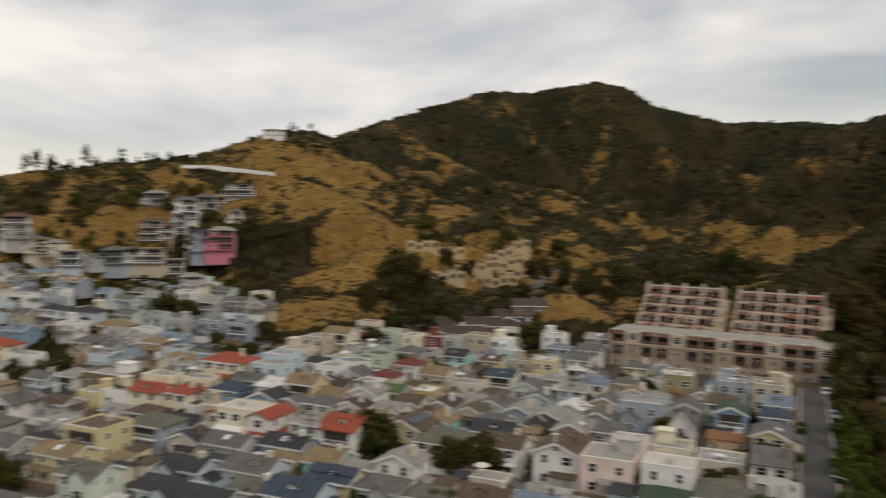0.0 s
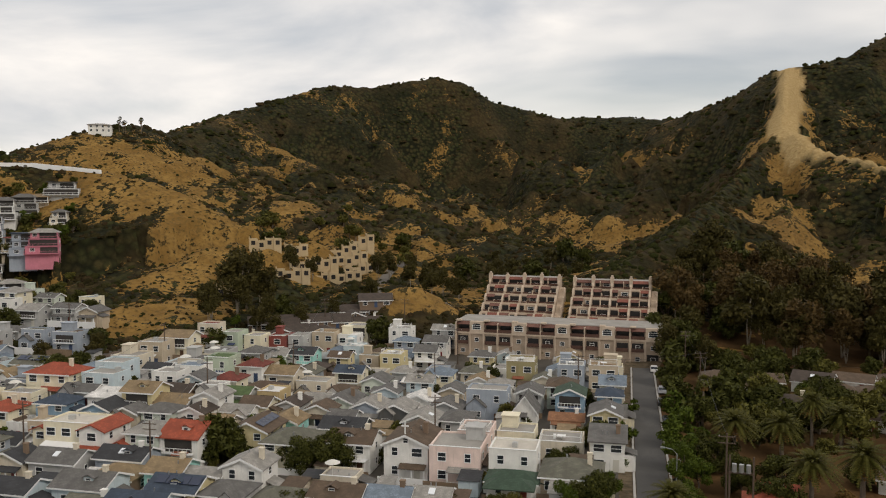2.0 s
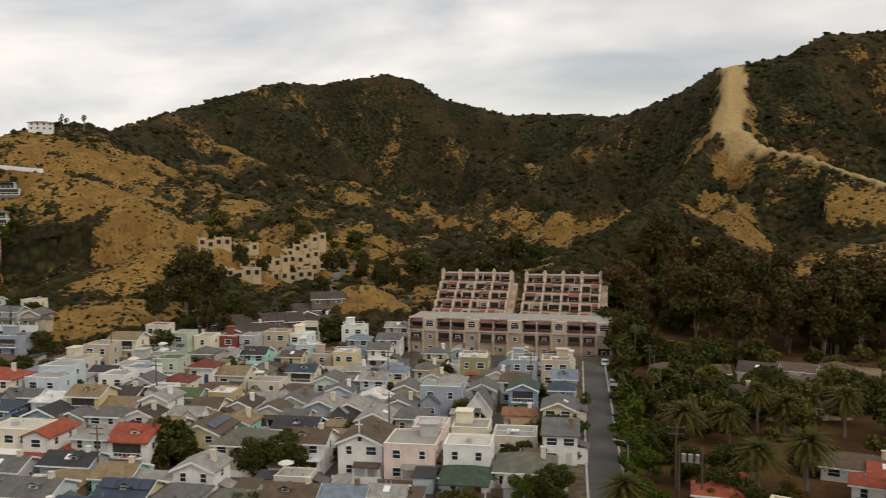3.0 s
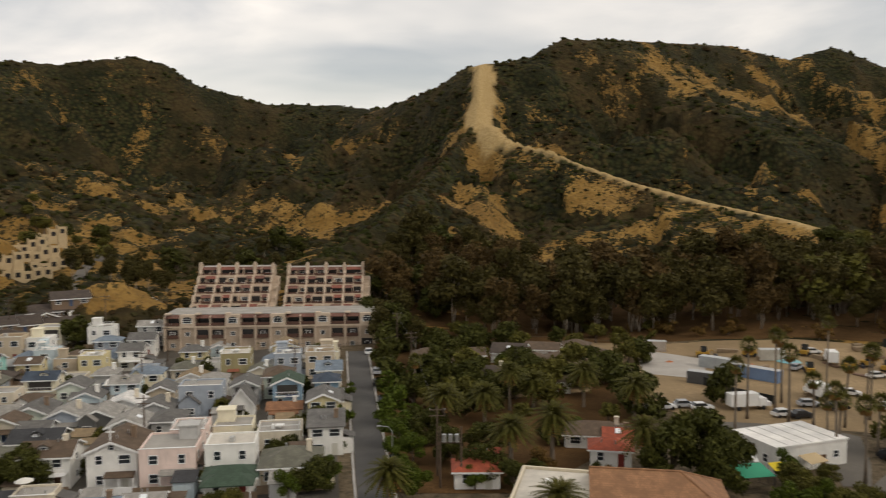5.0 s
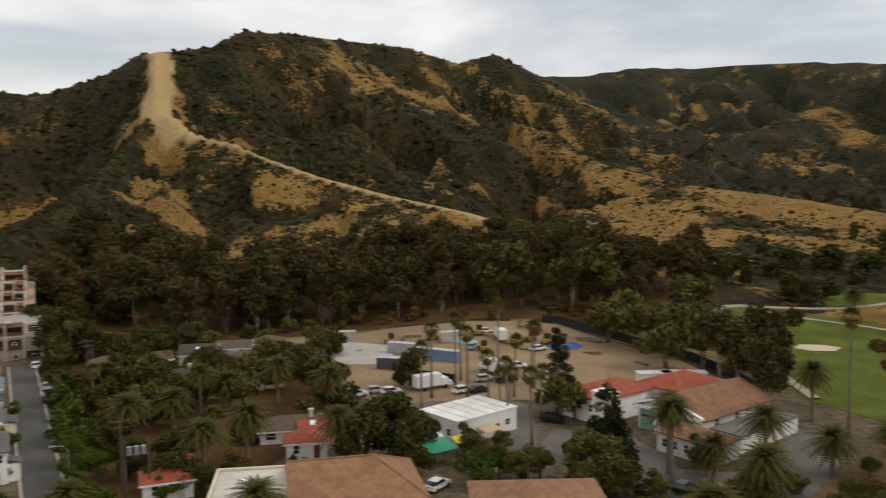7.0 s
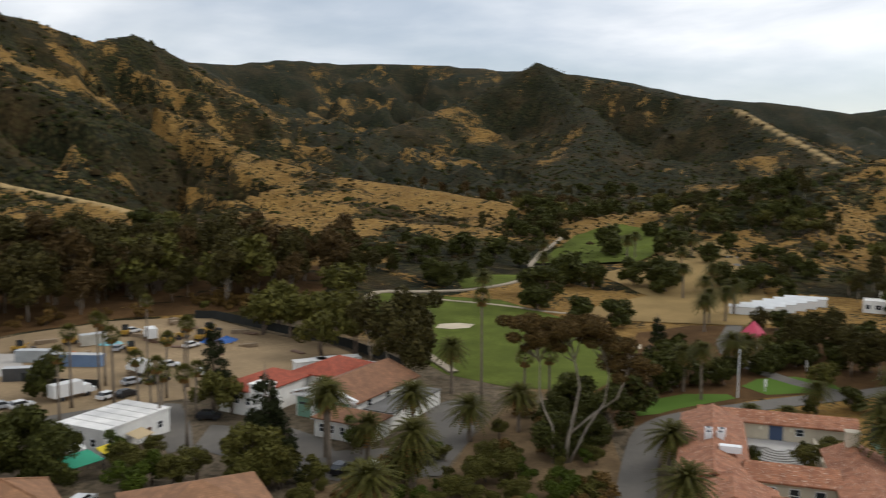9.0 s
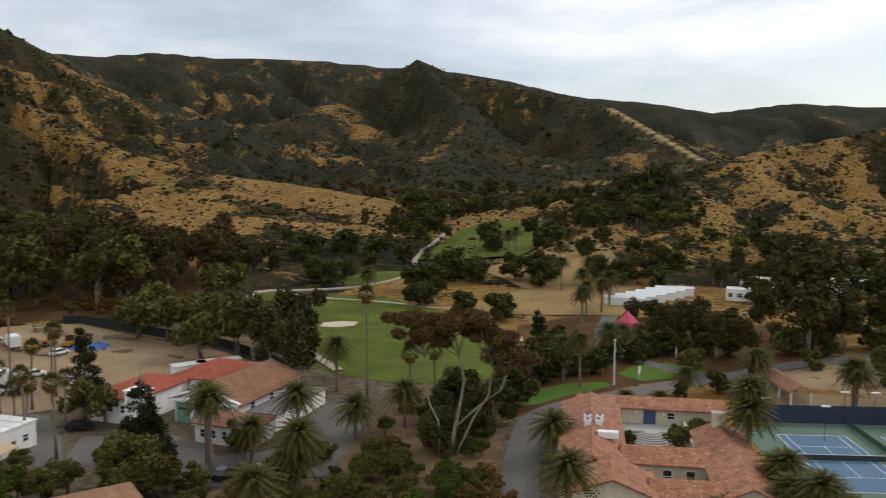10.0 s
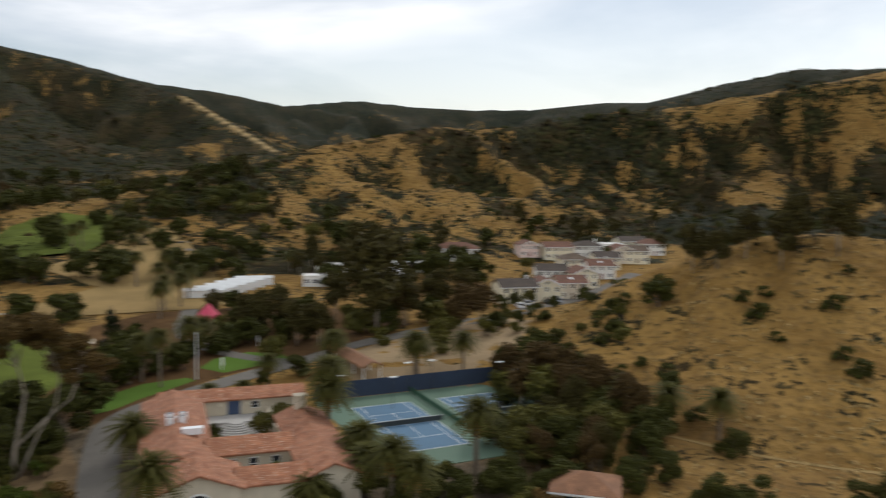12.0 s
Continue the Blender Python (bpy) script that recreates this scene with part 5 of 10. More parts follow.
plant("oak", -42.5, 231.9, 8.7)
plant("gum", -158.8, 192.6, 20.6)
plant("gum", -165.1, 204.5, 20.3)
plant("gum", -160.8, 205.9, 16.9)
plant("gum", -158.0, 180.3, 14.4)
plant("gum", -157.7, 178.7, 11.7)
plant("gum", -146.9, 191.7, 11.7)
plant("gum", -157.0, 190.2, 13.3)
plant("gum", -185.9, 256.9, 11.6)
plant("gum", -179.0, 261.6, 11.2)
plant("gum", -143.1, 243.8, 12.4)
plant("gum", -155.0, 270.3, 12.6)
plant("gum", -154.1, 277.2, 11.7)
plant("gum", -136.2, 260.9, 11.5)
plant("gum", -132.4, 266.6, 11.7)
plant("gum", -125.1, 265.0, 11.3)
plant("gum", -116.2, 259.3, 10.3)
plant("gum", -119.0, 243.4, 11.4)
plant("gum", -114.4, 290.9, 10.0)
plant("gum", -145.2, 184.2, 8.9)
plant("gum", -139.6, 197.7, 8.1)
plant("gum", -139.9, 184.7, 8.3)
plant("gum", -137.8, 212.6, 7.5)
plant("gum", -161.2, 143.0, 6.4)
plant("gum", -163.3, 128.8, 6.9)
plant("gum", -153.5, 151.0, 6.0)
plant("gum", -151.1, 289.8, 9.7)
plant("gum", -143.1, 295.6, 10.1)
plant("oak", -241.6, 172.1, 5.8)
plant("oak", -292.6, 212.8, 5.0)
plant("oak", -298.5, 222.2, 4.2)
plant("oak", -314.3, 221.9, 4.8)
plant("oak", -273.2, 215.1, 4.2)
plant("oak", -238.1, 194.8, 4.7)
plant("oak", -212.7, 178.5, 5.8)
plant("oak", -222.9, 191.4, 5.2)
plant("oak", -308.1, 244.9, 3.9)
plant("oak", -334.5, 240.4, 3.8)
plant("oak", -264.0, 220.4, 3.8)
plant("oak", -195.4, 171.7, 5.2)
plant("oak", -213.8, 150.1, 7.4)
plant("oak", -207.6, 153.8, 6.3)
plant("oak", -222.1, 185.6, 4.0)
plant("oak", -168.6, 150.4, 5.3)
plant("oak", -292.1, 207.8, 5.0)
plant("oak", -303.3, 190.8, 4.7)
plant("oak", -184.8, 100.9, 6.6)
plant("oak", -184.1, 95.8, 6.1)
plant("oak", -192.2, 92.4, 6.2)
plant("oak", -128.2, 59.7, 6.1)
plant("oak", -125.9, 60.5, 5.2)
plant("oak", -151.4, 95.7, 4.9)
plant("oak", -97.3, 109.5, 5.9)
plant("oak", -93.8, 108.5, 5.8)
plant("oak", -77.9, 109.8, 5.9)
plant("oak", -75.8, 113.3, 5.8)

plant("oak", 221.7, 192.4, 12.2)
plant("oak", 197.5, 180.0, 11.5)
plant("oak", 197.9, 188.7, 9.5)
plant("oak", 222.1, 180.9, 9.9)
plant("oak", 232.1, 171.2, 10.4)
plant("oak", 237.6, 165.5, 11.0)
plant("oak", 242.7, 162.4, 9.1)
plant("oak", 273.0, 215.0, 12.5)
plant("oak", 279.9, 190.8, 11.7)
plant("oak", 186.9, 141.3, 6.2)
plant("oak", 183.2, 152.9, 5.9)
plant("oak", 181.9, 216.4, 9.4)
plant("oak", 253.0, 150.0, 9.2)
plant("oak", 260.4, 139.8, 10.2)
plant("oak", 239.5, 234.3, 9.3)
plant("oak", 242.4, 250.7, 9.7)
plant("oak", 232.7, 261.7, 10.9)
plant("oak", 214.9, 262.9, 10.6)
plant("date", 243.3, 223.5, 11.4)
plant("date", 265.2, 195.1, 11.4)
plant("date", 229.3, 149.5, 11.8)
plant("date", 280.0, 179.1, 9.2)
plant("date", 248.4, 150.5, 9.1)
plant("date", 200.8, 122.3, 10.1)
plant("date", 218.4, 125.0, 10.8)
plant("date", 193.5, 205.7, 7.0)


def belt(kinds, count, bearings, distances, heights, group, seed):
    """A loose stand of trees between two bearings and two distances."""
    rng = random.Random(seed)
    for n in range(count):
        a = rng.uniform(*bearings)
        d = rng.uniform(*distances)
        x, y, _ = polar(a, d, 0)
        plant(rng.choice(kinds), x, y, rng.uniform(*heights), group)


belt(["gum", "gum", "rust"], 58, (-9.5, 4), (226, 300), (9, 22), "eucalyptus grove below the hill", 5)
belt(["gum", "rust", "gum"], 62, (3, 17), (236, 292), (9, 23), "eucalyptus grove below the hill", 6)
belt(["gum", "rust", "olive", "gum"], 66, (16, 34), (238, 296), (9, 21), "eucalyptus grove below the hill", 7)
belt(["gum", "rust", "oak", "olive"], 26, (-8, 4), (296, 342), (8, 14), "eucalyptus grove below the hill", 61)
belt(["rust", "gum", "oak"], 22, (3, 20), (290, 318), (8, 13), "eucalyptus grove below the hill", 62)
belt(["oak", "olive", "gum"], 14, (16, 36), (294, 345), (6, 12), "trees at the foot of the meadow", 63)
belt(["olive", "oak", "fresh", "olive"], 105, (-64, -49.5), (275, 400), (3, 6.5), "trees between the hillside houses", 64)
belt(["oak", "gum", "oak", "olive"], 54, (45, 64), (372, 560), (6, 11), "trees at the head of the valley", 67)
belt(["rust", "gum", "rust"], 22, (37, 50), (520, 640), (7, 11), "trees at the foot of the far hill", 68)
belt(["oak", "olive"], 24, (79, 93), (218, 340), (3, 6), "trees between the condominiums", 71)
belt(["oak", "olive", "gum"], 18, (62, 74), (300, 400), (6, 10), "trees along the canyon road", 69)
belt(["dry", "dry", "bush"], 40, (2, 34), (231, 246), (2, 4.5), "dry shrubs along the edge of the grove", 41)
belt(["pine"], 24, (-66, -54.5), (425, 445), (8, 13), "trees along the skyline", 51)
belt(["fan"], 6, (-47.2, -45.4), (612, 630), (8, 11), "palms beside the ridge house", 52)
belt(["gum", "oak"], 16, (-10, -5), (205, 300), (9, 14), "trees beside the terraces", 8)
belt(["oak", "olive"], 20, (-7, 9), (165, 230), (5, 8), "garden trees between the cottages", 9)
belt(["gum", "oak"], 22, (29, 37), (285, 340), (5, 9), "trees at the foot of the meadow", 10)
belt(["oak", "gum"], 26, (43, 51), (380, 520), (6, 10), "trees along the golf course", 12)
belt(["oak", "gum", "olive"], 46, (56.5, 66), (365, 460), (5, 10), "trees at the foot of the canyon slope", 73)
belt(["oak", "gum"], 20, (55, 66), (420, 640), (8, 12), "trees at the head of the valley", 13)
belt(["gum", "oak"], 16, (47, 60), (620, 800), (8, 13), "trees at the head of the valley", 14)
belt(["oak", "gum"], 20, (62, 80), (280, 345), (8, 13), "trees along the canyon road", 15)
belt(["oak", "gum"], 14, (78, 100), (395, 470), (8, 12), "trees behind the condominiums", 16)
belt(["oak", "olive"], 20, (-38, -27), (345, 430), (6, 10), "trees round the terraces in the side valley", 17)
belt(["oak", "gum"], 20, (-25, -15), (320, 400), (7, 11), "trees in the gully", 18)
belt(["bush", "olive", "fresh", "dry", "bush"], 48, (38, 53), (92, 122), (1.6, 3.6), "garden shrubs above the drive", 30)
belt(["bush", "dry", "oak", "bush"], 36, (68, 88), (92, 108), (2, 4), "garden trees below the courts", 31)
belt(["rust", "olive", "rust"], 10, (83, 91), (112, 150), (6, 9), "gum trees beside the courts", 32)
belt(["rust", "olive", "gum", "oak"], 14, (83.5, 90.5), (108, 150), (6, 10.5), "gum trees beside the courts", 65)
belt(["darkbush", "oak", "olive", "bush"], 26, (82, 91), (140, 196), (2, 5), "trees along the canyon road", 66)
belt(["bush", "olive"], 30, (20, 40), (95, 118), (1.5, 4), "garden shrubs round the station", 33)
belt(["bush", "olive", "fresh", "bush", "dry"], 34, (33, 54), (88, 112), (2.0, 4.2), "garden shrubs above the drive", 72)
belt(["bush", "oak", "olive"], 26, (58, 84), (170, 215), (3, 7), "trees along the canyon road", 34)
belt(["bush", "fresh", "dry", "olive", "oak"], 50, (-8.5, 7), (112, 205), (1.8, 4.5), "shrubs beside the street", 35)
belt(["oak", "oak", "olive", "darkbush"], 30, (-7.5, 9), (150, 222), (4, 8), "garden trees between the cottages", 44)
belt(["oak", "olive", "darkbush", "fresh"], 60, (-60, -14), (96, 235), (2.4, 4.6), "shrubs in the town gardens", 70)
belt(["bush", "olive", "oak", "fresh"], 44, (-62, -13), (118, 270), (1.6, 3.6), "shrubs in the town gardens", 37)
belt(["oak"], 12, (-62, -49), (305, 345), (5, 8), "trees at the edge of the town", 19)
belt(["oak", "olive"], 14, (-66, -52), (340, 420), (4, 7), "trees between the hillside houses", 20)
for x, y, h, kind in ((6.4, 13.0, 4.2, "olive"), (-0.6, 13.6, 2.6, "oak"), (7.2, 19.0, 2.4, "oak"), (5.2, -7.2, 3.4, "fresh"), (-0.8, 10.8, 2.0, "bush"), (6.8, 10.4, 1.8, "bush"), (9.6, 13.5, 4.5, "olive"), (10.5, 17.5, 4.2, "olive"), (1.2, -7.4, 1.6, "bush")):
    c, s = math.cos(radians(-58)), math.sin(radians(-58))
    plant(kind, 100 + c * x - s * y, 52 + s * x + c * y, h, "plants round the clubhouse courtyard")
for k in range(16):
    f = k / 15
    plant("darkbush", 113 + 52 * f, 82.2 - 17.5 * f + 4.2 * math.sin(math.pi * f * 0.9), 1.3, "low hedge between the drive and the greens")
def far_woods():
    """The trees on the far slopes, trunks and crowns, as one stretch of woodland."""
    verts, faces, index, mats, base = [], [], [], [], 0
    for root, x, y, wide, tall, turn in FAR_WOODS:
        for piece in root.children:
            me = piece.data
            if me.materials[0] not in mats:
                mats.append(me.materials[0])
            co = np.empty(len(me.vertices) * 3)
            me.vertices.foreach_get("co", co)
            co = co.reshape(-1, 3) * (wide, wide, tall)
            c, s = math.cos(turn), math.sin(turn)
            verts.append(np.stack([x + c * co[:, 0] - s * co[:, 1], y + s * co[:, 0] + c * co[:, 1], ground_at(x, y) + co[:, 2]], -1))
            faces += [tuple(base + v for v in p.vertices) for p in me.polygons]
            index += [mats.index(me.materials[0])] * len(me.polygons)
            base += len(co)
    me = bpy.data.meshes.new("far_woods")
    me.from_pydata(np.concatenate(verts).tolist(), [], faces)
    for m in mats:
        me.materials.append(m)
    me.polygons.foreach_set("material_index", np.array(index, np.int32))
    return me


tagged(new("far_woods", far_woods()), "dark evergreen trees scattered over the far slopes", "woods", kind="stuff")
for root in {item[0] for kind in STOCK.values() for items in kind.values() for item in items}:
    for ob in (*root.children_recursive, root):
        bpy.data.objects.remove(ob)
# ---------------------------------------------------------------- houses
def window_meshes():
    """A sash window of one metre by one metre, standing in the xz plane and facing -y."""
    f = Shape()
    f.box(-0.58, -0.5, -0.07, 0.03, -0.58, 0.58).box(0.5, 0.58, -0.07, 0.03, -0.58, 0.58)
    f.box(-0.5, 0.5, -0.07, 0.03, 0.5, 0.58).box(-0.5, 0.5, -0.1, 0.03, -0.58, -0.5).box(-0.5, 0.5, -0.045, 0.0, -0.03, 0.03)
    p = Shape().box(-0.5, 0.5, -0.025, 0.0, -0.5, 0.5)
    d = Shape().box(-0.5, 0.5, -0.05, 0.0, 0.0, 1.0)
    return f.mesh("window_frame", TRIM), p.mesh("pane", GLASS), d


FRAME_MESH, PANE_MESH, DOOR_SHAPE = window_meshes()
DOOR_MESHES = [DOOR_SHAPE.mesh("door", surface("door_paint_" + n, c, 0.5, 0.1)) for n, c in (("blue", (0.05, 0.08, 0.15)), ("red", (0.2, 0.03, 0.02)), ("wood", (0.12, 0.06, 0.03)), ("pale", (0.6, 0.58, 0.5)))]
VENT_MESH = Shape().tube([(0, 0, -0.1), (0, 0, 0.5)], [0.09, 0.09], 6).mesh("vent_pipe", STEEL)
SKYLIGHT_MESH = Shape().box(-0.45, 0.45, -0.6, 0.6, 0.0, 0.12).mesh("skylight", surface("skylight_plastic", (0.75, 0.78, 0.8), 0.3, 0.05))


NEAR_WINDOWS = 128.0
WINDOW_MESH = FRAME_MESH.copy()
both = bmesh.new()
both.from_mesh(FRAME_MESH)
known = len(both.faces)
both.from_mesh(PANE_MESH)
both.faces.ensure_lookup_table()
for n, f in enumerate(both.faces):
    f.material_index = int(n >= known)
both.to_mesh(WINDOW_MESH)
both.free()
WINDOW_MESH.name = "window"
WINDOW_MESH.materials.append(GLASS)


def window(parent, x, y, z, wide, tall, facing):
    m = pose(x, y, z, 0, 0, facing) @ Matrix.Diagonal((wide, 1.0, tall, 1))
    if parent.location.length > NEAR_WINDOWS:
        return part("window", WINDOW_MESH, TRIM, parent, m=m)
    w = part("window", FRAME_MESH, TRIM, parent, m=m)
    part("pane", PANE_MESH, GLASS, w)
    return w


def pitched(roof, w, l, h, rise, over=0.45, thick=0.2):
    """Roof plates over a body w by l with eaves at h. Returns the roof shape."""
    s = Shape()
    if roof == "front":
        k, x, y = rise / (w / 2), w / 2 + over, l / 2 + over
        s.slab([(-x, -y, h - k * over), (0, -y, h + rise), (0, y, h + rise), (-x, y, h - k * over)], thick)
        s.slab([(0, -y, h + rise), (x, -y, h - k * over), (x, y, h - k * over), (0, y, h + rise)], thick)
    elif roof == "side":
        k, x, y = rise / (l / 2), w / 2 + over, l / 2 + over
        s.slab([(-x, -y, h - k * over), (x, -y, h - k * over), (x, 0, h + rise), (-x, 0, h + rise)], thick)
        s.slab([(-x, 0, h + rise), (x, 0, h + rise), (x, y, h - k * over), (-x, y, h - k * over)], thick)
    elif roof == "shed":
        x, y = w / 2 + over, l / 2 + over
        s.slab([(-x, -y, h), (x, -y, h), (x, y, h + rise), (-x, y, h + rise)], thick)
    else:
        x, y = w / 2 + over, l / 2 + over
        e = h - rise * over / (min(w, l) / 2)
        if l >= w:
            a, b = (0, -(l - w) / 2 - 0.01, h + rise), (0, (l - w) / 2 + 0.01, h + rise)
            faces = [[(-x, -y, e), (x, -y, e), a], [(x, -y, e), (x, y, e), b, a], [(x, y, e), (-x, y, e), b], [(-x, y, e), (-x, -y, e), a, b]]
        else:
            a, b = (-(w - l) / 2 - 0.01, 0, h + rise), ((w - l) / 2 + 0.01, 0, h + rise)
            faces = [[(-x, -y, e), (x, -y, e), b, a], [(x, -y, e), (x, y, e), b], [(x, y, e), (-x, y, e), a, b], [(-x, y, e), (-x, -y, e), a]]
        for f in faces:
            s.face(f)
        c = [(-x, -y), (x, -y), (x, y), (-x, y)]
        for i in range(4):
            p, q = c[i], c[(i + 1) % 4]
            s.face([(*p, e - thick), (*q, e - thick), (*q, e), (*p, e)])
        s.face([(*p, e - thick) for p in c[::-1]])
    return s


def body_walls(w, l, h, roof, rise, skirt=1.2):
    s = Shape().box(-w / 2, w / 2, -l / 2, l / 2, -skirt, h - 0.02)
    if roof == "front":
        for y in (-l / 2, l / 2 - 0.2):
            s.face([(-w / 2, y, h - 0.02), (w / 2, y, h - 0.02), (0, y, h + rise - 0.15)])
            s.face([(w / 2, y + 0.2, h - 0.02), (-w / 2, y + 0.2, h - 0.02), (0, y + 0.2, h + rise - 0.15)])
    elif roof == "side":
        for x in (-w / 2, w / 2 - 0.2):
            s.face([(x, l / 2, h - 0.02), (x, -l / 2, h - 0.02), (x, 0, h + rise - 0.15)])
            s.face([(x + 0.2, -l / 2, h - 0.02), (x + 0.2, l / 2, h - 0.02), (x + 0.2, 0, h + rise - 0.15)])
    elif roof == "shed":
        s.face([(w / 2, -l / 2, h - 0.02), (w / 2, l / 2, h - 0.02), (w / 2, l / 2, h + rise - 0.2)])
        s.face([(-w / 2, l / 2, h - 0.02), (-w / 2, -l / 2, h - 0.02), (-w / 2, l / 2, h + rise - 0.2)])
        s.face([(w / 2, l / 2, h - 0.02), (-w / 2, l / 2, h - 0.02), (-w / 2, l / 2, h + rise - 0.2), (w / 2, l / 2, h + rise - 0.2)])
    return s


COLOUR_WORD = {"paleblue": "pale blue", "greyblue": "grey blue", "palegreen": "pale green", "skyblue": "bright blue", "hotpink": "pink", "bluegrey": "blue grey",
               "darkbrown": "dark brown", "rust": "rusty brown", "lawn": "green", "light": "light grey"}
BUILT = [0]


PATIO_UMBRELLA = Shape().tube([(0, 0, 0), (0, 0, 2.1)], [0.04, 0.04], 5).tube([(0, 0, 1.9), (0, 0, 2.15), (0, 0, 2.4)], [1.25, 0.8, 0.05], 8, cap=False).mesh("patio_umbrella", surface("umbrella_canvas", (0.66, 0.64, 0.58), 0.8, 0.12))
ROOF_UNIT = Shape().box(-0.5, 0.5, -0.4, 0.4, 0, 0.7).tube([(0, 0, 0.7), (0, 0, 0.76)], [0.33, 0.33], 10).mesh("roof_unit", surface("weathered_unit", (0.5, 0.5, 0.48), 0.6, 0.25, metal=0.3))
AWNING_PAINT = [surface("awning_canvas_" + n, c, 0.85, 0.2) for n, c in (("white", (0.62, 0.60, 0.56)), ("green", (0.05, 0.14, 0.09)), ("rust", (0.26, 0.09, 0.05)), ("tan", (0.34, 0.26, 0.17)), ("navy", (0.05, 0.07, 0.12)))]
BOARD_FENCE = surface("board_fence", (0.24, 0.17, 0.11), 0.92, 0.35, 0.5, 5.0)


def additions(root, rng, w, l, h, roof, rise, wall, top, storeys):
    """What a small house gathers over the years: lean-tos, dormers, awnings, rooftop rooms and units, board fences."""
    first, second, third = rng.random(), rng.random(), rng.random()
    skin = wall_of(wall if rng.random() < 0.7 else rng.choice(("white", "grey", "beige", "cream")))
    if first < 0.34:
        wide, deep, tall = rng.uniform(1.4, 2.2), l * rng.uniform(0.35, 0.65), min(h * 0.62, rng.uniform(2.2, 2.8))
        y0 = rng.uniform(-0.5, 0.5) * (l - deep)
        part("lean_to", Shape().box(w / 2 + 0.004, w / 2 + wide, y0 - deep / 2, y0 + deep / 2, -1.0, tall), skin, root)
        part("lean_to_roof", Shape().slab([(w / 2 + 0.01, y0 - deep / 2 - 0.2, tall + 0.75), (w / 2 + 0.01, y0 + deep / 2 + 0.2, tall + 0.75), (w / 2 + wide + 0.3, y0 + deep / 2 + 0.2, tall + 0.05), (w / 2 + wide + 0.3, y0 - deep / 2 - 0.2, tall + 0.05)][::-1], 0.1),
             roof_of(top if roof != "flat" and top not in ("red", "orange") else rng.choice(("grey", "light", "brown"))), root)
    elif first < 0.62 and storeys > 1:
        a = rng.uniform(-0.25, 0.25) * w
        part("awning", Shape().slab([(a - w * 0.2, -l / 2 - 0.95, h / storeys - 0.15), (a + w * 0.2, -l / 2 - 0.95, h / storeys - 0.15), (a + w * 0.2, -l / 2 - 0.03, h / storeys + 0.28), (a - w * 0.2, -l / 2 - 0.03, h / storeys + 0.28)], 0.06), rng.choice(AWNING_PAINT), root, "canvas awning over a window")
    if roof == "flat":
        if second < 0.4:
            a, b = w * rng.uniform(0.3, 0.45), l * rng.uniform(0.3, 0.45)
            cx, cy = rng.choice((-1, 1)) * (w - a) * 0.4, (l - b) * 0.38
            part("roof_room", Shape().box(cx - a / 2, cx + a / 2, cy - b / 2, cy + b / 2, h + 0.095, h + 2.1).box(cx - a / 2 - 0.2, cx + a / 2 + 0.2, cy - b / 2 - 0.2, cy + b / 2 + 0.2, h + 2.1, h + 2.25), skin, root)
        elif second < 0.75:
            part("roof_unit", ROOF_UNIT, None, root, m=pose(rng.uniform(-0.25, 0.25) * w, rng.uniform(-0.2, 0.3) * l, h + 0.092, 0, 0, rng.choice((0, 90))))
        if third < 0.3:
            part("patio_umbrella", PATIO_UMBRELLA, None, root, "pale patio umbrella on the roof", m=pose(-0.22 * w, -0.2 * l, h + 0.092))
    elif roof == "side" and rise > 0.9 and second < 0.45:
        a, up = rng.uniform(-0.2, 0.2) * w, rise * 0.55
        y0 = -l / 2 * 0.62
        s = Shape()
        s.box(a - 0.75, a + 0.75, y0, 0.0, h, h + up + 0.25)
        part("dormer", s, skin, root)
        part("dormer_roof", Shape().slab([(a - 1.0, y0 - 0.25, h + up + 0.2), (a, y0 - 0.25, h + up + 0.72), (a, 0.1, h + up + 0.72), (a - 1.0, 0.1, h + up + 0.2)], 0.1).slab([(a, y0 - 0.25, h + up + 0.72), (a + 1.0, y0 - 0.25, h + up + 0.2), (a + 1.0, 0.1, h + up + 0.2), (a, 0.1, h + up + 0.72)], 0.1), roof_of(top), root)
        window(root, a, y0, h + up * 0.75, 0.8, 0.6, 0)
    if third > 0.55:
        out = rng.uniform(1.6, 2.6)
        part("fence", Shape().box(-w / 2 - 0.4, w / 2 + 0.4, -l / 2 - out - 0.06, -l / 2 - out, -0.6, 1.25), BOARD_FENCE if third < 0.85 else TRIM, root, "board fence round the front yard")


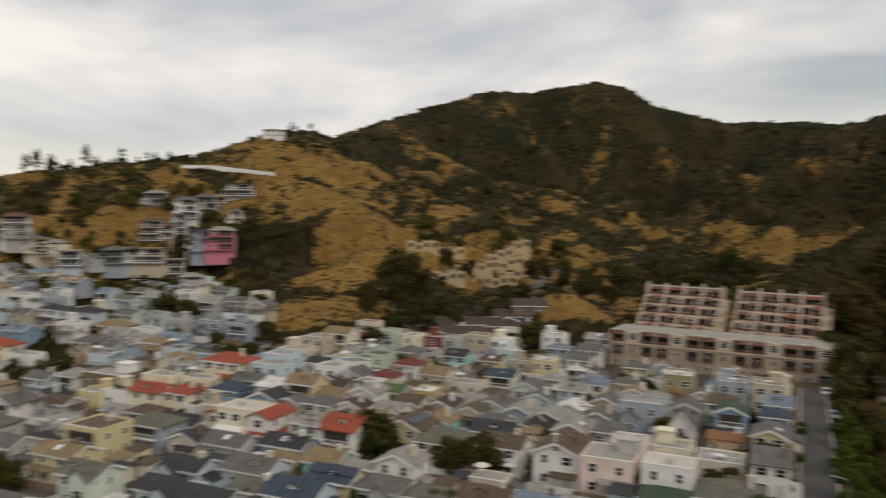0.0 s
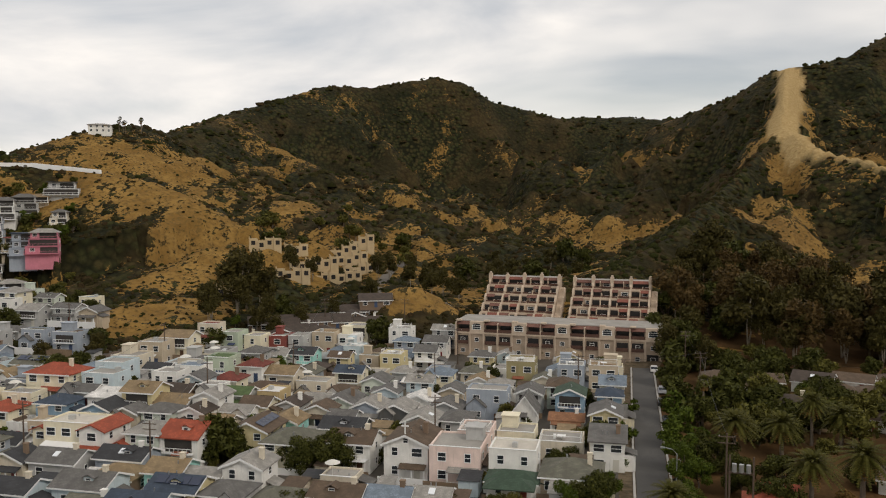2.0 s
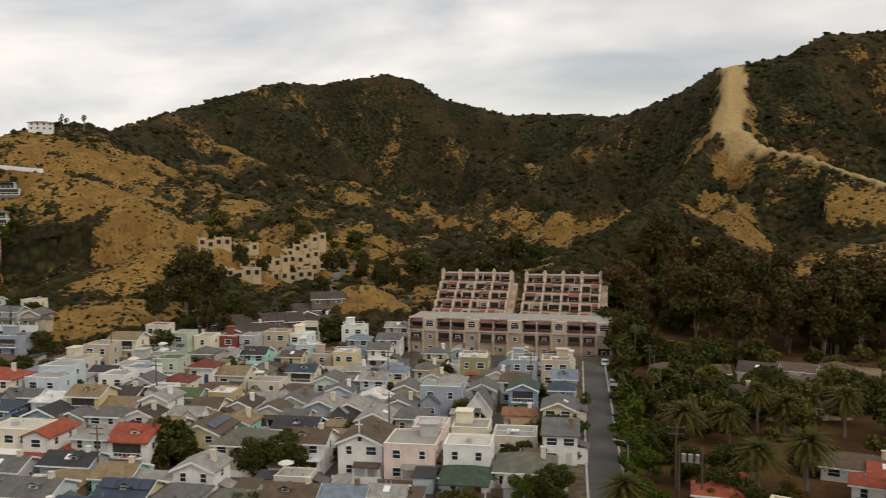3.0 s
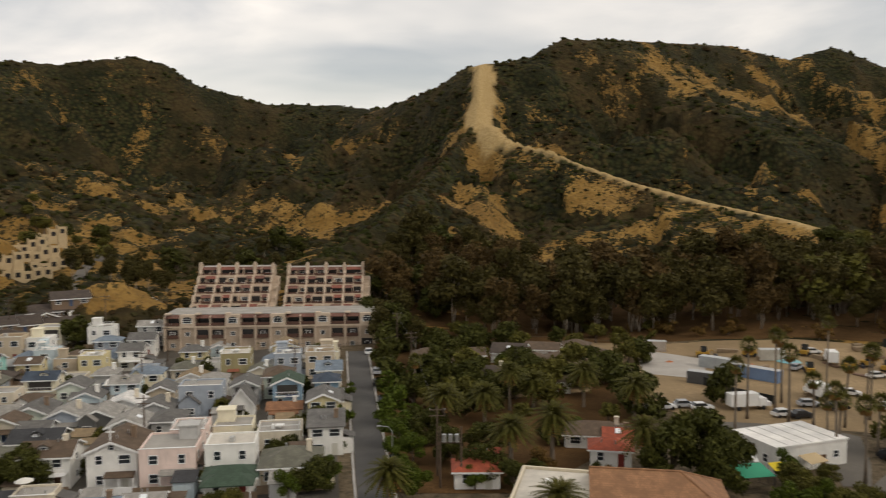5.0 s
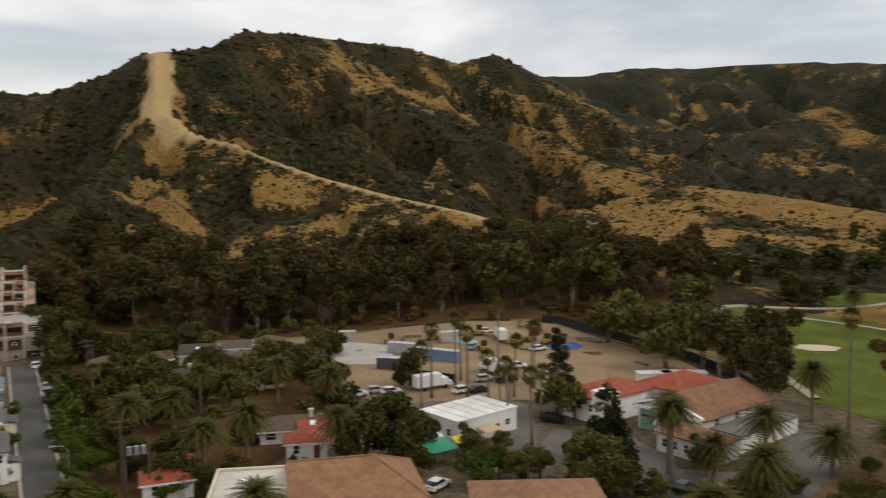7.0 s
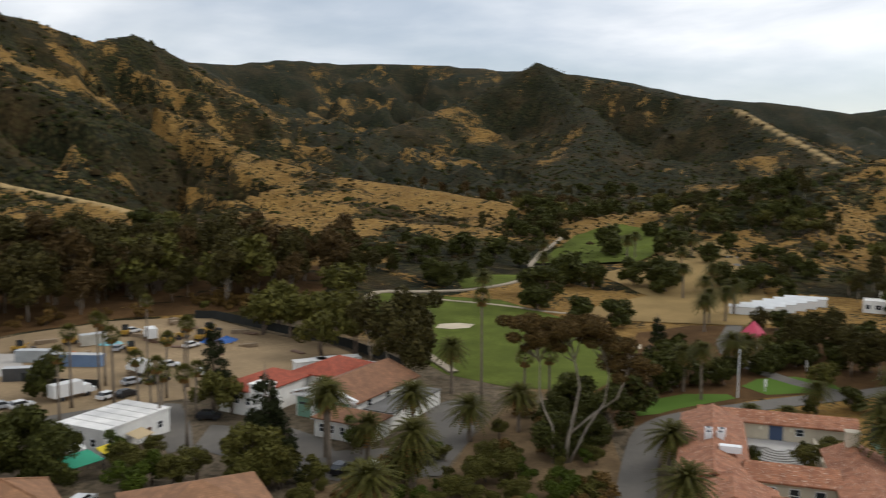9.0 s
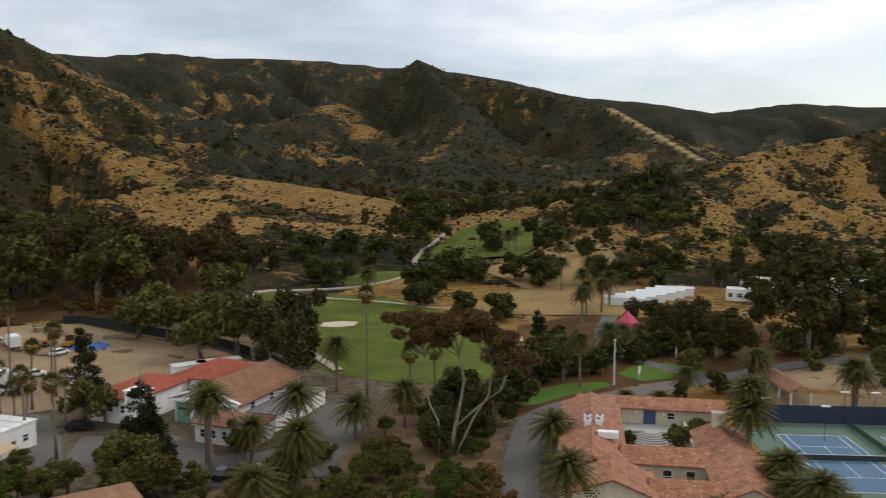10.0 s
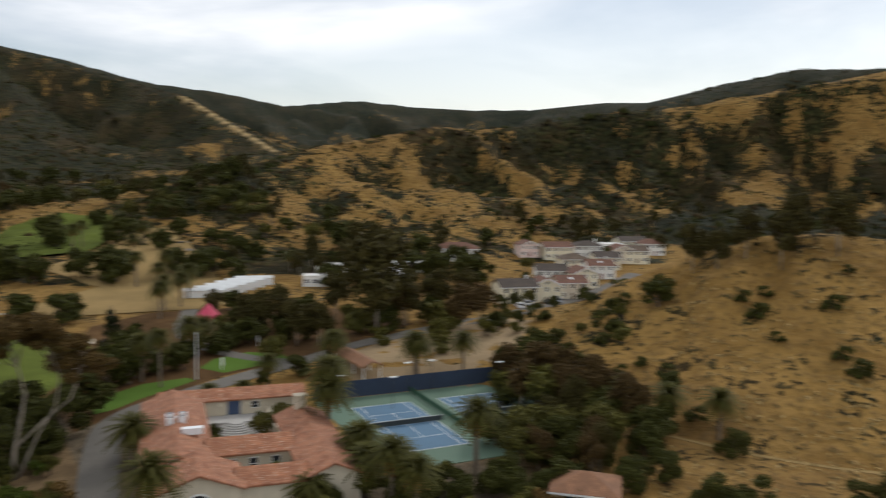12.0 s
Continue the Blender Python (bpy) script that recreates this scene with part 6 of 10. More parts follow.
def house(x, y, w, l, h, roof, wall, top, turn=12.6, extras="", group="houses of the town", z=None, pitch=0.42, skirt=1.2):
    """A town house: w across, l deep, eaves at h. roof: front or side (gable), hip, shed or flat."""
    BUILT[0] += 1
    rng = random.Random(BUILT[0] * 101)
    kinds = {"front": "gabled", "side": "gabled", "hip": "hipped", "shed": "sloping", "flat": "flat"}
    storeys = 1 if h < 4.4 else 2 if h < 7.6 else 3
    words = "%s %s house with %s %s roof" % (COLOUR_WORD.get(wall, wall), {1: "one storey", 2: "two storey", 3: "three storey"}[storeys], COLOUR_WORD.get(top, top), kinds[roof])
    base = ground_at(x, y) if z is None else z
    town = group == "houses of the town"
    style = rng.random() if town and not extras and roof != "shed" and l > 5.0 else 1.0
    porch, bay, loggia = style < 0.3, 0.3 <= style < 0.5, storeys == 2 and 0.5 <= style < 0.75
    if porch or bay:
        l -= 1.3
        x, y = x - 0.65 * math.sin(radians(turn)), y + 0.65 * math.cos(radians(turn))
    root = empty("house", pose(x, y, base, 0, 0, turn), words, "house", group)
    span = w if roof == "front" else l if roof in ("side", "shed") else min(w, l)
    rise = pitch * span / 2 if roof != "flat" else 0
    if roof == "shed":
        rise = 0.18 * l
    if roof == "flat":
        walls = Shape().box(-w / 2, w / 2, -l / 2, l / 2, -skirt, h)
        for x0, x1, y0, y1 in ((-w / 2, w / 2, -l / 2, -l / 2 + 0.22), (-w / 2, w / 2, l / 2 - 0.22, l / 2), (-w / 2, -w / 2 + 0.22, -l / 2 + 0.22, l / 2 - 0.22),
                               (w / 2 - 0.22, w / 2, -l / 2 + 0.22, l / 2 - 0.22)):
            walls.box(x0, x1, y0, y1, h, h + 0.38)
        part("wall", walls, wall_of(wall), root)
        part("roof", Shape().box(-w / 2 + 0.23, w / 2 - 0.23, -l / 2 + 0.23, l / 2 - 0.23, h + 0.01, h + 0.09), surface("roof_felt_" + top, ROOF[top], 0.92, 0.25, 0.3, 3.0), root)
        part("coping", Shape().box(-w / 2 - 0.05, w / 2 + 0.05, -l / 2 - 0.06, -l / 2 + 0.25, h + 0.385, h + 0.46), TRIM, root)
    else:
        part("wall", body_walls(w, l, h, roof, rise, skirt), wall_of(wall), root)
        part("roof", pitched(roof, w, l, h, rise), roof_of(top), root)
        if roof in ("front", "side") and top not in ("red", "orange"):
            k = rise / (span / 2)
            e = 0.47
            board = Shape()
            if roof == "front":
                for s in (-1, 1):
                    a, b = (s * (w / 2 + e), -l / 2 - 0.5, h - k * e), (0, -l / 2 - 0.5, h + rise + 0.02)
                    board.face([(a[0], a[1], a[2] - 0.36), (b[0], b[1], b[2] - 0.36), b, a][::s])
            else:
                for s in (-1, 1):
                    a, b = (w / 2 + 0.5, s * (l / 2 + e), h - k * e), (w / 2 + 0.5, 0, h + rise + 0.02)
                    board.face([(a[0], a[1], a[2] - 0.36), (b[0], b[1], b[2] - 0.26), b, a])
            part("barge_board", board, TRIM, root, "white painted barge board")
    each = h / storeys
    for s in range(storeys):
        zc = s * each + each * 0.55
        tall = min(1.15, each * 0.42)
        n = max(1, int(w / 2.7))
        for i in range(n):
            px = (i + 0.5) * w / n - w / 2
            if s == 0 and i == n // 2:
                part("door", rng.choice(DOOR_MESHES), TRIM, root, m=pose(px, -l / 2 - 0.002, 0) @ Matrix.Diagonal((0.95, 1, 2.05, 1)))
            else:
                if not (loggia and s == 1):
                    window(root, px, -l / 2, zc, rng.choice((0.9, 1.2, 1.6)), tall * 1.08, 0)
        n = max(1, int(l / 3.4)) if math.hypot(x, y) < 205 else 1
        for i in range(n):
            window(root, w / 2, (i + 0.5) * l / n - l / 2, zc, rng.choice((0.65, 0.85)), tall * 0.9, 90)
    if roof == "front" and rise > 1.5 and w > 5:
        window(root, 0, -l / 2, h + rise * 0.32, 0.7, 0.7, 0)
    if porch:
        low, out = min(h, 2.75), rng.choice((w * 0.3, w * 0.46))
        side = rng.choice((-1, 1)) * (w * 0.47 - out)
        part("porch_roof", Shape().slab([(side - out, -l / 2 - 1.45, low - 0.35), (side + out, -l / 2 - 1.45, low - 0.35), (side + out, -l / 2 - 0.01, low + 0.12), (side - out, -l / 2 - 0.01, low + 0.12)], 0.12), roof_of(top) if top != "cream" else TRIM, root)
        rails = Shape()
        for a in (side - out + 0.12, side, side + out - 0.12):
            rails.box(a - 0.08, a + 0.08, -l / 2 - 1.35, -l / 2 - 1.19, -0.4, low - 0.42)
        rails.box(side - out + 0.2, side - 0.08, -l / 2 - 1.3, -l / 2 - 1.24, 0.75, 0.85).box(side - out + 0.2, side - 0.08, -l / 2 - 1.3, -l / 2 - 1.24, 0.2, 0.45)
        rails.box(side - out + 0.04, side + out - 0.04, -l / 2 - 1.35, -l / 2 - 1.19, low - 0.5, low - 0.4)
        rails.box(side + 0.08, side + out - 0.2, -l / 2 - 1.3, -l / 2 - 1.24, 0.75, 0.85)
        part("porch_frame", rails, TRIM, root, "white porch frame and rail")
    if bay:
        wide, low = w * rng.uniform(0.4, 0.55), h * rng.choice((0.6, 1.0)) if storeys == 2 else h * 0.94
        side, up = rng.choice((-1, 1)) * (w - wide) * 0.45, 0.2 * w
        m = pose(side, -l / 2 - 0.62, 0)
        part("front_wing", body_walls(wide, 1.26, low, "front", up), wall_of(wall), root, m=m)
        part("wing_roof", pitched("front", wide, 1.3, low, up, 0.3, 0.16), roof_of(top if roof != "flat" else rng.choice(("grey", "brown", "light"))), root, m=m)
        window(root, side, -l / 2 - 1.25, low * 0.55, wide * 0.5, 1.05, 0)
    if loggia:
        # No recess is cut: a flat dark sheet on the wall paints its shade.
        part("recess", Shape().box(-w * 0.36, w * 0.36, -l / 2 - 0.03, -l / 2 - 0.005, each + 0.15, h - 0.45), surface("painted_shade", (0.05, 0.045, 0.04), 0.9, 0.3), root, "shaded balcony recess")
        rail = Shape().box(-w * 0.4, w * 0.4, -l / 2 - 0.75, -l / 2 - 0.01, each - 0.12, each + 0.05).box(-w * 0.4, w * 0.4, -l / 2 - 0.75, -l / 2 - 0.69, each + 0.85, each + 0.95)
        for i in range(8):
            a = -w * 0.4 + w * 0.8 * i / 7
            rail.box(a - 0.035, a + 0.035, -l / 2 - 0.74, -l / 2 - 0.7, each + 0.05, each + 0.85)
        part("balcony", rail, TRIM, root, "white balcony with slim rail")
    if roof == "hip" or (roof == "side" and top not in ("red", "orange")):
        k = rise / (span / 2)
        z0, e = h - 0.45 * k - 0.16, 0.47
        part("fascia", Shape().box(-w / 2 - e, w / 2 + e, -l / 2 - e - 0.03, -l / 2 - e, z0 - 0.12, z0 + 0.12), TRIM, root, "white eaves board")
    if town:
        additions(root, rng, w, l, h, roof, rise, wall, top, storeys)
    for i in range(rng.randint(0, 2) if rng.random() < 0.5 and math.hypot(x, y) < 170 else 0):
        a, b = rng.uniform(-0.3, 0.3) * w, rng.uniform(-0.35, 0.35) * l
        zz = h if roof == "flat" else h + rise * (1 - abs(a) / (w / 2)) if roof == "front" else h + rise * (1 - abs(b) / (l / 2)) if roof == "side" else h + rise * 0.5
        if roof == "hip":
            zz = h + rise * min(1.0, min((w / 2 - abs(a)) / (min(w, l) / 2), (l / 2 - abs(b)) / (min(w, l) / 2)))
        part("vent_pipe", VENT_MESH, STEEL, root, m=pose(a, b, zz))
    if "c" in extras or (roof != "flat" and rng.random() < 0.25):
        a = 0.3 * w
        part("chimney", Shape().box(a - 0.35, a + 0.35, -0.3, 0.3, h - 0.3, h + rise + 0.7).box(a - 0.42, a + 0.42, -0.37, 0.37, h + rise + 0.7, h + rise + 0.85), wall_of(rng.choice(("white", "beige", "brown"))), root)
    if "s" in extras:
        cell = surface("solar_cells", (0.03, 0.04, 0.07), 0.2, 0.15)
        k = rise / (span / 2)
        lean = math.degrees(math.atan(k))
        for i in range(4):
            m = pose(w * 0.25, -l * 0.3 + i * 1.75, h + rise * 0.5 + 0.16, 0, lean, 0) if roof == "front" else pose(-w * 0.3 + i * 1.75, -l * 0.22, h + rise * 0.56 + 0.16, lean, 0, 0)
            part("solar_panel", Shape().box(-0.82, 0.82, -0.82, 0.82, 0, 0.05), cell, root, "dark blue solar panel", m=m)
    if "k" in extras or rng.random() < 0.12:
        if roof == "front":
            m = pose(w * 0.25, rng.uniform(-0.2, 0.2) * l, h + rise * 0.5 + 0.03, 0, math.degrees(math.atan(rise / (span / 2))), 0)
        elif roof == "flat":
            m = pose(w * 0.15, 0, h + 0.09)
        else:
            m = pose(0, -l * 0.25, h + rise * 0.5 + 0.03, math.degrees(math.atan(rise / (l / 2 if roof == "side" else max(span / 2, 0.1)))), 0, 0) if roof == "side" else None
        if m is not None:
            part("skylight", SKYLIGHT_MESH, TRIM, root, m=m)
    if "p" in extras:
        depth = 2.2
        porch = part("porch", pitched("hip", w * 0.95, depth + 1.4, min(h, 2.9), 0.9, 0.3, 0.18), roof_of(top), root, m=pose(0, -l / 2 - depth / 2, 0))
        for sx in (-0.43, -0.14, 0.14, 0.43):
            part("post", Shape().box(-0.09, 0.09, -0.09, 0.09, 0, 2.6), TRIM, root, m=pose(sx * w, -l / 2 - depth, 0))
        part("deck", Shape().box(-w * 0.47, w * 0.47, -l / 2 - depth - 0.1, -l / 2, 0.0, 0.35), CONCRETE, root)
    if "b" in extras:
        deck = Shape().box(-w * 0.45, w * 0.45, -l / 2 - 1.5, -l / 2, each - 0.15, each)
        part("balcony", deck, TRIM, root)
        rail = Shape().box(-w * 0.45, w * 0.45, -l / 2 - 1.5, -l / 2 - 1.45, each + 0.92, each + 1.0)
        for i in range(9):
            a = -w * 0.45 + w * 0.9 * i / 8
            rail.box(a - 0.03, a + 0.03, -l / 2 - 1.5, -l / 2 - 1.45, each, each + 0.92)
        part("railing", rail, TRIM, root)
        for sx in (-0.43, 0.43):
            part("post", Shape().box(-0.08, 0.08, -0.08, 0.08, 0, each - 0.15), TRIM, root, m=pose(sx * w, -l / 2 - 1.35, 0))
    if "d" in extras:
        rail = Shape()
        for y0 in (-l / 2 + 0.3, 0.0):
            rail.box(-w / 2 + 0.3, w / 2 - 0.3, y0, y0 + 0.06, h + 1.2, h + 1.28)
        for sx in (-w / 2 + 0.3, w / 2 - 0.36):
            rail.box(sx, sx + 0.06, -l / 2 + 0.3, 0.06, h + 1.28, h + 1.34)
            for i in range(5):
                yy = -l / 2 + 0.3 + (l / 2 - 0.3) * i / 4
                rail.box(sx, sx + 0.06, yy, yy + 0.06, h + 0.09, h + 1.28)
        part("roof_railing", rail, TRIM, root)
        part("patio_set", Shape().box(-0.7, 0.7, -1.6, -0.2, h + 0.65, h + 0.72).box(-0.08, 0.08, -0.98, -0.82, h + 0.09, h + 0.65).box(-1.3, -0.85, -1.2, -0.6, h + 0.09, h + 0.85), TRIM, root)
    return root


def yard_shed(x, y, w, l, h, wall, top):
    """A low lean-to or shed in a back yard."""
    root = empty("yard_shed", pose(x, y, ground_at(x, y), 0, 0, 12.6), "low %s shed with %s roof in a yard" % (COLOUR_WORD.get(wall, wall), COLOUR_WORD.get(top, top)), "shed", "sheds in the yards")
    part("wall", Shape().box(-w / 2, w / 2, -l / 2, l / 2, -1.0, h), wall_of(wall), root)
    e = 0.25
    part("roof", Shape().slab([(-w / 2 - e, -l / 2 - e, h + 0.1), (w / 2 + e, -l / 2 - e, h + 0.1), (w / 2 + e, l / 2 + e, h + 0.12 * l + 0.2), (-w / 2 - e, l / 2 + e, h + 0.12 * l + 0.2)], 0.1), roof_of(top), root)
# the town, street by street
house(-33.5, 115.9, 8.6, 7.9, 3.4, "hip", "tan", "olive", extras="c")
house(-42.8, 116.6, 7.2, 6.2, 5.6, "flat", "white", "cream")
house(-41.0, 110.9, 7.2, 4.4, 3.0, "hip", "white", "green", extras="p")
house(-51.9, 115.9, 8.1, 9.7, 5.6, "flat", "pink", "light")
house(-52.6, 124.9, 5.4, 7.0, 5.6, "flat", "pink", "light", extras="d")
house(-47.4, 130.5, 6.3, 6.2, 4.2, "flat", "cream", "light")
house(-39.5, 130.2, 7.2, 7.0, 3.4, "flat", "beige", "light", extras="d")
house(-60.5, 149.2, 8.0, 7.0, 6.3, "flat", "greyblue", "light")
house(-52.2, 148.3, 4.3, 7.0, 3.4, "front", "white", "grey", pitch=1.3)
house(-45.7, 156.5, 5.6, 6.2, 5.2, "front", "blue", "green")
house(-42.8, 144.2, 5.9, 5.3, 3.1, "side", "white", "orange")
house(-35.7, 144.9, 5.4, 7.0, 5.1, "front", "yellow", "grey")
house(-31.4, 129.0, 5.4, 6.2, 4.9, "shed", "white", "grey")
house(-38.9, 160.9, 4.8, 5.5, 4.5, "hip", "blue", "navy")
house(-45.2, 181.1, 6.4, 6.2, 5.8, "flat", "sand", "tan", extras="d")
house(-52.2, 179.5, 6.0, 6.2, 5.8, "flat", "greyblue", "light", extras="d")
house(-63.4, 177.3, 6.4, 7.0, 6.7, "flat", "olive", "cream", extras="d")
house(-78.8, 190.4, 6.0, 6.2, 5.2, "hip", "yellow", "grey")
house(-74.3, 195.2, 4.0, 5.5, 4.7, "front", "paleblue", "light")
house(-76.4, 179.4, 5.6, 5.5, 3.6, "hip", "beige", "olive")
house(-70.6, 169.6, 5.6, 5.5, 3.6, "front", "white", "tan")
house(-62.8, 161.7, 5.2, 5.5, 4.9, "hip", "white", "light")
house(-54.5, 157.4, 5.2, 6.2, 4.7, "front", "grey", "grey")
house(-56.3, 171.7, 4.4, 5.5, 4.0, "front", "beige", "olive")
corner_house = house(-60.3, 115.9, 7.2, 10.6, 6.0, "front", "white", "brown")
house(-70.6, 115.2, 7.2, 6.6, 5.3, "side", "white", "brown", extras="b")
house(-78.4, 124.7, 7.7, 6.2, 4.3, "side", "dark", "dark", extras="k")
house(-81.3, 112.6, 8.6, 9.2, 4.7, "hip", "cream", "olive")
house(-78.1, 96.7, 6.3, 7.0, 5.5, "front", "white", "light")
house(-62.1, 96.6, 7.2, 7.0, 3.2, "side", "brown", "brown")
house(-66.0, 103.7, 5.4, 4.4, 3.0, "flat", "beige", "light")
house(-69.2, 92.9, 7.2, 6.2, 3.0, "hip", "grey", "olive")
house(-67.8, 135.0, 6.3, 7.0, 3.9, "front", "grey", "light", extras="k")
house(-67.2, 144.1, 6.3, 7.0, 3.9, "front", "grey", "grey")
house(-90.2, 122.5, 6.3, 7.0, 3.6, "front", "teal", "tan")
house(-90.3, 114.5, 7.1, 7.9, 4.9, "front", "yellow", "brown", extras="s")
house(-88.9, 140.6, 5.9, 8.8, 4.3, "front", "palegreen", "grey")
house(-82.0, 139.5, 5.9, 7.9, 4.1, "front", "greyblue", "light")
house(-75.5, 139.2, 5.9, 7.9, 4.1, "front", "dark", "light")
house(-75.0, 147.6, 6.3, 7.0, 3.9, "front", "white", "white")
house(-84.7, 151.5, 5.2, 6.2, 4.1, "front", "paleblue", "grey")
house(-92.6, 160.8, 5.6, 6.2, 4.0, "front", "palegreen", "grey")
house(-80.1, 158.2, 5.6, 6.2, 5.4, "side", "paleblue", "light")
house(-100.4, 162.3, 6.4, 5.5, 5.2, "side", "cream", "navy")
house(-119.9, 171.9, 6.0, 6.2, 5.2, "side", "teal", "dark", extras="b")
house(-110.8, 174.0, 5.2, 6.2, 5.6, "side", "yellow", "brown")
house(-112.3, 183.6, 4.8, 5.5, 5.4, "flat", "paleblue", "white", extras="d")
house(-99.3, 181.0, 5.6, 6.2, 5.9, "flat", "yellow", "cream", extras="d")
house(-95.6, 192.8, 5.6, 6.2, 5.2, "side", "white", "grey", extras="b")
house(-108.1, 188.9, 4.8, 5.5, 4.1, "hip", "brown", "brown")
house(-124.1, 187.9, 6.3, 6.2, 5.9, "flat", "tan", "tan")
house(-118.4, 191.0, 5.5, 5.5, 5.4, "flat", "white", "white")
house(-122.6, 203.2, 6.4, 6.2, 5.6, "flat", "cream", "light")
house(-117.4, 183.6, 4.0, 4.7, 3.6, "hip", "skyblue", "bluegrey")
house(-136.7, 173.7, 4.7, 6.2, 5.4, "flat", "cream", "light")
house(-133.0, 179.5, 4.7, 6.2, 5.4, "flat", "maroon", "light")
house(-128.4, 181.5, 4.4, 6.2, 5.4, "flat", "grey", "light")
house(-141.1, 170.0, 4.7, 6.2, 5.4, "flat", "green", "light")
house(-145.7, 165.9, 5.5, 6.2, 5.4, "flat", "beige", "maroon")
house(-108.9, 203.4, 6.4, 5.5, 4.9, "flat", "white", "light", extras="d")
house(-99.0, 211.6, 7.2, 6.2, 5.2, "side", "grey", "light")
house(-98.4, 204.6, 6.4, 6.2, 4.9, "side", "white", "grey")
house(-125.8, 168.0, 6.4, 6.2, 4.0, "side", "palegreen", "light")
house(-125.0, 158.1, 5.6, 5.5, 3.8, "hip", "grey", "grey")
house(-115.9, 146.4, 5.6, 5.5, 3.8, "hip", "white", "maroon")
house(-104.9, 135.3, 7.2, 6.2, 3.4, "hip", "beige", "brown")
house(-110.0, 149.5, 6.4, 6.2, 3.8, "side", "beige", "tan")
house(-113.2, 166.8, 5.6, 5.5, 3.6, "hip", "brown", "darkbrown")
house(-103.5, 125.4, 5.4, 6.1, 4.0, "side", "grey", "lawn")
house(-97.6, 124.3, 5.3, 5.5, 3.6, "side", "cream", "brown")
house(-98.2, 129.8, 4.6, 5.7, 4.9, "flat", "ochre", "white")
house(-102.7, 150.5, 7.2, 7.0, 4.5, "flat", "beige", "light")
house(-95.7, 150.9, 5.6, 5.5, 3.6, "hip", "white", "brown")
house(-93.1, 129.1, 4.6, 6.2, 3.8, "front", "grey", "darkbrown")
house(-88.4, 131.4, 5.3, 6.2, 3.8, "front", "beige", "brown")
house(-61.9, 137.9, 5.4, 6.2, 3.8, "hip", "grey", "grey")
house(-72.0, 157.7, 4.8, 5.5, 4.0, "front", "tan", "grey")
house(-91.6, 172.3, 4.8, 5.5, 4.1, "hip", "grey", "light")
house(-82.9, 130.7, 5.1, 6.2, 3.9, "side", "grey", "grey")
house(-49.7, 102.1, 5.0, 4.4, 2.6, "side", "grey", "light")
house(-55.4, 99.6, 6.3, 5.3, 2.8, "side", "paleblue", "bluegrey")
house(-139.4, 113.5, 9.7, 8.3, 5.6, "hip", "cream", "red")
house(-130.6, 118.0, 7.2, 5.9, 4.9, "flat", "paleblue", "light", extras="b")
house(-157.4, 122.7, 7.2, 6.2, 4.1, "side", "palegreen", "olive", extras="s")
house(-133.5, 123.6, 6.4, 6.0, 5.8, "flat", "paleblue", "light", extras="b")
house(-143.2, 136.9, 6.4, 7.0, 5.6, "flat", "beige", "light")
house(-146.5, 147.1, 6.4, 7.0, 5.6, "flat", "sand", "light")
house(-145.3, 154.8, 7.2, 6.2, 5.4, "side", "cream", "tan")
house(-129.1, 143.0, 7.2, 6.2, 5.0, "flat", "beige", "grey")
house(-121.2, 141.8, 5.6, 6.2, 5.6, "flat", "green", "lawn", extras="b")
house(-133.7, 135.3, 5.6, 5.5, 4.1, "side", "grey", "dark")
house(-120.8, 125.5, 5.5, 5.4, 4.9, "flat", "white", "light")
house(-115.2, 127.0, 5.5, 5.5, 4.5, "front", "paleblue", "grey", extras="b")
house(-116.0, 114.0, 6.2, 6.2, 5.4, "side", "yellow", "tan")
house(-114.8, 120.9, 7.2, 5.4, 3.4, "side", "brown", "darkbrown")
house(-109.8, 115.7, 6.2, 6.2, 3.6, "side", "grey", "tan")
house(-104.0, 118.8, 5.2, 6.1, 5.2, "front", "white", "light", extras="b")
house(-108.9, 124.3, 4.8, 5.5, 4.3, "flat", "white", "light")
house(-112.6, 133.8, 5.6, 5.5, 4.1, "hip", "cream", "maroon")
house(-122.6, 111.8, 7.1, 4.7, 3.4, "shed", "white", "white")
house(-130.3, 111.6, 6.8, 5.7, 3.6, "side", "grey", "grey")
house(-139.7, 105.9, 6.4, 5.9, 4.5, "flat", "cream", "light")
house(-147.0, 107.3, 6.4, 4.4, 4.0, "side", "grey", "grey")
house(-153.0, 112.8, 4.8, 5.5, 4.1, "front", "white", "tan")
house(-129.4, 106.0, 6.4, 5.5, 4.5, "hip", "blue", "navy", extras="k")
house(-118.6, 106.0, 6.0, 7.0, 4.5, "front", "blue", "dark")
house(-136.5, 100.2, 5.6, 6.1, 5.4, "hip", "cream", "red", extras="c")
house(-116.6, 98.5, 8.8, 7.9, 5.8, "flat", "cream", "cream")
house(-125.2, 98.3, 3.2, 5.3, 5.3, "flat", "tan", "cream")
house(-110.8, 99.0, 4.7, 8.8, 5.6, "front", "white", "red")
house(-122.6, 98.3, 3.2, 5.3, 4.9, "front", "cream", "red")
house(-103.7, 102.6, 6.3, 7.7, 5.5, "hip", "palegreen", "light")
house(-107.2, 100.6, 3.2, 4.4, 3.0, "front", "white", "red")
house(-97.5, 105.7, 6.9, 8.4, 5.5, "side", "white", "red")
house(-107.8, 109.4, 5.9, 6.2, 4.7, "hip", "palegreen", "grey")
house(-113.2, 107.1, 5.0, 5.5, 4.1, "front", "beige", "grey")
house(-102.7, 112.5, 5.1, 6.1, 4.5, "front", "white", "darkbrown")
house(-97.4, 113.0, 5.2, 5.7, 3.8, "side", "beige", "tan")
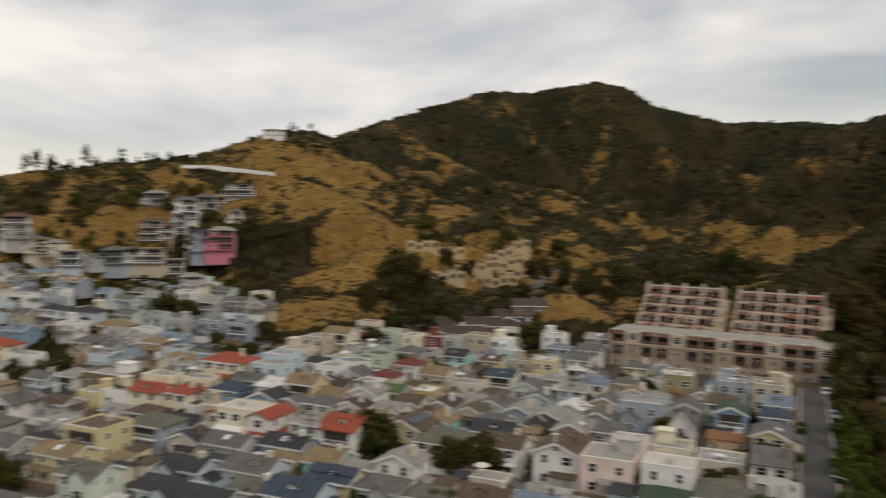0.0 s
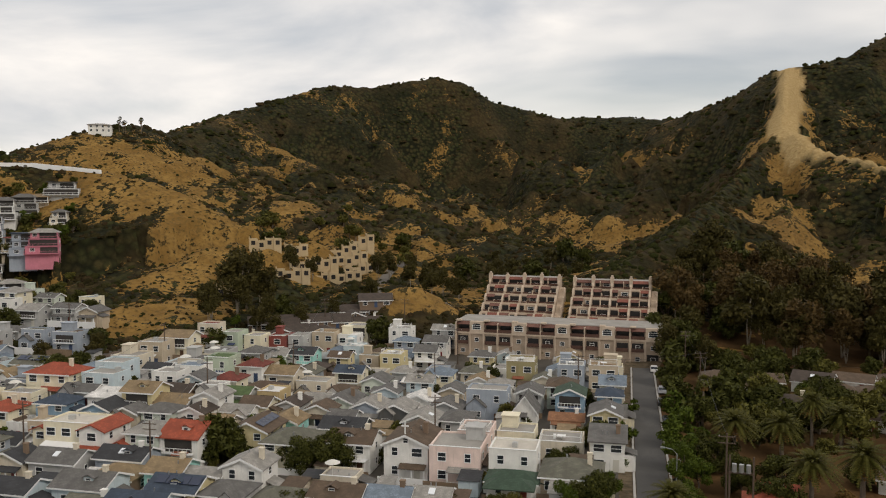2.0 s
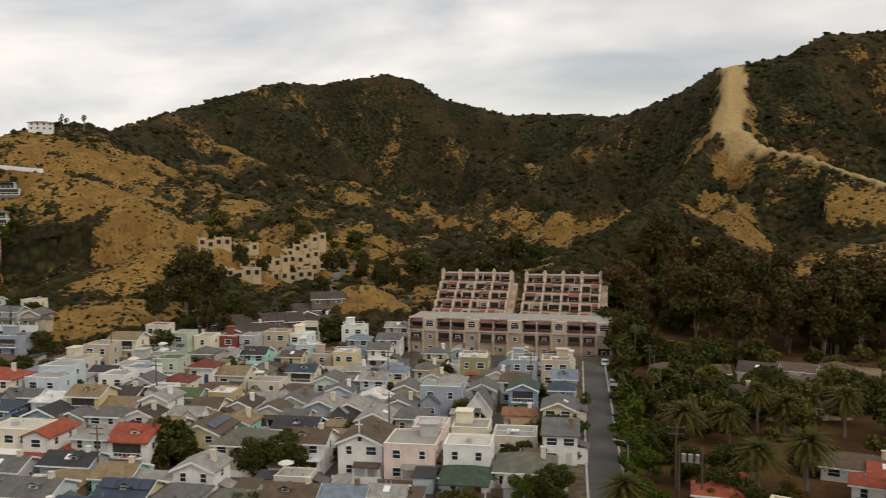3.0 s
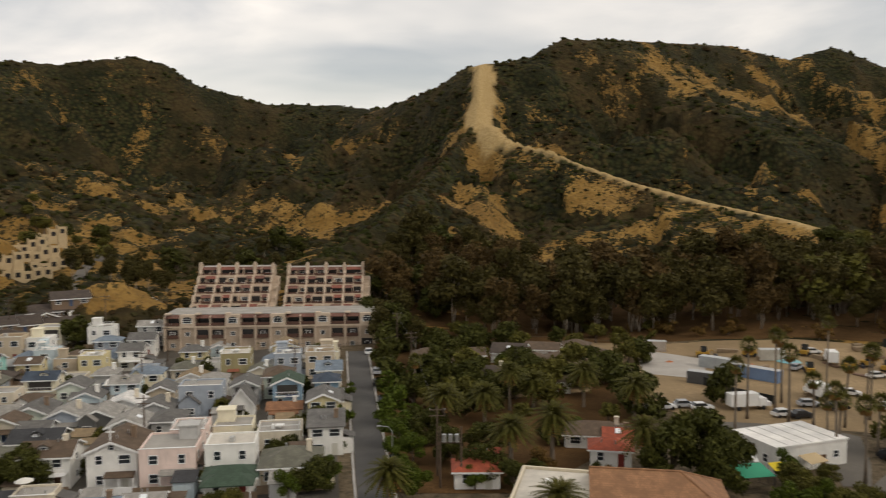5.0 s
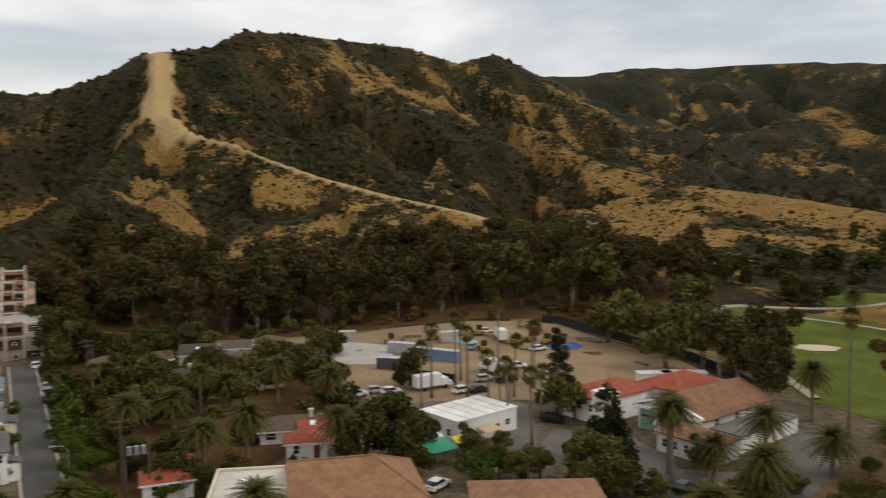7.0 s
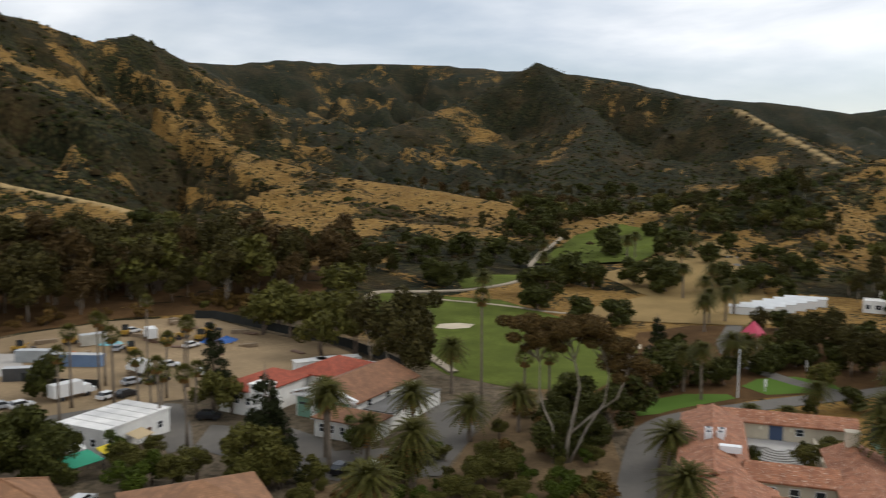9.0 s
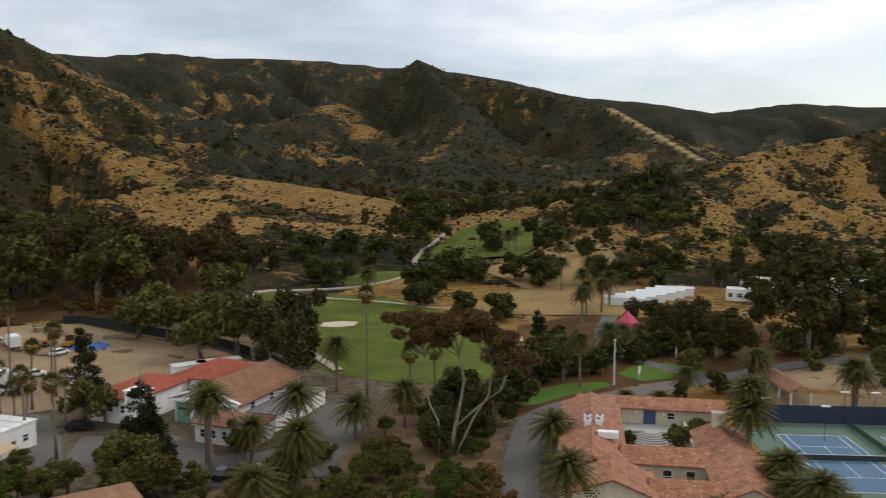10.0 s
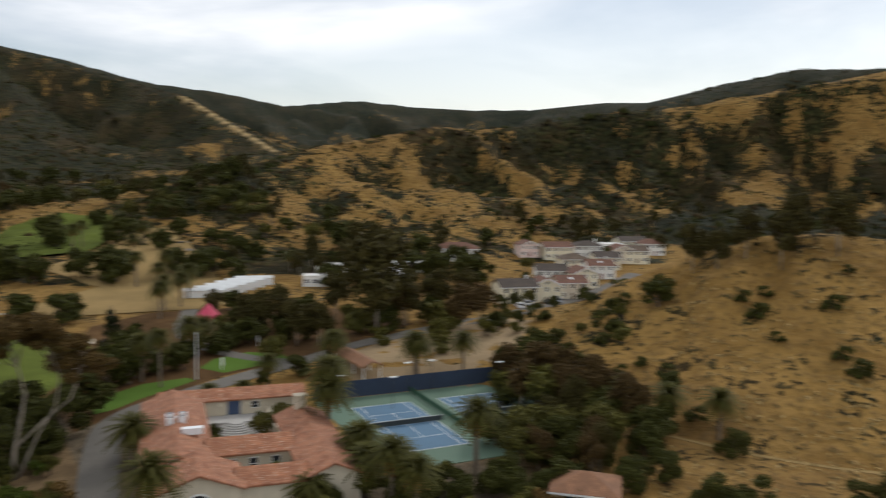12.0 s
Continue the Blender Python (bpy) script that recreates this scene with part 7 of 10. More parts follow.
house(-97.9, 118.6, 5.5, 5.1, 3.8, "side", "white", "light")
house(-131.2, 100.2, 4.9, 4.6, 3.2, "flat", "white", "cream")
house(-110.6, 90.8, 8.1, 6.2, 3.9, "side", "grey", "grey", extras="k")
house(-101.8, 95.9, 8.1, 5.9, 4.1, "side", "greyblue", "dark", extras="k")
house(-117.7, 87.2, 6.3, 6.2, 3.8, "front", "beige", "dark")
house(-104.8, 77.4, 7.2, 7.0, 4.1, "side", "paleblue", "dark")
house(-96.4, 83.8, 8.1, 6.8, 4.3, "side", "paleblue", "grey")
house(-97.5, 90.4, 7.2, 6.0, 3.4, "hip", "brown", "tan")
house(-90.2, 93.6, 5.9, 6.2, 4.3, "side", "teal", "tan")
house(-83.2, 80.4, 8.1, 7.0, 4.3, "side", "paleblue", "navy", extras="k")
house(-83.0, 87.8, 7.2, 6.2, 4.5, "side", "yellow", "navy", extras="s")
house(-75.9, 89.3, 6.3, 7.0, 4.1, "hip", "grey", "grey")
house(-84.0, 94.1, 5.4, 5.3, 3.8, "side", "grey", "light")
house(-99.4, 69.6, 7.2, 7.0, 4.1, "side", "paleblue", "dark")
house(-91.4, 71.2, 8.1, 6.9, 3.8, "side", "grey", "dark")
house(-90.6, 78.3, 6.3, 5.9, 3.6, "side", "grey", "olive")
house(-142.9, 97.5, 7.4, 5.8, 5.0, "side", "cream", "red")
house(-149.9, 95.7, 6.6, 6.2, 4.1, "flat", "white", "light")
house(-160.5, 99.3, 10.4, 7.0, 4.1, "flat", "brown", "light")
house(-138.4, 93.1, 6.4, 5.0, 3.2, "hip", "beige", "brown")
house(-147.2, 102.6, 7.2, 4.8, 4.1, "flat", "cream", "light")
house(-146.8, 112.2, 5.3, 5.1, 3.8, "flat", "greyblue", "grey")
house(-171.0, 109.3, 6.4, 5.5, 4.1, "front", "paleblue", "bluegrey")
house(-177.6, 107.2, 6.4, 5.5, 4.1, "flat", "paleblue", "light")
house(-169.8, 115.8, 6.4, 5.5, 4.1, "hip", "tan", "tan")
house(-171.0, 122.1, 6.4, 6.2, 4.1, "side", "greyblue", "bluegrey")
house(-163.6, 118.6, 5.6, 5.5, 4.1, "flat", "paleblue", "grey")
house(-187.1, 124.9, 6.4, 6.2, 4.7, "flat", "white", "light")
house(-201.9, 126.0, 9.6, 6.2, 4.0, "hip", "ochre", "tan")
house(-187.6, 117.8, 7.2, 6.2, 4.1, "side", "grey", "light")
house(-180.4, 119.1, 6.4, 5.5, 4.1, "hip", "white", "light")
house(-182.0, 112.4, 6.4, 5.5, 4.0, "side", "grey", "grey")
house(-164.3, 110.8, 6.4, 5.5, 3.6, "hip", "tan", "brown")
house(-158.5, 113.0, 4.8, 4.7, 4.0, "front", "cream", "tan")
house(-155.2, 92.3, 5.3, 5.5, 4.0, "flat", "yellow", "light")
house(-131.4, 78.5, 8.1, 7.9, 5.6, "flat", "yellow", "brown")
house(-127.9, 87.6, 8.1, 7.0, 5.1, "hip", "greyblue", "olive")
house(-129.6, 95.3, 7.5, 5.7, 3.2, "side", "grey", "dark")
house(-144.7, 90.7, 6.3, 5.2, 3.0, "side", "white", "light")
house(-203.9, 96.9, 7.2, 6.2, 4.5, "hip", "cream", "red")
house(-195.7, 98.0, 7.2, 6.2, 4.1, "flat", "white", "light")
house(-163.2, 79.5, 6.4, 7.0, 4.7, "front", "white", "grey")
house(-184.1, 85.5, 6.4, 6.2, 4.1, "hip", "tan", "tan")
house(-156.7, 85.2, 6.4, 6.2, 3.8, "side", "grey", "brown")
house(-135.7, 64.6, 7.2, 7.0, 4.9, "side", "grey", "grey")
house(-123.8, 67.8, 8.1, 7.0, 4.9, "side", "yellow", "tan")
house(-110.8, 64.4, 7.2, 7.0, 5.3, "side", "palegreen", "olive")
house(-245.9, 115.2, 7.2, 6.2, 4.5, "flat", "paleblue", "light")
house(-248.4, 124.2, 7.2, 6.2, 4.5, "flat", "white", "light")
house(-194.4, 91.3, 6.4, 6.2, 4.0, "side", "grey", "light")
house(-153.0, 70.7, 7.2, 7.0, 4.1, "hip", "grey", "olive")
house(-111.2, 51.7, 8.1, 7.0, 4.1, "side", "beige", "grey")
house(-103.6, 55.2, 7.2, 7.0, 4.1, "hip", "beige", "light")
house(-216.3, 107.9, 7.2, 6.2, 4.0, "side", "blue", "bluegrey")
house(-256.4, 120.3, 7.2, 6.2, 4.5, "hip", "beige", "tan")
house(-165.8, 88.2, 5.9, 5.6, 3.2, "front", "white", "dark")
house(-175.5, 91.7, 6.4, 6.5, 5.2, "side", "paleblue", "grey")
house(-135.4, 157.9, 6.0, 5.9, 2.8, "flat", "grey", "grey")
house(-86.2, 179.5, 5.0, 7.4, 3.0, "flat", "greyblue", "light")
house(-137.2, 146.0, 5.5, 6.0, 2.8, "flat", "paleblue", "light")
house(-144.8, 124.7, 6.0, 7.3, 3.2, "front", "white", "bluegrey")
house(-79.8, 167.4, 6.0, 7.2, 5.2, "hip", "cream", "bluegrey")
house(-46.7, 194.5, 5.5, 5.7, 2.8, "flat", "cream", "light")
house(-109.9, 158.0, 5.2, 7.5, 3.2, "front", "greyblue", "olive")
house(-99.4, 170.9, 6.3, 7.1, 3.0, "flat", "beige", "light")
house(-187.9, 109.5, 5.5, 7.4, 5.2, "hip", "tan", "grey")
house(-148.6, 80.3, 5.4, 6.7, 2.8, "flat", "grey", "light")
house(-49.9, 164.7, 5.9, 6.9, 4.9, "hip", "palegreen", "brown")
house(-57.7, 195.6, 5.5, 6.0, 4.9, "front", "yellow", "tan")
house(-105.7, 180.3, 5.2, 5.8, 4.9, "flat", "tan", "olive")
house(-104.3, 197.2, 6.1, 5.6, 5.2, "hip", "greyblue", "bluegrey")
house(-185.7, 99.6, 5.0, 5.8, 3.0, "front", "paleblue", "grey")
house(-122.3, 133.4, 5.9, 6.9, 4.9, "flat", "white", "bluegrey")
house(-71.1, 186.5, 6.0, 6.5, 2.8, "flat", "white", "light")
house(-40.3, 168.9, 5.0, 7.4, 4.9, "side", "beige", "bluegrey")
house(-36.6, 153.0, 5.1, 7.0, 2.8, "side", "cream", "grey")
house(-139.6, 71.3, 5.4, 5.5, 2.8, "front", "cream", "dark")
house(-102.3, 190.8, 5.6, 5.7, 3.0, "front", "cream", "bluegrey")
house(-168.8, 95.7, 5.5, 6.2, 5.2, "hip", "white", "light")
house(-57.5, 186.6, 5.5, 7.0, 2.8, "front", "white", "bluegrey")
house(-140.8, 81.1, 5.5, 6.5, 3.0, "front", "beige", "darkbrown")
house(-96.9, 143.5, 5.4, 6.1, 2.8, "side", "cream", "light")
house(-312.1, 142.1, 5.7, 5.6, 5.2, "flat", "white", "dark")
house(-306.0, 147.8, 6.4, 6.0, 4.0, "front", "paleblue", "grey")
house(-318.7, 163.5, 5.8, 5.9, 4.8, "hip", "cream", "grey")
house(-308.1, 168.0, 5.9, 5.8, 5.4, "flat", "beige", "grey")
house(-296.4, 175.6, 6.5, 6.6, 4.8, "front", "grey", "grey")
house(-293.9, 186.4, 7.0, 5.6, 4.8, "hip", "white", "tan")
house(-295.9, 135.7, 7.4, 5.8, 4.0, "hip", "white", "grey")
house(-281.8, 139.2, 6.7, 5.8, 4.8, "side", "cream", "grey")
house(-268.9, 140.7, 6.6, 5.8, 5.4, "hip", "cream", "bluegrey")
house(-273.9, 147.3, 7.2, 6.7, 3.2, "hip", "cream", "light")
house(-275.8, 125.6, 6.1, 5.5, 4.0, "side", "white", "tan")
house(-260.4, 129.2, 7.4, 6.1, 5.2, "front", "greyblue", "grey")
house(-259.2, 138.9, 5.5, 6.1, 5.4, "side", "greyblue", "brown")
house(-261.4, 148.9, 6.9, 6.0, 4.8, "side", "greyblue", "tan")
house(-281.1, 178.2, 6.4, 5.5, 4.0, "flat", "beige", "olive")
house(-258.9, 176.9, 5.5, 6.7, 4.8, "side", "tan", "grey")
house(-246.3, 178.3, 6.4, 5.6, 3.2, "flat", "greyblue", "bluegrey")
house(-222.1, 167.0, 6.7, 6.5, 4.8, "hip", "cream", "light")
house(-239.4, 185.6, 6.1, 6.0, 4.8, "flat", "palegreen", "grey")
house(-251.5, 136.5, 7.3, 5.8, 5.2, "flat", "white", "grey")
house(-250.3, 153.8, 5.5, 6.7, 5.4, "side", "paleblue", "bluegrey")
house(-241.5, 160.6, 5.5, 5.5, 5.2, "side", "tan", "grey")
house(-220.0, 151.3, 5.5, 5.6, 4.0, "side", "grey", "light")
house(-214.4, 158.0, 5.8, 6.8, 5.2, "flat", "white", "grey")
house(-217.5, 175.0, 6.4, 6.1, 4.8, "side", "palegreen", "grey")
house(-208.5, 182.8, 5.6, 6.2, 5.2, "flat", "cream", "bluegrey")
house(-234.8, 126.2, 6.4, 5.6, 5.4, "flat", "greyblue", "light")
house(-228.0, 134.4, 6.8, 6.3, 3.2, "flat", "cream", "dark")
house(-220.2, 141.1, 6.6, 6.1, 5.2, "side", "paleblue", "olive")
house(-204.2, 159.8, 6.7, 6.6, 4.8, "side", "grey", "light")
house(-195.3, 163.3, 7.2, 6.3, 4.8, "side", "grey", "grey")
house(-183.7, 161.7, 5.8, 6.8, 4.0, "front", "tan", "grey")
house(-233.5, 116.6, 7.1, 6.4, 4.8, "side", "tan", "grey")
house(-226.8, 121.9, 6.7, 6.8, 5.4, "hip", "white", "dark")
house(-210.5, 118.1, 6.2, 5.5, 5.2, "hip", "paleblue", "dark")
house(-220.5, 129.0, 7.3, 6.3, 5.2, "hip", "paleblue", "dark")
house(-211.4, 135.7, 7.2, 6.5, 4.8, "side", "palegreen", "grey")
house(-206.2, 142.1, 6.0, 6.7, 3.2, "side", "paleblue", "light")
house(-198.0, 147.6, 6.4, 5.7, 3.2, "hip", "grey", "grey")
house(-235.2, 108.1, 6.5, 6.4, 3.2, "side", "grey", "bluegrey")
house(-203.0, 113.8, 5.7, 5.6, 4.8, "flat", "white", "olive")
house(-194.9, 140.2, 6.1, 5.7, 5.2, "flat", "grey", "bluegrey")
house(-183.0, 143.2, 6.6, 5.5, 5.2, "flat", "greyblue", "olive")
house(-174.1, 146.5, 7.0, 5.6, 4.8, "flat", "greyblue", "brown")
yard_shed(-106.8, 143.6, 2.6, 4.0, 1.9, "tan", "dark")
yard_shed(-71.6, 128.1, 3.0, 2.2, 2.1, "white", "tan")
yard_shed(-159.8, 140.6, 2.5, 3.1, 2.5, "grey", "dark")
yard_shed(-69.6, 149.7, 2.9, 2.9, 2.0, "paleblue", "grey")
yard_shed(-62.4, 127.3, 3.5, 2.6, 2.0, "beige", "tan")
yard_shed(-88.6, 185.4, 2.5, 2.8, 2.1, "beige", "brown")
yard_shed(-89.8, 155.6, 2.2, 3.4, 2.5, "beige", "grey")
yard_shed(-88.1, 190.7, 2.4, 2.8, 1.9, "grey", "grey")
yard_shed(-71.4, 99.1, 3.2, 3.8, 2.1, "beige", "brown")
yard_shed(-116.5, 137.8, 3.0, 2.7, 2.3, "grey", "white")
yard_shed(-153.6, 128.7, 3.6, 2.2, 1.9, "beige", "tan")
yard_shed(-117.2, 163.0, 2.5, 2.5, 2.0, "paleblue", "brown")
yard_shed(-70.0, 194.3, 3.3, 3.4, 2.3, "white", "tan")
yard_shed(-72.7, 109.3, 2.8, 2.3, 2.1, "beige", "brown")
yard_shed(-74.1, 119.9, 3.2, 2.5, 1.9, "beige", "light")
yard_shed(-64.8, 168.0, 2.8, 2.6, 2.1, "brown", "light")
yard_shed(-136.2, 85.0, 3.1, 3.6, 2.0, "brown", "tan")
yard_shed(-134.0, 167.1, 2.4, 3.0, 2.1, "cream", "light")
yard_shed(-99.1, 58.6, 2.3, 3.5, 2.1, "paleblue", "dark")
yard_shed(-42.5, 121.8, 3.3, 2.5, 2.1, "cream", "light")
yard_shed(-98.9, 62.5, 3.6, 2.6, 2.0, "cream", "white")
yard_shed(-144.8, 118.3, 3.2, 2.4, 2.4, "grey", "white")
yard_shed(-62.4, 202.1, 2.2, 3.7, 2.0, "white", "light")
yard_shed(-33.0, 109.6, 3.6, 4.0, 2.3, "grey", "light")
yard_shed(-46.7, 123.5, 2.6, 3.6, 2.6, "cream", "tan")
yard_shed(-82.8, 101.8, 2.6, 2.6, 2.4, "cream", "white")
yard_shed(-34.2, 123.0, 3.4, 3.3, 2.2, "paleblue", "brown")
yard_shed(-103.1, 90.2, 2.8, 2.2, 2.3, "white", "white")
yard_shed(-167.2, 105.0, 3.0, 2.9, 2.2, "tan", "grey")
yard_shed(-101.0, 142.6, 2.3, 3.9, 2.3, "beige", "tan")
yard_shed(-150.0, 132.3, 2.6, 3.3, 2.0, "white", "brown")
yard_shed(-80.2, 173.0, 3.3, 2.3, 2.4, "grey", "light")
yard_shed(-57.5, 176.8, 3.5, 2.9, 2.4, "tan", "brown")
yard_shed(-115.2, 77.7, 2.5, 2.8, 2.2, "white", "brown")
yard_shed(-104.9, 64.9, 2.7, 2.5, 2.0, "tan", "white")
yard_shed(-149.5, 137.6, 2.3, 3.7, 2.3, "brown", "brown")
yard_shed(-123.9, 149.5, 3.1, 2.6, 2.0, "cream", "tan")
yard_shed(-35.3, 137.7, 2.8, 3.5, 2.4, "beige", "brown")
yard_shed(-106.3, 83.7, 3.5, 3.8, 2.6, "tan", "dark")
yard_shed(-175.9, 115.0, 2.7, 3.4, 2.0, "brown", "dark")
yard_shed(-161.5, 127.9, 3.1, 2.7, 2.3, "brown", "white")
yard_shed(-45.9, 102.7, 2.3, 3.3, 2.0, "grey", "brown")
yard_shed(-116.3, 72.9, 3.1, 3.6, 2.1, "cream", "dark")
yard_shed(-51.4, 190.6, 3.5, 2.4, 2.2, "beige", "light")
yard_shed(-60.7, 171.2, 2.7, 2.6, 2.4, "grey", "brown")
yard_shed(-173.3, 102.3, 2.4, 2.7, 2.0, "tan", "light")
yard_shed(-95.7, 136.2, 2.8, 2.5, 2.3, "cream", "grey")
yard_shed(-123.2, 81.1, 3.1, 2.6, 2.1, "cream", "brown")
yard_shed(-41.1, 138.1, 2.9, 3.9, 2.4, "white", "tan")
yard_shed(-46.9, 202.4, 3.1, 3.0, 2.2, "tan", "brown")
yard_shed(-119.3, 156.9, 2.4, 3.4, 2.5, "beige", "tan")
yard_shed(-73.0, 162.6, 2.9, 3.2, 2.2, "cream", "dark")
yard_shed(-78.1, 130.1, 3.2, 2.6, 2.0, "paleblue", "brown")
yard_shed(-126.0, 123.1, 3.4, 3.3, 2.4, "grey", "light")
yard_shed(-70.8, 178.9, 3.1, 2.5, 2.0, "white", "grey")
yard_shed(-89.1, 88.8, 2.9, 2.2, 2.3, "white", "light")
yard_shed(-106.1, 164.3, 2.4, 3.6, 2.5, "paleblue", "brown")
yard_shed(-55.1, 144.0, 2.7, 2.3, 2.4, "grey", "light")
yard_shed(-127.6, 136.6, 2.4, 2.9, 2.2, "tan", "dark")
yard_shed(-70.4, 103.0, 3.2, 2.5, 2.5, "tan", "dark")
yard_shed(-47.3, 109.6, 3.0, 3.2, 2.5, "paleblue", "dark")
yard_shed(-149.5, 123.5, 2.3, 3.7, 2.5, "cream", "white")
yard_shed(-65.8, 154.9, 3.2, 2.4, 2.1, "beige", "white")
yard_shed(-59.0, 105.1, 2.2, 2.9, 2.0, "grey", "light")
yard_shed(-52.1, 198.5, 2.6, 3.1, 2.4, "cream", "light")
yard_shed(-120.9, 75.9, 3.5, 2.8, 2.2, "beige", "tan")
yard_shed(-74.8, 131.4, 3.3, 3.1, 2.5, "cream", "tan")
yard_shed(-84.2, 123.1, 3.3, 3.4, 2.4, "grey", "light")
yard_shed(-53.5, 130.6, 2.2, 3.2, 2.5, "paleblue", "light")
yard_shed(-68.1, 125.1, 3.1, 3.4, 2.0, "tan", "light")
yard_shed(-154.9, 142.6, 2.6, 3.5, 2.0, "beige", "brown")
yard_shed(-87.6, 167.1, 3.1, 3.4, 2.5, "tan", "white")
yard_shed(-127.1, 152.8, 3.3, 3.0, 2.3, "brown", "dark")
yard_shed(-135.1, 130.6, 3.4, 2.3, 2.4, "grey", "light")
yard_shed(-86.6, 161.4, 3.2, 2.9, 2.3, "tan", "dark")
part("cross", Shape().box(-0.09, 0.09, -5.0, -4.85, 7.6, 9.6).box(-0.6, 0.6, -5.0, -4.85, 8.8, 8.98), TRIM, corner_house, "white wooden cross on the gable")
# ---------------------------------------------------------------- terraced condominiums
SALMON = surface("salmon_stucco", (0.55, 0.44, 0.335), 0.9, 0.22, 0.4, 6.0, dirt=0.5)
# Darker salmon: the lower wall's own tone, and painted shade for set-back storeys.
SALMON_DARK = surface("dark_salmon_stucco", (0.43, 0.335, 0.25), 0.9, 0.22, 0.4, 6.0, dirt=0.5)
AWNING = coursed("brown_awning_tile", (0.19, 0.085, 0.06), 0.3, 0.25, 0.85)
RAIL_WOOD = surface("brown_rail", (0.10, 0.05, 0.035), 0.8, 0.2)
# Dark glass of doors; also the painted shade sheets of the lower block.
SHADE_GLASS = surface("dark_glass_and_shade", (0.03, 0.028, 0.028), 0.2, 0.2)


def terrace_block(m, bays, rows, wide, group, seed):
    """A hillside block whose storeys step back, with fin walls and chimneys between the flats."""
    root = empty("terraced_condominium", m, "salmon stucco terraced flats stepping up the hillside", "apartment block", group)
    high, back = 2.4, 3.4
    rng = random.Random(seed)
    felt = surface("roof_felt_light", ROOF["light"], 0.92, 0.25, 0.3, 3.0)
    brick_red = coursed("red_awning_tile", (0.26, 0.085, 0.055), 0.3, 0.25, 0.85)
    for r in range(rows):
        y, z = r * back, r * high
        # Back wall behind the balconies, its shade put into the darker stucco.
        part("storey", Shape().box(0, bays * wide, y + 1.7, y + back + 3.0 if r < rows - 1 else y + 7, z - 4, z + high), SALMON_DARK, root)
        for b in range(bays):
            x0, x1 = b * wide + 0.3, (b + 1) * wide - 0.3
            split = x0 + (x1 - x0) * rng.choice((0.35, 0.5, 0.62))
            part("patio_door", Shape().box(x0 + 0.1, x1 - 0.15 if rng.random() < 0.45 else split - 0.15, y + 1.62, y + 1.70, z + 0.05, z + 2.1), SHADE_GLASS, root)
            w = part("window", FRAME_MESH, TRIM, root, m=pose((split + x1) / 2 + 0.2, y + 1.7, z + 1.35) @ Matrix.Diagonal((max(0.8, (x1 - split) * 0.55), 1, 0.95, 1)))
            part("pane", PANE_MESH, GLASS, w)
            reach = rng.uniform(-0.5, 0.35)
            part("parapet", Shape().box(x0, split, y + reach, y + reach + 0.2, z - 0.5, z + 0.42).box(split, x1, y - 0.15, y + 0.05, z - 0.5, z + rng.choice((0.15, 0.38))), SALMON, root)
            part("railing", Shape().box(split, x1, y - 0.08, y, z + 0.38, z + 0.95).box(x0, split, y + reach + 0.05, y + reach + 0.12, z + 0.42, z + 0.85), RAIL_WOOD, root)
            part("balcony_divider", Shape().box(split - 0.12, split + 0.12, y + reach, y + 1.7, z - 0.5, z + rng.choice((1.0, 1.5, high))), SALMON, root)
            if rng.random() < 0.85 or r == rows - 1:
                a, c = (x0, x1) if r == rows - 1 else (x0, split) if rng.random() < 0.5 else (split, x1)
                part("awning", Shape().slab([(a, y + 0.5, z + 1.95), (c, y + 0.5, z + 1.95), (c, y + 1.72, z + 2.65), (a, y + 1.72, z + 2.65)], 0.12), AWNING if rng.random() < 0.65 else brick_red, root, "brown tiled awning")
            if rng.random() < 0.4:
                p = x0 + rng.uniform(0.6, 3.4)
                part("patio_table", Shape().tube([(p, y + 0.9, z), (p, y + 0.9, z + 0.7)], [0.05, 0.05], 5).tube([(p, y + 0.9, z + 0.7), (p, y + 0.9, z + 0.76)], [0.5, 0.5], 10), TRIM, root, "small white patio table")
    for b in range(bays + 1):
        x, jut = b * wide, rng.uniform(-0.3, 0.3)
        for r in range(rows):
            y, z = r * back, r * high
            s = Shape()
            prof = [(y - 0.5, z - 1.2), (y + 2.2, z - 1.2), (y + 2.2, z + high + 0.3), (y + 0.9 + jut, z + high + 0.3), (y - 0.5, z + 1.05)]
            for side, order in ((x - 0.28, prof[::-1]), (x + 0.28, prof)):
                s.face([(side, p, q) for p, q in order])
            for i in range(len(prof)):
                p, q = prof[i], prof[(i + 1) % len(prof)]
                s.face([(x - 0.28, *p), (x - 0.28, *q), (x + 0.28, *q), (x + 0.28, *p)][::-1])
            part("fin_wall", s, SALMON, root)
        k = (rows - 1) * back
        top = rows * high + rng.uniform(0.9, 1.4)
        part("chimney", Shape().box(x - 0.5, x + 0.5, k + 0.2, k + 1.7, rows * high - 2.2, top).box(x - 0.28, x + 0.28, k + 0.5, k + 1.4, top, top + 0.5), SALMON, root)
    part("roof", Shape().box(0, bays * wide, (rows - 1) * back + 2.2, (rows - 1) * back + 7.05, rows * high, rows * high + 0.2), felt, root)
    stair = Shape()
    for r in range(rows - 1):
        y, z = r * back, r * high
        for k in range(6):
            stair.box(bays * wide + 0.4, bays * wide + 1.9, y + k * back / 6, y + (k + 1) * back / 6, z - 2.0, z + 0.4 * (k + 1))
        stair.box(bays * wide + 1.9, bays * wide + 2.2, y, y + back, z - 2.0, z + 2.2)
    part("stair", stair, SALMON, root, "salmon stucco stair between the blocks")
    return root


TERRACE_TURN = 8.5


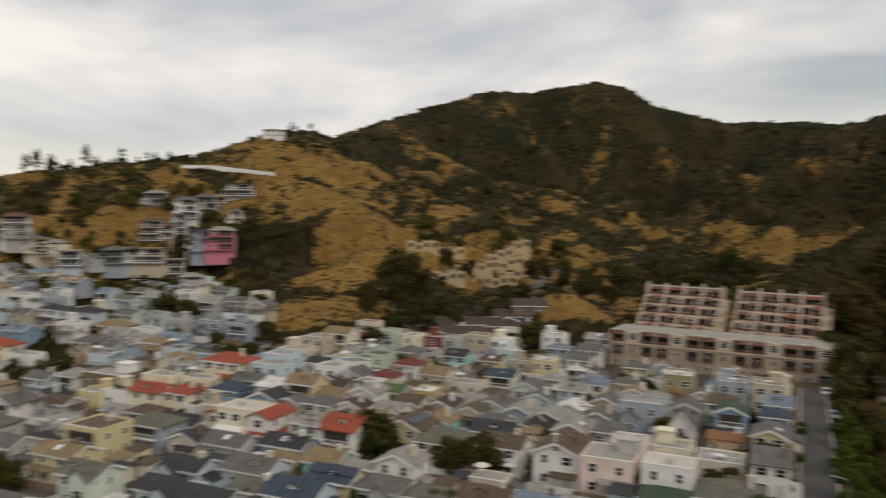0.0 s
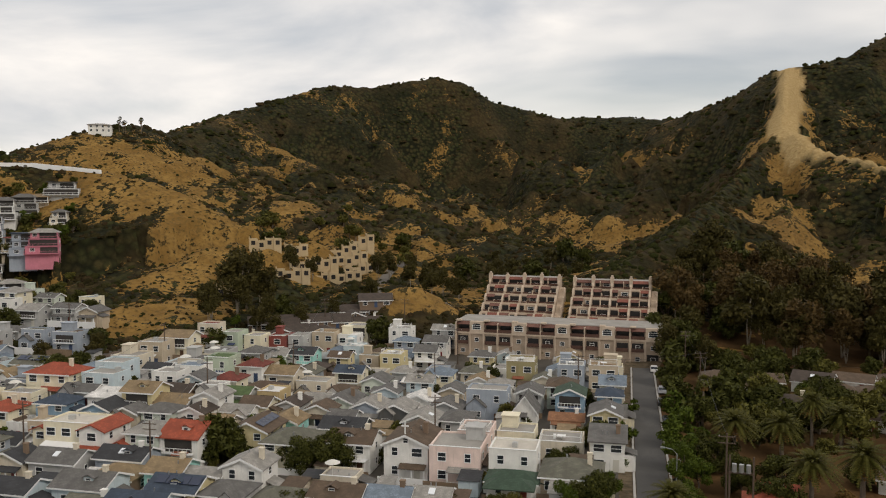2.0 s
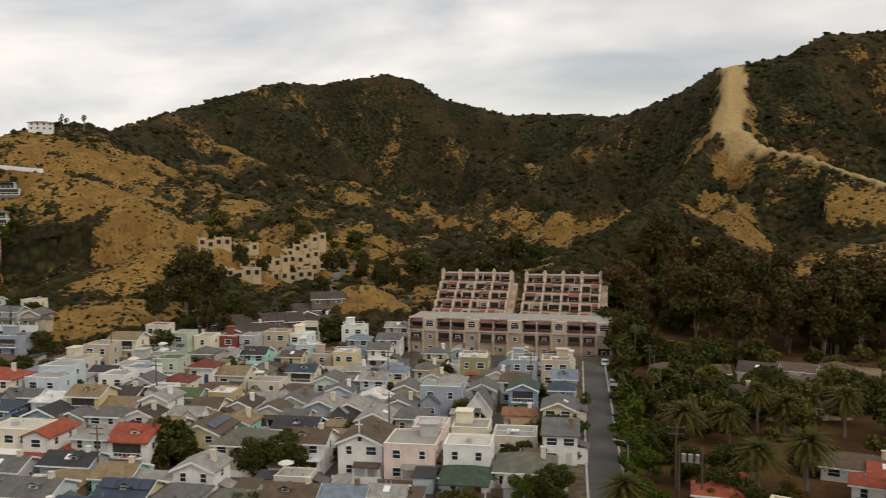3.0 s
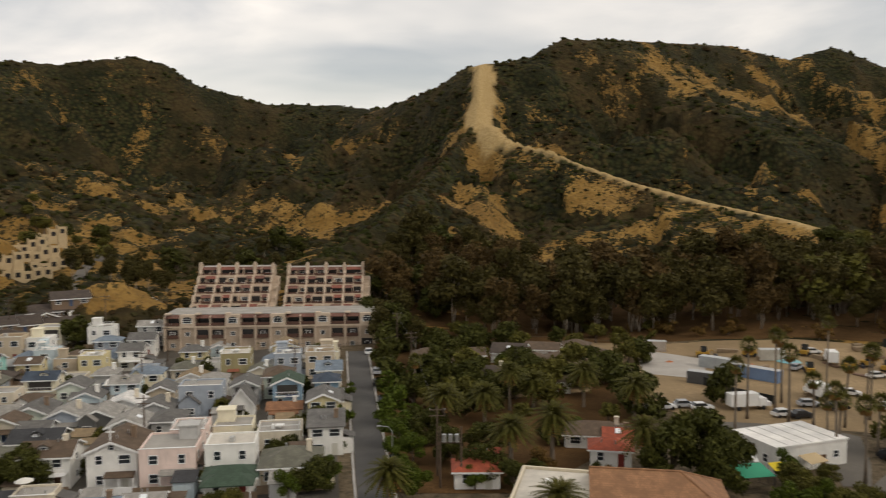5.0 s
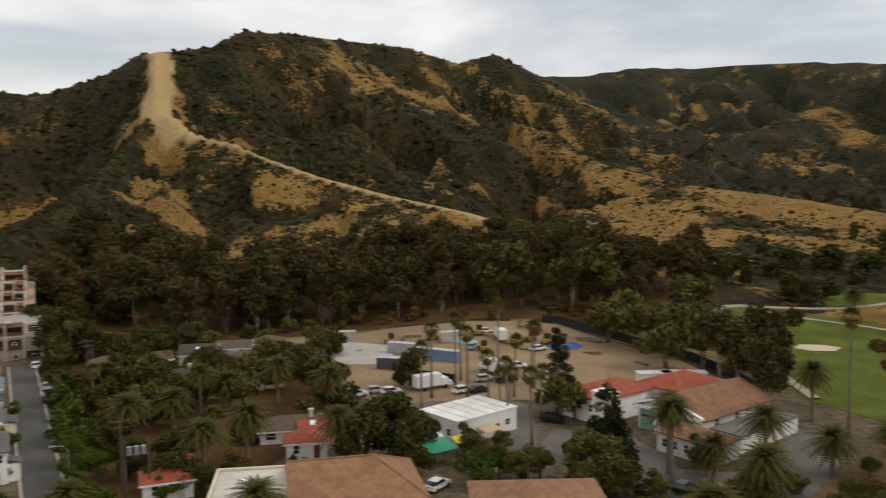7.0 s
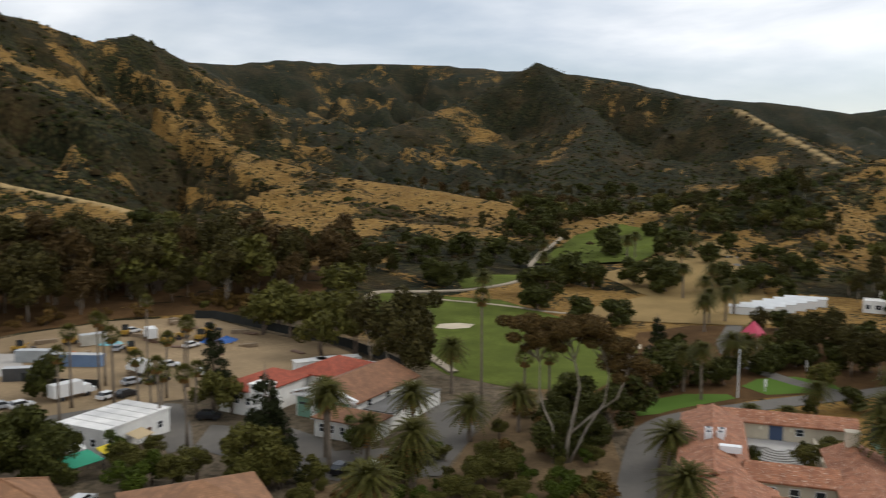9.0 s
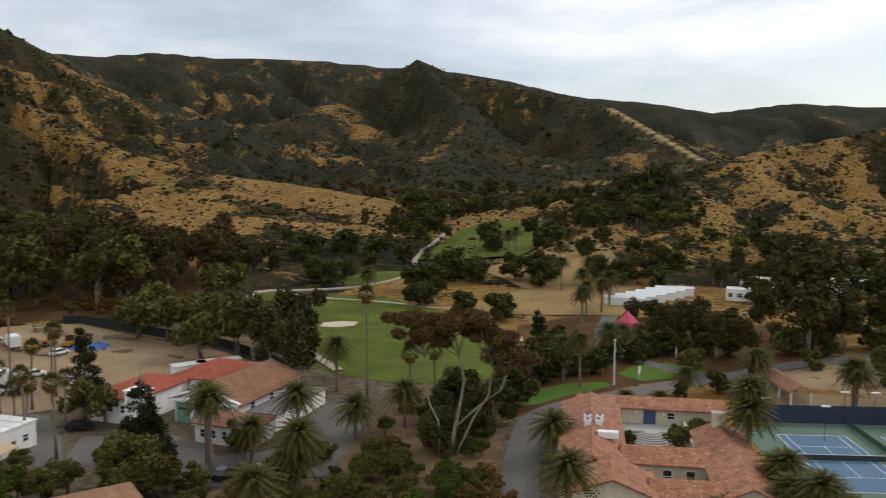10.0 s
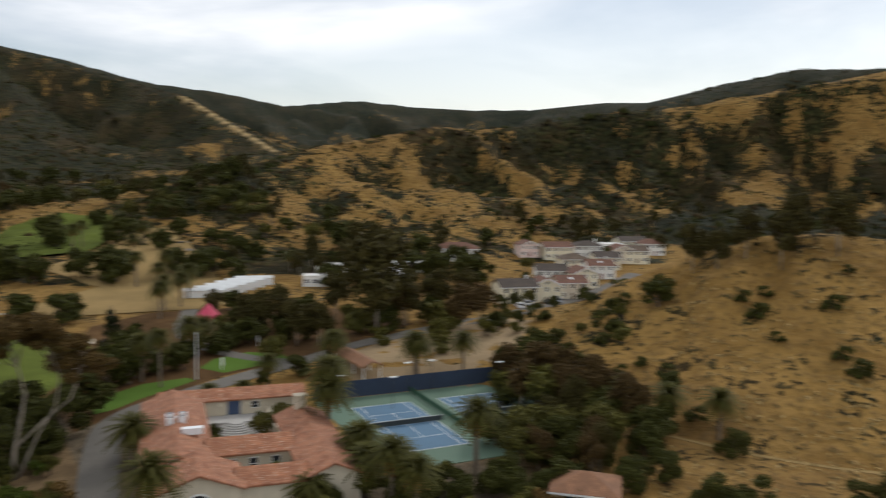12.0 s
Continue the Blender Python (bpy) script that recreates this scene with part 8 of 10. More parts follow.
def terrace_place(x, y, z):
    """From the front left corner of the lower block."""
    c, s = math.cos(radians(TERRACE_TURN)), math.sin(radians(TERRACE_TURN))
    return pose(-94.3 + c * x - s * y, 208.4 + s * x + c * y, z, 0, 0, TERRACE_TURN)


def lower_block():
    root = empty("condominium_block", terrace_place(0, 0, -0.6), "long salmon stucco block of flats with balconies", "apartment block", "terraced condominiums")
    wide, bays, high = 4.0, 14, 9.6
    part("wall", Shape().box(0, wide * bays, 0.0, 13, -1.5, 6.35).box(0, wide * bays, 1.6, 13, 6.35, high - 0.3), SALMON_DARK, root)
    part("cornice", Shape().box(-0.2, wide * bays + 0.2, -0.35, 0.0, 6.1, 6.5), SALMON, root)
    pattern = "BWBBWBBWBBWBBW"
    for i, kind in enumerate(pattern):
        x0, x1 = i * wide, (i + 1) * wide
        if kind == "W":
            part("bay_wall", Shape().box(x0 + 0.02, x1 - 0.02, -0.3, 1.6, 6.5, high - 0.05), SALMON, root)
            w = part("window", FRAME_MESH, TRIM, root, m=pose((x0 + x1) / 2, -0.3, 7.9) @ Matrix.Diagonal((2.2, 1, 1.1, 1)))
            part("pane", PANE_MESH, GLASS, w)
            arch = Shape()
            pts = [(math.cos(a) * 1.2, math.sin(a) * 0.55) for a in (math.pi * k / 8 for k in range(9))]
            arch.face([((x0 + x1) / 2 + p, -0.315, 8.45 + q) for p, q in pts[::-1]])
            part("arch", arch, GLASS, root)
        else:
            part("patio_door", Shape().box(x0 + 0.4, x1 - 0.4, 1.54, 1.595, 6.55, 8.6), SHADE_GLASS, root)
            part("railing", Shape().box(x0 + 0.1, x1 - 0.1, -0.25, -0.18, 6.6, 7.45), RAIL_WOOD, root)
            part("awning", Shape().slab([(x0, -0.2, 8.75), (x1, -0.2, 8.75), (x1, 1.7, 9.5), (x0, 1.7, 9.5)], 0.15), AWNING, root, "brown tiled awning")
            part("pier", Shape().box(x0 - 0.15, x0 + 0.15, -0.3, 1.6, 6.5, high - 0.4), SALMON, root)
        for z in (1.3, 4.4):
            if (i + int(z)) % 3:
                w = part("window", FRAME_MESH, TRIM, root, m=pose((x0 + x1) / 2, 0.0, z) @ Matrix.Diagonal((1.1, 1, 1.0, 1)))
                part("pane", PANE_MESH, GLASS, w)
    for i in range(bays + 1):
        part("buttress", Shape().box(i * wide - 0.22, i * wide + 0.22, -0.75 if i % 3 == 0 else -0.4, -0.004, -1.5, 6.08), SALMON, root)
    for i in range(0, bays - 1):
        if i % 3 != 1:
            # Thin dark sheet on the flush wall, painted shade for an unbuilt loggia.
            part("lower_loggia", Shape().box(i * wide + 0.5, (i + 1) * wide - 0.5, -0.03, -0.004, 3.35, 5.5), SHADE_GLASS, root, "shaded balcony recess")
            part("lower_railing", Shape().box(i * wide + 0.4, (i + 1) * wide - 0.4, -0.36, -0.28, 3.2, 4.15), RAIL_WOOD, root)
    part("garage_door", Shape().box(wide * 13 + 0.4, wide * 14 - 0.6, -0.06, 0.0, 0.0, 2.6), SHADE_GLASS, root)
    part("roof", Shape().box(-0.2, wide * bays + 0.2, 1.4, 13.3, high - 0.3, high), surface("roof_felt_light", ROOF["light"], 0.92, 0.25, 0.3, 3.0), root, "pale grey flat roof")
    for i in range(0, bays, 2):
        part("parapet", Shape().box(i * wide, i * wide + 1.5, -0.2, 1.4, high - 0.05, high + 0.35), SALMON, root)


lower_block()
terrace_block(terrace_place(2.9, 15.5, 6.6), 4, 5, 5.4, "terraced condominiums", 3)
terrace_block(terrace_place(29.4, 15.0, 6.3), 4, 5, 5.6, "terraced condominiums", 8)


# ---------------------------------------------------------------- fire station
def fire_station():
    root = empty("fire_station", pose(82.6, 120.8, ground_at(82, 120), 0, 0, -68), "white fire station with tile roofs and green garage doors", "fire station")
    w, l, h = 12.6, 20, 4.4
    white = wall_of("white")
    part("wall", body_walls(w, l, h, "front", 2.4), white, root)
    part("roof", pitched("front", w, l, h, 2.4, 0.7, 0.25), roof_of("orange"), root)
    green = surface("green_door_panels", (0.16, 0.30, 0.22), 0.6, 0.1)
    for x in (-4.4, -0.4, 3.6):
        d = part("garage_door", Shape().box(x - 1.6, x + 1.6, -l / 2 - 0.08, -l / 2 - 0.01, 0.0, 3.5), green, root, "green garage door")
        part("door_window", Shape().box(x - 1.2, x + 1.2, -l / 2 - 0.12, -l / 2 - 0.09, 2.2, 2.6), GLASS, d)
        part("pier", Shape().box(x + 1.7, x + 2.2, -l / 2 - 0.6, -l / 2 - 0.01, 0.0, 3.7), TRIM, root)
    part("lintel", Shape().box(-w / 2, w / 2, -l / 2 - 0.62, -l / 2 - 0.01, 3.72, 4.2), white, root)
    for y in (-6, 0, 6):
        window(root, w / 2, y, 3.0, 1.2, 1.2, 90)
    red = roof_of("red")
    part("wing_wall", body_walls(9.0, 14, 4.7, "hip", 1.7), white, root, m=pose(-15.5, -7.5, 0))
    part("wing_roof", pitched("hip", 9.0, 14, 4.7, 1.7, 0.5, 0.22), red, root, "red clay tile roof", m=pose(-15.5, -7.5, 0))
    part("wing_wall", body_walls(9.5, 13, 4.9, "hip", 1.8), white, root, m=pose(-10, 6.5, 0))
    part("wing_roof", pitched("hip", 9.5, 13, 4.9, 1.8, 0.5, 0.22), red, root, "red clay tile roof", m=pose(-10, 6.5, 0))
    part("tower", Shape().box(-11.4, -8.2, -16.2, -13.2, -1, 6.2).box(-11.6, -8.0, -16.4, -13.0, 6.2, 6.5), white, root)
    for x, y in ((-17, -14.5), (-14.4, -14.5)):
        window(root, x + 1.2, y - 0.01, 2.6, 1.0, 1.2, 0)
    part("annex_wall", Shape().box(3.2, 13.5, -17.5, -11.2, -1, 3.4), white, root)
    part("annex_roof", pitched("hip", 10.3, 6.3, 3.4, 1.1, 0.5, 0.2), roof_of("orange"), root, m=pose(8.35, -14.35, 0))
    for x in (4.6, 6.6, 8.6, 10.6, 12.4):
        window(root, x, -17.5, 1.6, 0.8, 1.2, 0)
    part("side_shed", Shape().box(7.2, 12.6, -9, 8, -1, 2.7), white, root, "low white annex")
    part("shed_roof", Shape().box(7.0, 12.8, -9.2, 8.2, 2.704, 2.9), surface("roof_felt_grey", ROOF["grey"], 0.92, 0.25, 0.3, 3.0), root, "flat grey roof")

    pediment = Shape().slab([(-6.6, -l / 2 - 0.9, 4.2), (6.6, -l / 2 - 0.9, 4.2), (6.6, -l / 2 - 0.1, 4.45), (-6.6, -l / 2 - 0.1, 4.45)], 0.3)
    for s in (-1, 1):
        pediment.slab([(s * 6.8, -l / 2 - 0.85, 4.5), (0, -l / 2 - 0.85, 6.7), (0, -l / 2 - 0.2, 6.7), (s * 6.8, -l / 2 - 0.2, 4.5)][::-s], 0.28)
    part("pediment", pediment, TRIM, root, "white moulded pediment over the garage doors")


fire_station()


# ---------------------------------------------------------------- clubhouse round a courtyard
def clubhouse():
    tile, stucco = coursed("mottled_clay_tile", (0.33, 0.125, 0.058), 0.36, 0.24, 0.85, 0.6, 0.08, (0.36, 0.19, 0.11), (0.56, 0.42, 0.31)), surface("cream_stucco", (0.60, 0.53, 0.40), 0.9, 0.12, 0.4, 6.0, dirt=0.25)
    root = empty("clubhouse", pose(100, 52, ground_at(100, 52), 0, 0, -58), "cream stucco clubhouse with clay tile roofs round a courtyard", "clubhouse")

    def wing(x0, x1, y0, y1, h, roof, rise):
        m = pose((x0 + x1) / 2, (y0 + y1) / 2, 0)
        part("wing_wall", body_walls(x1 - x0, y1 - y0, h, roof, rise), stucco, root, m=m)
        part("wing_roof", pitched(roof, x1 - x0, y1 - y0, h, rise, 0.55, 0.25), tile, root, "mottled orange clay tile roof", m=m)

    wing(-10.5, -2.2, -9.0, 21, 4.6, "front", 1.7)
    wing(-9.2, 0.6, -16.8, -9.1, 4.6, "front", 1.9)
    wing(8.6, 15.4, -15.5, 10, 4.4, "front", 1.5)
    wing(-2.0, 8.4, -4.2, 1.6, 4.3, "side", 1.2)
    wing(0.8, 8.4, -15.4, -10.2, 4.3, "side", 1.1)
    wing(-8.0, 14.5, 21.4, 26.6, 4.3, "side", 1.0)
    arch = Shape()
    pts = [(math.cos(a) * 1.5, math.sin(a) * 1.5) for a in (math.pi * k / 12 for k in range(13))] + [(-1.5, -1.6), (1.5, -1.6)]
    arch.face([(-4.3 + p, -16.84, 2.4 + q) for p, q in pts[::-1]])
    part("arched_window", arch, GLASS, root, "tall dark arched window")
    ring = Shape()
    for k in range(12):
        a, b = math.pi * k / 12, math.pi * (k + 1) / 12
        ring.face([(-4.3 + math.cos(t) * r, -16.87, 2.4 + math.sin(t) * r) for t, r in ((a, 1.5), (a, 1.75), (b, 1.75), (b, 1.5))][::-1])
    part("arch_trim", ring, TRIM, root)
    paving = coursed("terracotta_paving", (0.34, 0.19, 0.13), 1.2, 1.2, 0.9, 0.2, 0.01)
    part("courtyard_paving", Shape().box(-2.0, 8.4, 1.7, 12, -0.3, 0.12), paving, root, "terracotta paving")
    part("courtyard_wall", Shape().box(8.4, 8.8, 10.1, 21.2, -0.5, 2.4), stucco, root)
    for k in range(7):
        r = 4.6 - 0.55 * k
        steps = Shape()
        pts = [(3.2 + math.cos(t) * r, 17.5 - math.sin(t) * r) for t in (math.pi * q / 14 for q in range(15))]
        z = 0.1 + 0.19 * (k + 1)
        steps.face([(x, y, z) for x, y in pts[::-1]][::1])
        for p, q in zip(pts, pts[1:]):
            steps.face([(*q, z - 0.19), (*p, z - 0.19), (*p, z), (*q, z)][::-1])
        part("step", steps, CONCRETE, root, "curved pale stone step")
    part("landing", Shape().box(-1.9, 8.3, 17.4, 21.3, -0.3, 1.42), CONCRETE, root)
    part("door", Shape().box(2.2, 4.2, 21.3, 21.39, 1.45, 3.9), surface("door_paint_blue", (0.05, 0.08, 0.15), 0.5, 0.1), root, "dark double door")
    window(root, 6.6, 21.4, 2.9, 1.1, 1.0, 0)
    for x in (1.0, 5.4):
        part("wall_lantern", Shape().box(x - 0.14, x + 0.14, 21.05, 21.38, 3.0, 3.5), surface("lantern_glass", (0.8, 0.76, 0.62), 0.4, 0.05), root)
    part("chimney", Shape().box(11.0, 12.6, 8.0, 9.4, 4, 7.4).box(10.85, 12.75, 7.85, 9.55, 7.4, 7.7), stucco, root)
    part("ridge_tiles", Shape().box(-6.5, -6.2, -9.4, 21.4, 6.28, 6.42), tile, root)
    unit = surface("white_appliance", (0.75, 0.76, 0.76), 0.5, 0.08)
    for i, (x, y) in enumerate(((-7.0, 4.6), (-5.4, 5.4), (-7.0, 6.6), (-5.2, 7.4))):
        z = 4.6 + 1.7 * (1 - abs(x + 6.35) / 4.15) + 0.1
        ac = part("air_conditioner", Shape().box(x - 0.5, x + 0.5, y - 0.45, y + 0.45, z - 0.5, z + 0.8), unit, root, "white rooftop air conditioner")
        part("fan_grille", Shape().tube([(x, y, z + 0.8), (x, y, z + 0.86)], [0.36, 0.36], 12), DARK_METAL, ac)
    part("roof_duct", Shape().box(-5.6, -2.8, 0.2, 1.3, 5.6, 6.5), unit, root)
    for y in (-13, -8, 6, 14):
        window(root, 15.4, y if y < 9 else 8, 2.4, 1.0, 1.3, 90)
    for x in (0.6, 3.4, 6.4):
        window(root, x, -4.2, 2.4, 1.1, 1.6, 0)


clubhouse()


# ---------------------------------------------------------------- tennis courts
def tennis_courts():
    m = pose(126.6, 33.0, ground_at(126.6, 33.0) + 0.1, 0, 0, -52)
    green, blue = surface("green_court_paint", (0.105, 0.165, 0.115), 0.8, 0.12, 0.1, 3.0), surface("blue_court_paint", (0.085, 0.16, 0.24), 0.8, 0.12, 0.1, 3.0)
    thing("court_slab", Shape().box(-10.5, 26.5, -18.5, 18.0, -1.6, 0.0), green, m, "green painted tennis court surround", "court slab", kind="structure")
    net = surface("net_mesh", (0.05, 0.06, 0.06), 0.8, 0.2)
    for x in (0.0, 16.5):
        c = empty("tennis_court", m @ pose(x, 0, 0), "blue tennis court with white lines and net", "tennis court", "tennis courts")
        part("playing_surface", Shape().box(-5.5, 5.5, -11.9, 11.9, 0.004, 0.012), blue, c)
        for k, (x0, x1, y0, y1) in enumerate(((-5.49, 5.49, -11.89, -11.75), (-5.49, 5.49, 11.75, 11.89), (-5.49, -5.38, -11.75, 11.75), (5.38, 5.49, -11.75, 11.75), (-4.17, -4.06, -11.75, 11.75),
                                              (4.06, 4.17, -11.75, 11.75), (-4.06, 4.06, 6.35, 6.45), (-4.06, 4.06, -6.45, -6.35), (-0.05, 0.05, -6.35, 6.35))):
            part("court_line", Shape().box(x0, x1, y0, y1, 0.012, 0.02), LINE_PAINT, c)
        part("net", Shape().box(-6.3, 6.3, -0.02, 0.02, 0.1, 0.95), net, c)
        part("net_tape", Shape().box(-6.3, 6.3, -0.035, 0.035, 0.95, 1.03), LINE_PAINT, c)
        for s in (-6.4, 6.4):
            part("net_post", Shape().tube([(s, 0, 0), (s, 0, 1.1)], [0.05, 0.05], 6), DARK_METAL, c)
    fence = empty("court_fence", m, "tall court fence with dark blue windscreens", "fence")
    screen, wire = surface("blue_windscreen", (0.035, 0.05, 0.085), 0.85, 0.15), surface("green_windscreen", (0.04, 0.10, 0.06), 0.85, 0.15)
    part("windscreen", Shape().box(-10.4, 26.4, 17.9, 17.95, 0.1, 3.2), screen, fence)
    part("windscreen", Shape().box(26.35, 26.4, -18.4, 17.9, 0.1, 3.2), screen, fence)
    part("windscreen", Shape().box(8.0, 8.05, -4, 17.85, 0.1, 1.1), wire, fence, "low green divider screen")
    for k in range(14):
        x = -10.4 + 36.8 * k / 13
        part("post", Shape().tube([(x, 18.0, 0), (x, 18.0, 3.4)], [0.05, 0.05], 6), DARK_METAL, fence)
    for x, y in ((-7, 13), (1, 9), (7.5, 17.6), (12.5, 17.6), (24, 12), (24, 6), (8, -9)):
        lamp = empty("court_light", m @ pose(x, y, 0), "slim court light with flat white shade", "lamp post", "tennis court lights")
        part("pole", Shape().tube([(0, 0, 0), (0, 0, 5.6)], [0.07, 0.05], 6), DARK_METAL, lamp)
        part("shade", Shape().box(-0.65, 0.65, -0.22, 0.22, 5.6, 5.78), TRIM, lamp)


tennis_courts()


# ---------------------------------------------------------------- other buildings on the flat
def white_building():
    root = empty("white_building", pose(42.2, 129.4, ground_at(42, 129), 0, 0, 25), "low white building with bright flat roof", "building")
    w, l, h = 13.5, 9.5, 3.9
    part("wall", Shape().box(-w / 2, w / 2, -l / 2, l / 2, -1, h), wall_of("white"), root)
    part("roof", Shape().box(-w / 2 - 0.15, w / 2 + 0.15, -l / 2 - 0.15, l / 2 + 0.15, h, h + 0.28), surface("roof_felt_white", ROOF["white"], 0.92, 0.25, 0.3, 3.0), root, "bright white flat roof")
    for k in range(1, 6):
        x = -w / 2 + w * k / 6
        part("roof_seam", Shape().box(x - 0.05, x + 0.05, -l / 2, l / 2, h + 0.28, h + 0.32), CONCRETE, root)
    for x in (-4.5, -1.0, 4.6):
        window(root, x, -l / 2, 1.9, 1.0, 1.0, 0)
    part("door", DOOR_MESHES[2], TRIM, root, m=pose(2.2, -l / 2 - 0.002, 0) @ Matrix.Diagonal((0.95, 1, 2.05, 1)))
    for y in (-2.5, 2.0):
        window(root, -w / 2, y, 1.9, 1.0, 1.1, -90)


white_building()


def school_hall():
    cream = surface("cream_stucco", (0.60, 0.53, 0.40), 0.9, 0.12, 0.4, 6.0, dirt=0.25)
    tan = coursed("brown_clay_tile", (0.31, 0.155, 0.075), 0.36, 0.26, 0.88, 0.25, 0.06)
    root = empty("tiled_hall", pose(9.2, 99.6, ground_at(17, 99), 0, 0, -4), "cream hall with a broad brown tiled hip roof", "hall")
    walls = Shape().box(0, 15.6, -6.2, 6.2, -1.0, 5.2)
    walls.face([(0.02, -6.2, 5.2), (0.02, 6.2, 5.2), (0.02, 0, 8.2)][::-1])
    part("wall", walls, cream, root)
    tiles = Shape()
    e = [(-0.5, -7, 4.95), (16.4, -7, 4.95), (16.4, 7, 4.95), (-0.5, 7, 4.95)]
    p, q = (-0.5, 0, 8.35), (10.4, 0, 8.35)
    tiles.face([e[0], e[1], q, p]).face([e[1], e[2], q]).face([e[2], e[3], p, q])
    for m, n in ((0, 1), (1, 2), (2, 3)):
        tiles.face([(*e[m][:2], 4.65), (*e[n][:2], 4.65), e[n], e[m]])
    tiles.face([(*v[:2], 4.65) for v in e[::-1]])
    part("roof", tiles, tan, root)
    part("ridge_tiles", Shape().tube([p, q], [0.16, 0.16], 6), tan, root)
    for n in (1, 2):
        part("hip_tiles", Shape().tube([e[n], q], [0.15, 0.15], 6), tan, root)
    for x in (2.5, 6.5, 10.5, 14):
        window(root, x, 6.2, 3.0, 1.2, 1.5, 180)
    flat = empty("flat_roofed_annex", pose(4.6, 97.0, ground_at(4, 97), 0, 0, -8), "cream annex with pale flat roof and parapet", "annex")
    part("wall", Shape().box(-5.5, 4.2, -14, 10.5, -1, 4.9).box(-5.5, 4.2, 10.1, 10.5, 4.9, 5.4).box(-5.5, -5.1, -14, 10.1, 4.9, 5.4), cream, flat)
    part("roof", Shape().box(-5.05, 4.2, -14, 10.05, 4.91, 5.05), surface("roof_felt_cream", ROOF["cream"], 0.92, 0.25, 0.3, 3.0), flat)
    part("hatch", Shape().box(-2, -1, 5, 6, 5.05, 5.5), TRIM, flat)
    other = empty("tiled_hall", pose(37.5, 87.5, ground_at(34, 88), 0, 0, -14), "cream hall with a broad brown tiled hip roof", "hall")
    part("wall", body_walls(15, 14, 4.6, "hip", 2.6), cream, other)
    part("roof", pitched("hip", 15, 14, 4.6, 2.6, 0.8, 0.3), tan, other)
    window(other, 0, 7, 2.6, 1.2, 1.4, 180)


school_hall()
# ---------------------------------------------------------------- hillside houses
def hillside_house(x, y, w, l, storeys, wall, top, turn, deck=True):
    """Storeys stepping back up a slope, each with its balcony before a sheet of painted shade, under a low hipped or
    flat roof.
    """
    BUILT[0] += 1
    rng = random.Random(BUILT[0] * 57)
    words = "%s stucco hillside house with stacked balconies" % COLOUR_WORD.get(wall, wall)
    root = empty("hillside_house", pose(x, y, ground_at(x, y), 0, 0, turn), words, "house", "houses on the hillside")
    high, shade_mat = 2.7, surface("painted_shade", (0.05, 0.045, 0.04), 0.9, 0.3)
    trim = wall_of(wall) if rng.random() < 0.5 else TRIM
    for s in range(storeys):
        back = 1.1 * s * (1 if deck else 0)
        x0, x1 = -w / 2 + rng.uniform(0, 0.16) * w * (s > 0 and deck), w / 2 - rng.uniform(0, 0.16) * w * (s > 0 and deck)
        y0, z = -l / 2 + back, s * high
        part("wall", Shape().box(x0, x1, y0, l / 2, -6 if s == 0 else z + 0.004, z + high), wall_of(wall), root)
        cut = x0 + (x1 - x0) * rng.choice((0.0, 0.3, 0.42))
        if deck:
            # Balcony shade as a near-black sheet laid flat on the storey wall.
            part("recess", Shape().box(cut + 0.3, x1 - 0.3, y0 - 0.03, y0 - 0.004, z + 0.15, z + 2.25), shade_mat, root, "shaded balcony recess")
            part("balcony", Shape().box(x0 - 0.2, x1 + 0.2, y0 - 1.5, y0 - 0.04, z - 0.18, z), trim, root)
            rail = Shape().box(x0 - 0.2, x1 + 0.2, y0 - 1.5, y0 - 1.43, z + 0.86, z + 0.95)
            for i in range(7):
                a = x0 - 0.2 + (x1 - x0 + 0.33) * i / 6
                rail.box(a, a + 0.07, y0 - 1.5, y0 - 1.43, z - 0.1, z + 0.86)
            part("railing", rail, trim, root)
            if cut > x0 + 1.4:
                window(root, (x0 + cut) / 2 + 0.1, y0, z + 1.35, min(1.5, (cut - x0) * 0.5), 1.2, 0)
            part("post", Shape().box(x1 - 0.1, x1 + 0.1, y0 - 1.48, y0 - 1.28, z + 0.02, z + high - 0.2), trim, root)
        else:
            for i in range(max(2, int(w / 3.2))):
                window(root, (i + 0.5) * w / max(2, int(w / 3.2)) - w / 2, y0, z + 1.4, 1.3, 1.4, 0)
        window(root, x1, y0 + (l - back) * 0.5, z + 1.4, 1.0, 1.1, 90)
    y0 = -l / 2 + (1.1 * (storeys - 1) if deck else 0)
    if rng.random() < 0.55:
        part("roof", pitched("hip", x1 - x0, l / 2 - y0, storeys * high, 1.1, 0.7, 0.2), roof_of(top), root, m=pose((x0 + x1) / 2, (y0 + l / 2) / 2, 0))
    else:
        part("roof", Shape().box(x0 - 0.5, x1 + 0.5, y0 - 1.2, l / 2 + 0.3, storeys * high + 0.004, storeys * high + 0.25), surface("roof_felt_" + top, ROOF[top], 0.92, 0.25, 0.3, 3.0), root)
    return root


hillside_house(-301.0, 250.6, 14.0, 6.5, 2, "grey", "dark", 41)
hillside_house(-325.3, 223.7, 12.8, 6.5, 2, "grey", "light", 45)
hillside_house(-306.5, 225.7, 10.7, 6.5, 3, "white", "grey", 44)
hillside_house(-305.8, 236.2, 10.0, 6.5, 3, "grey", "grey", 43)
hillside_house(-306.4, 243.0, 8.4, 6.5, 1, "tan", "tan", 42)
hillside_house(-302.0, 205.0, 10.2, 6.5, 3, "brown", "brown", 46)
hillside_house(-298.5, 209.9, 6.7, 6.5, 2, "sand", "rust", 45)
hillside_house(-298.6, 216.3, 6.8, 6.5, 3, "greyblue", "grey", 44)
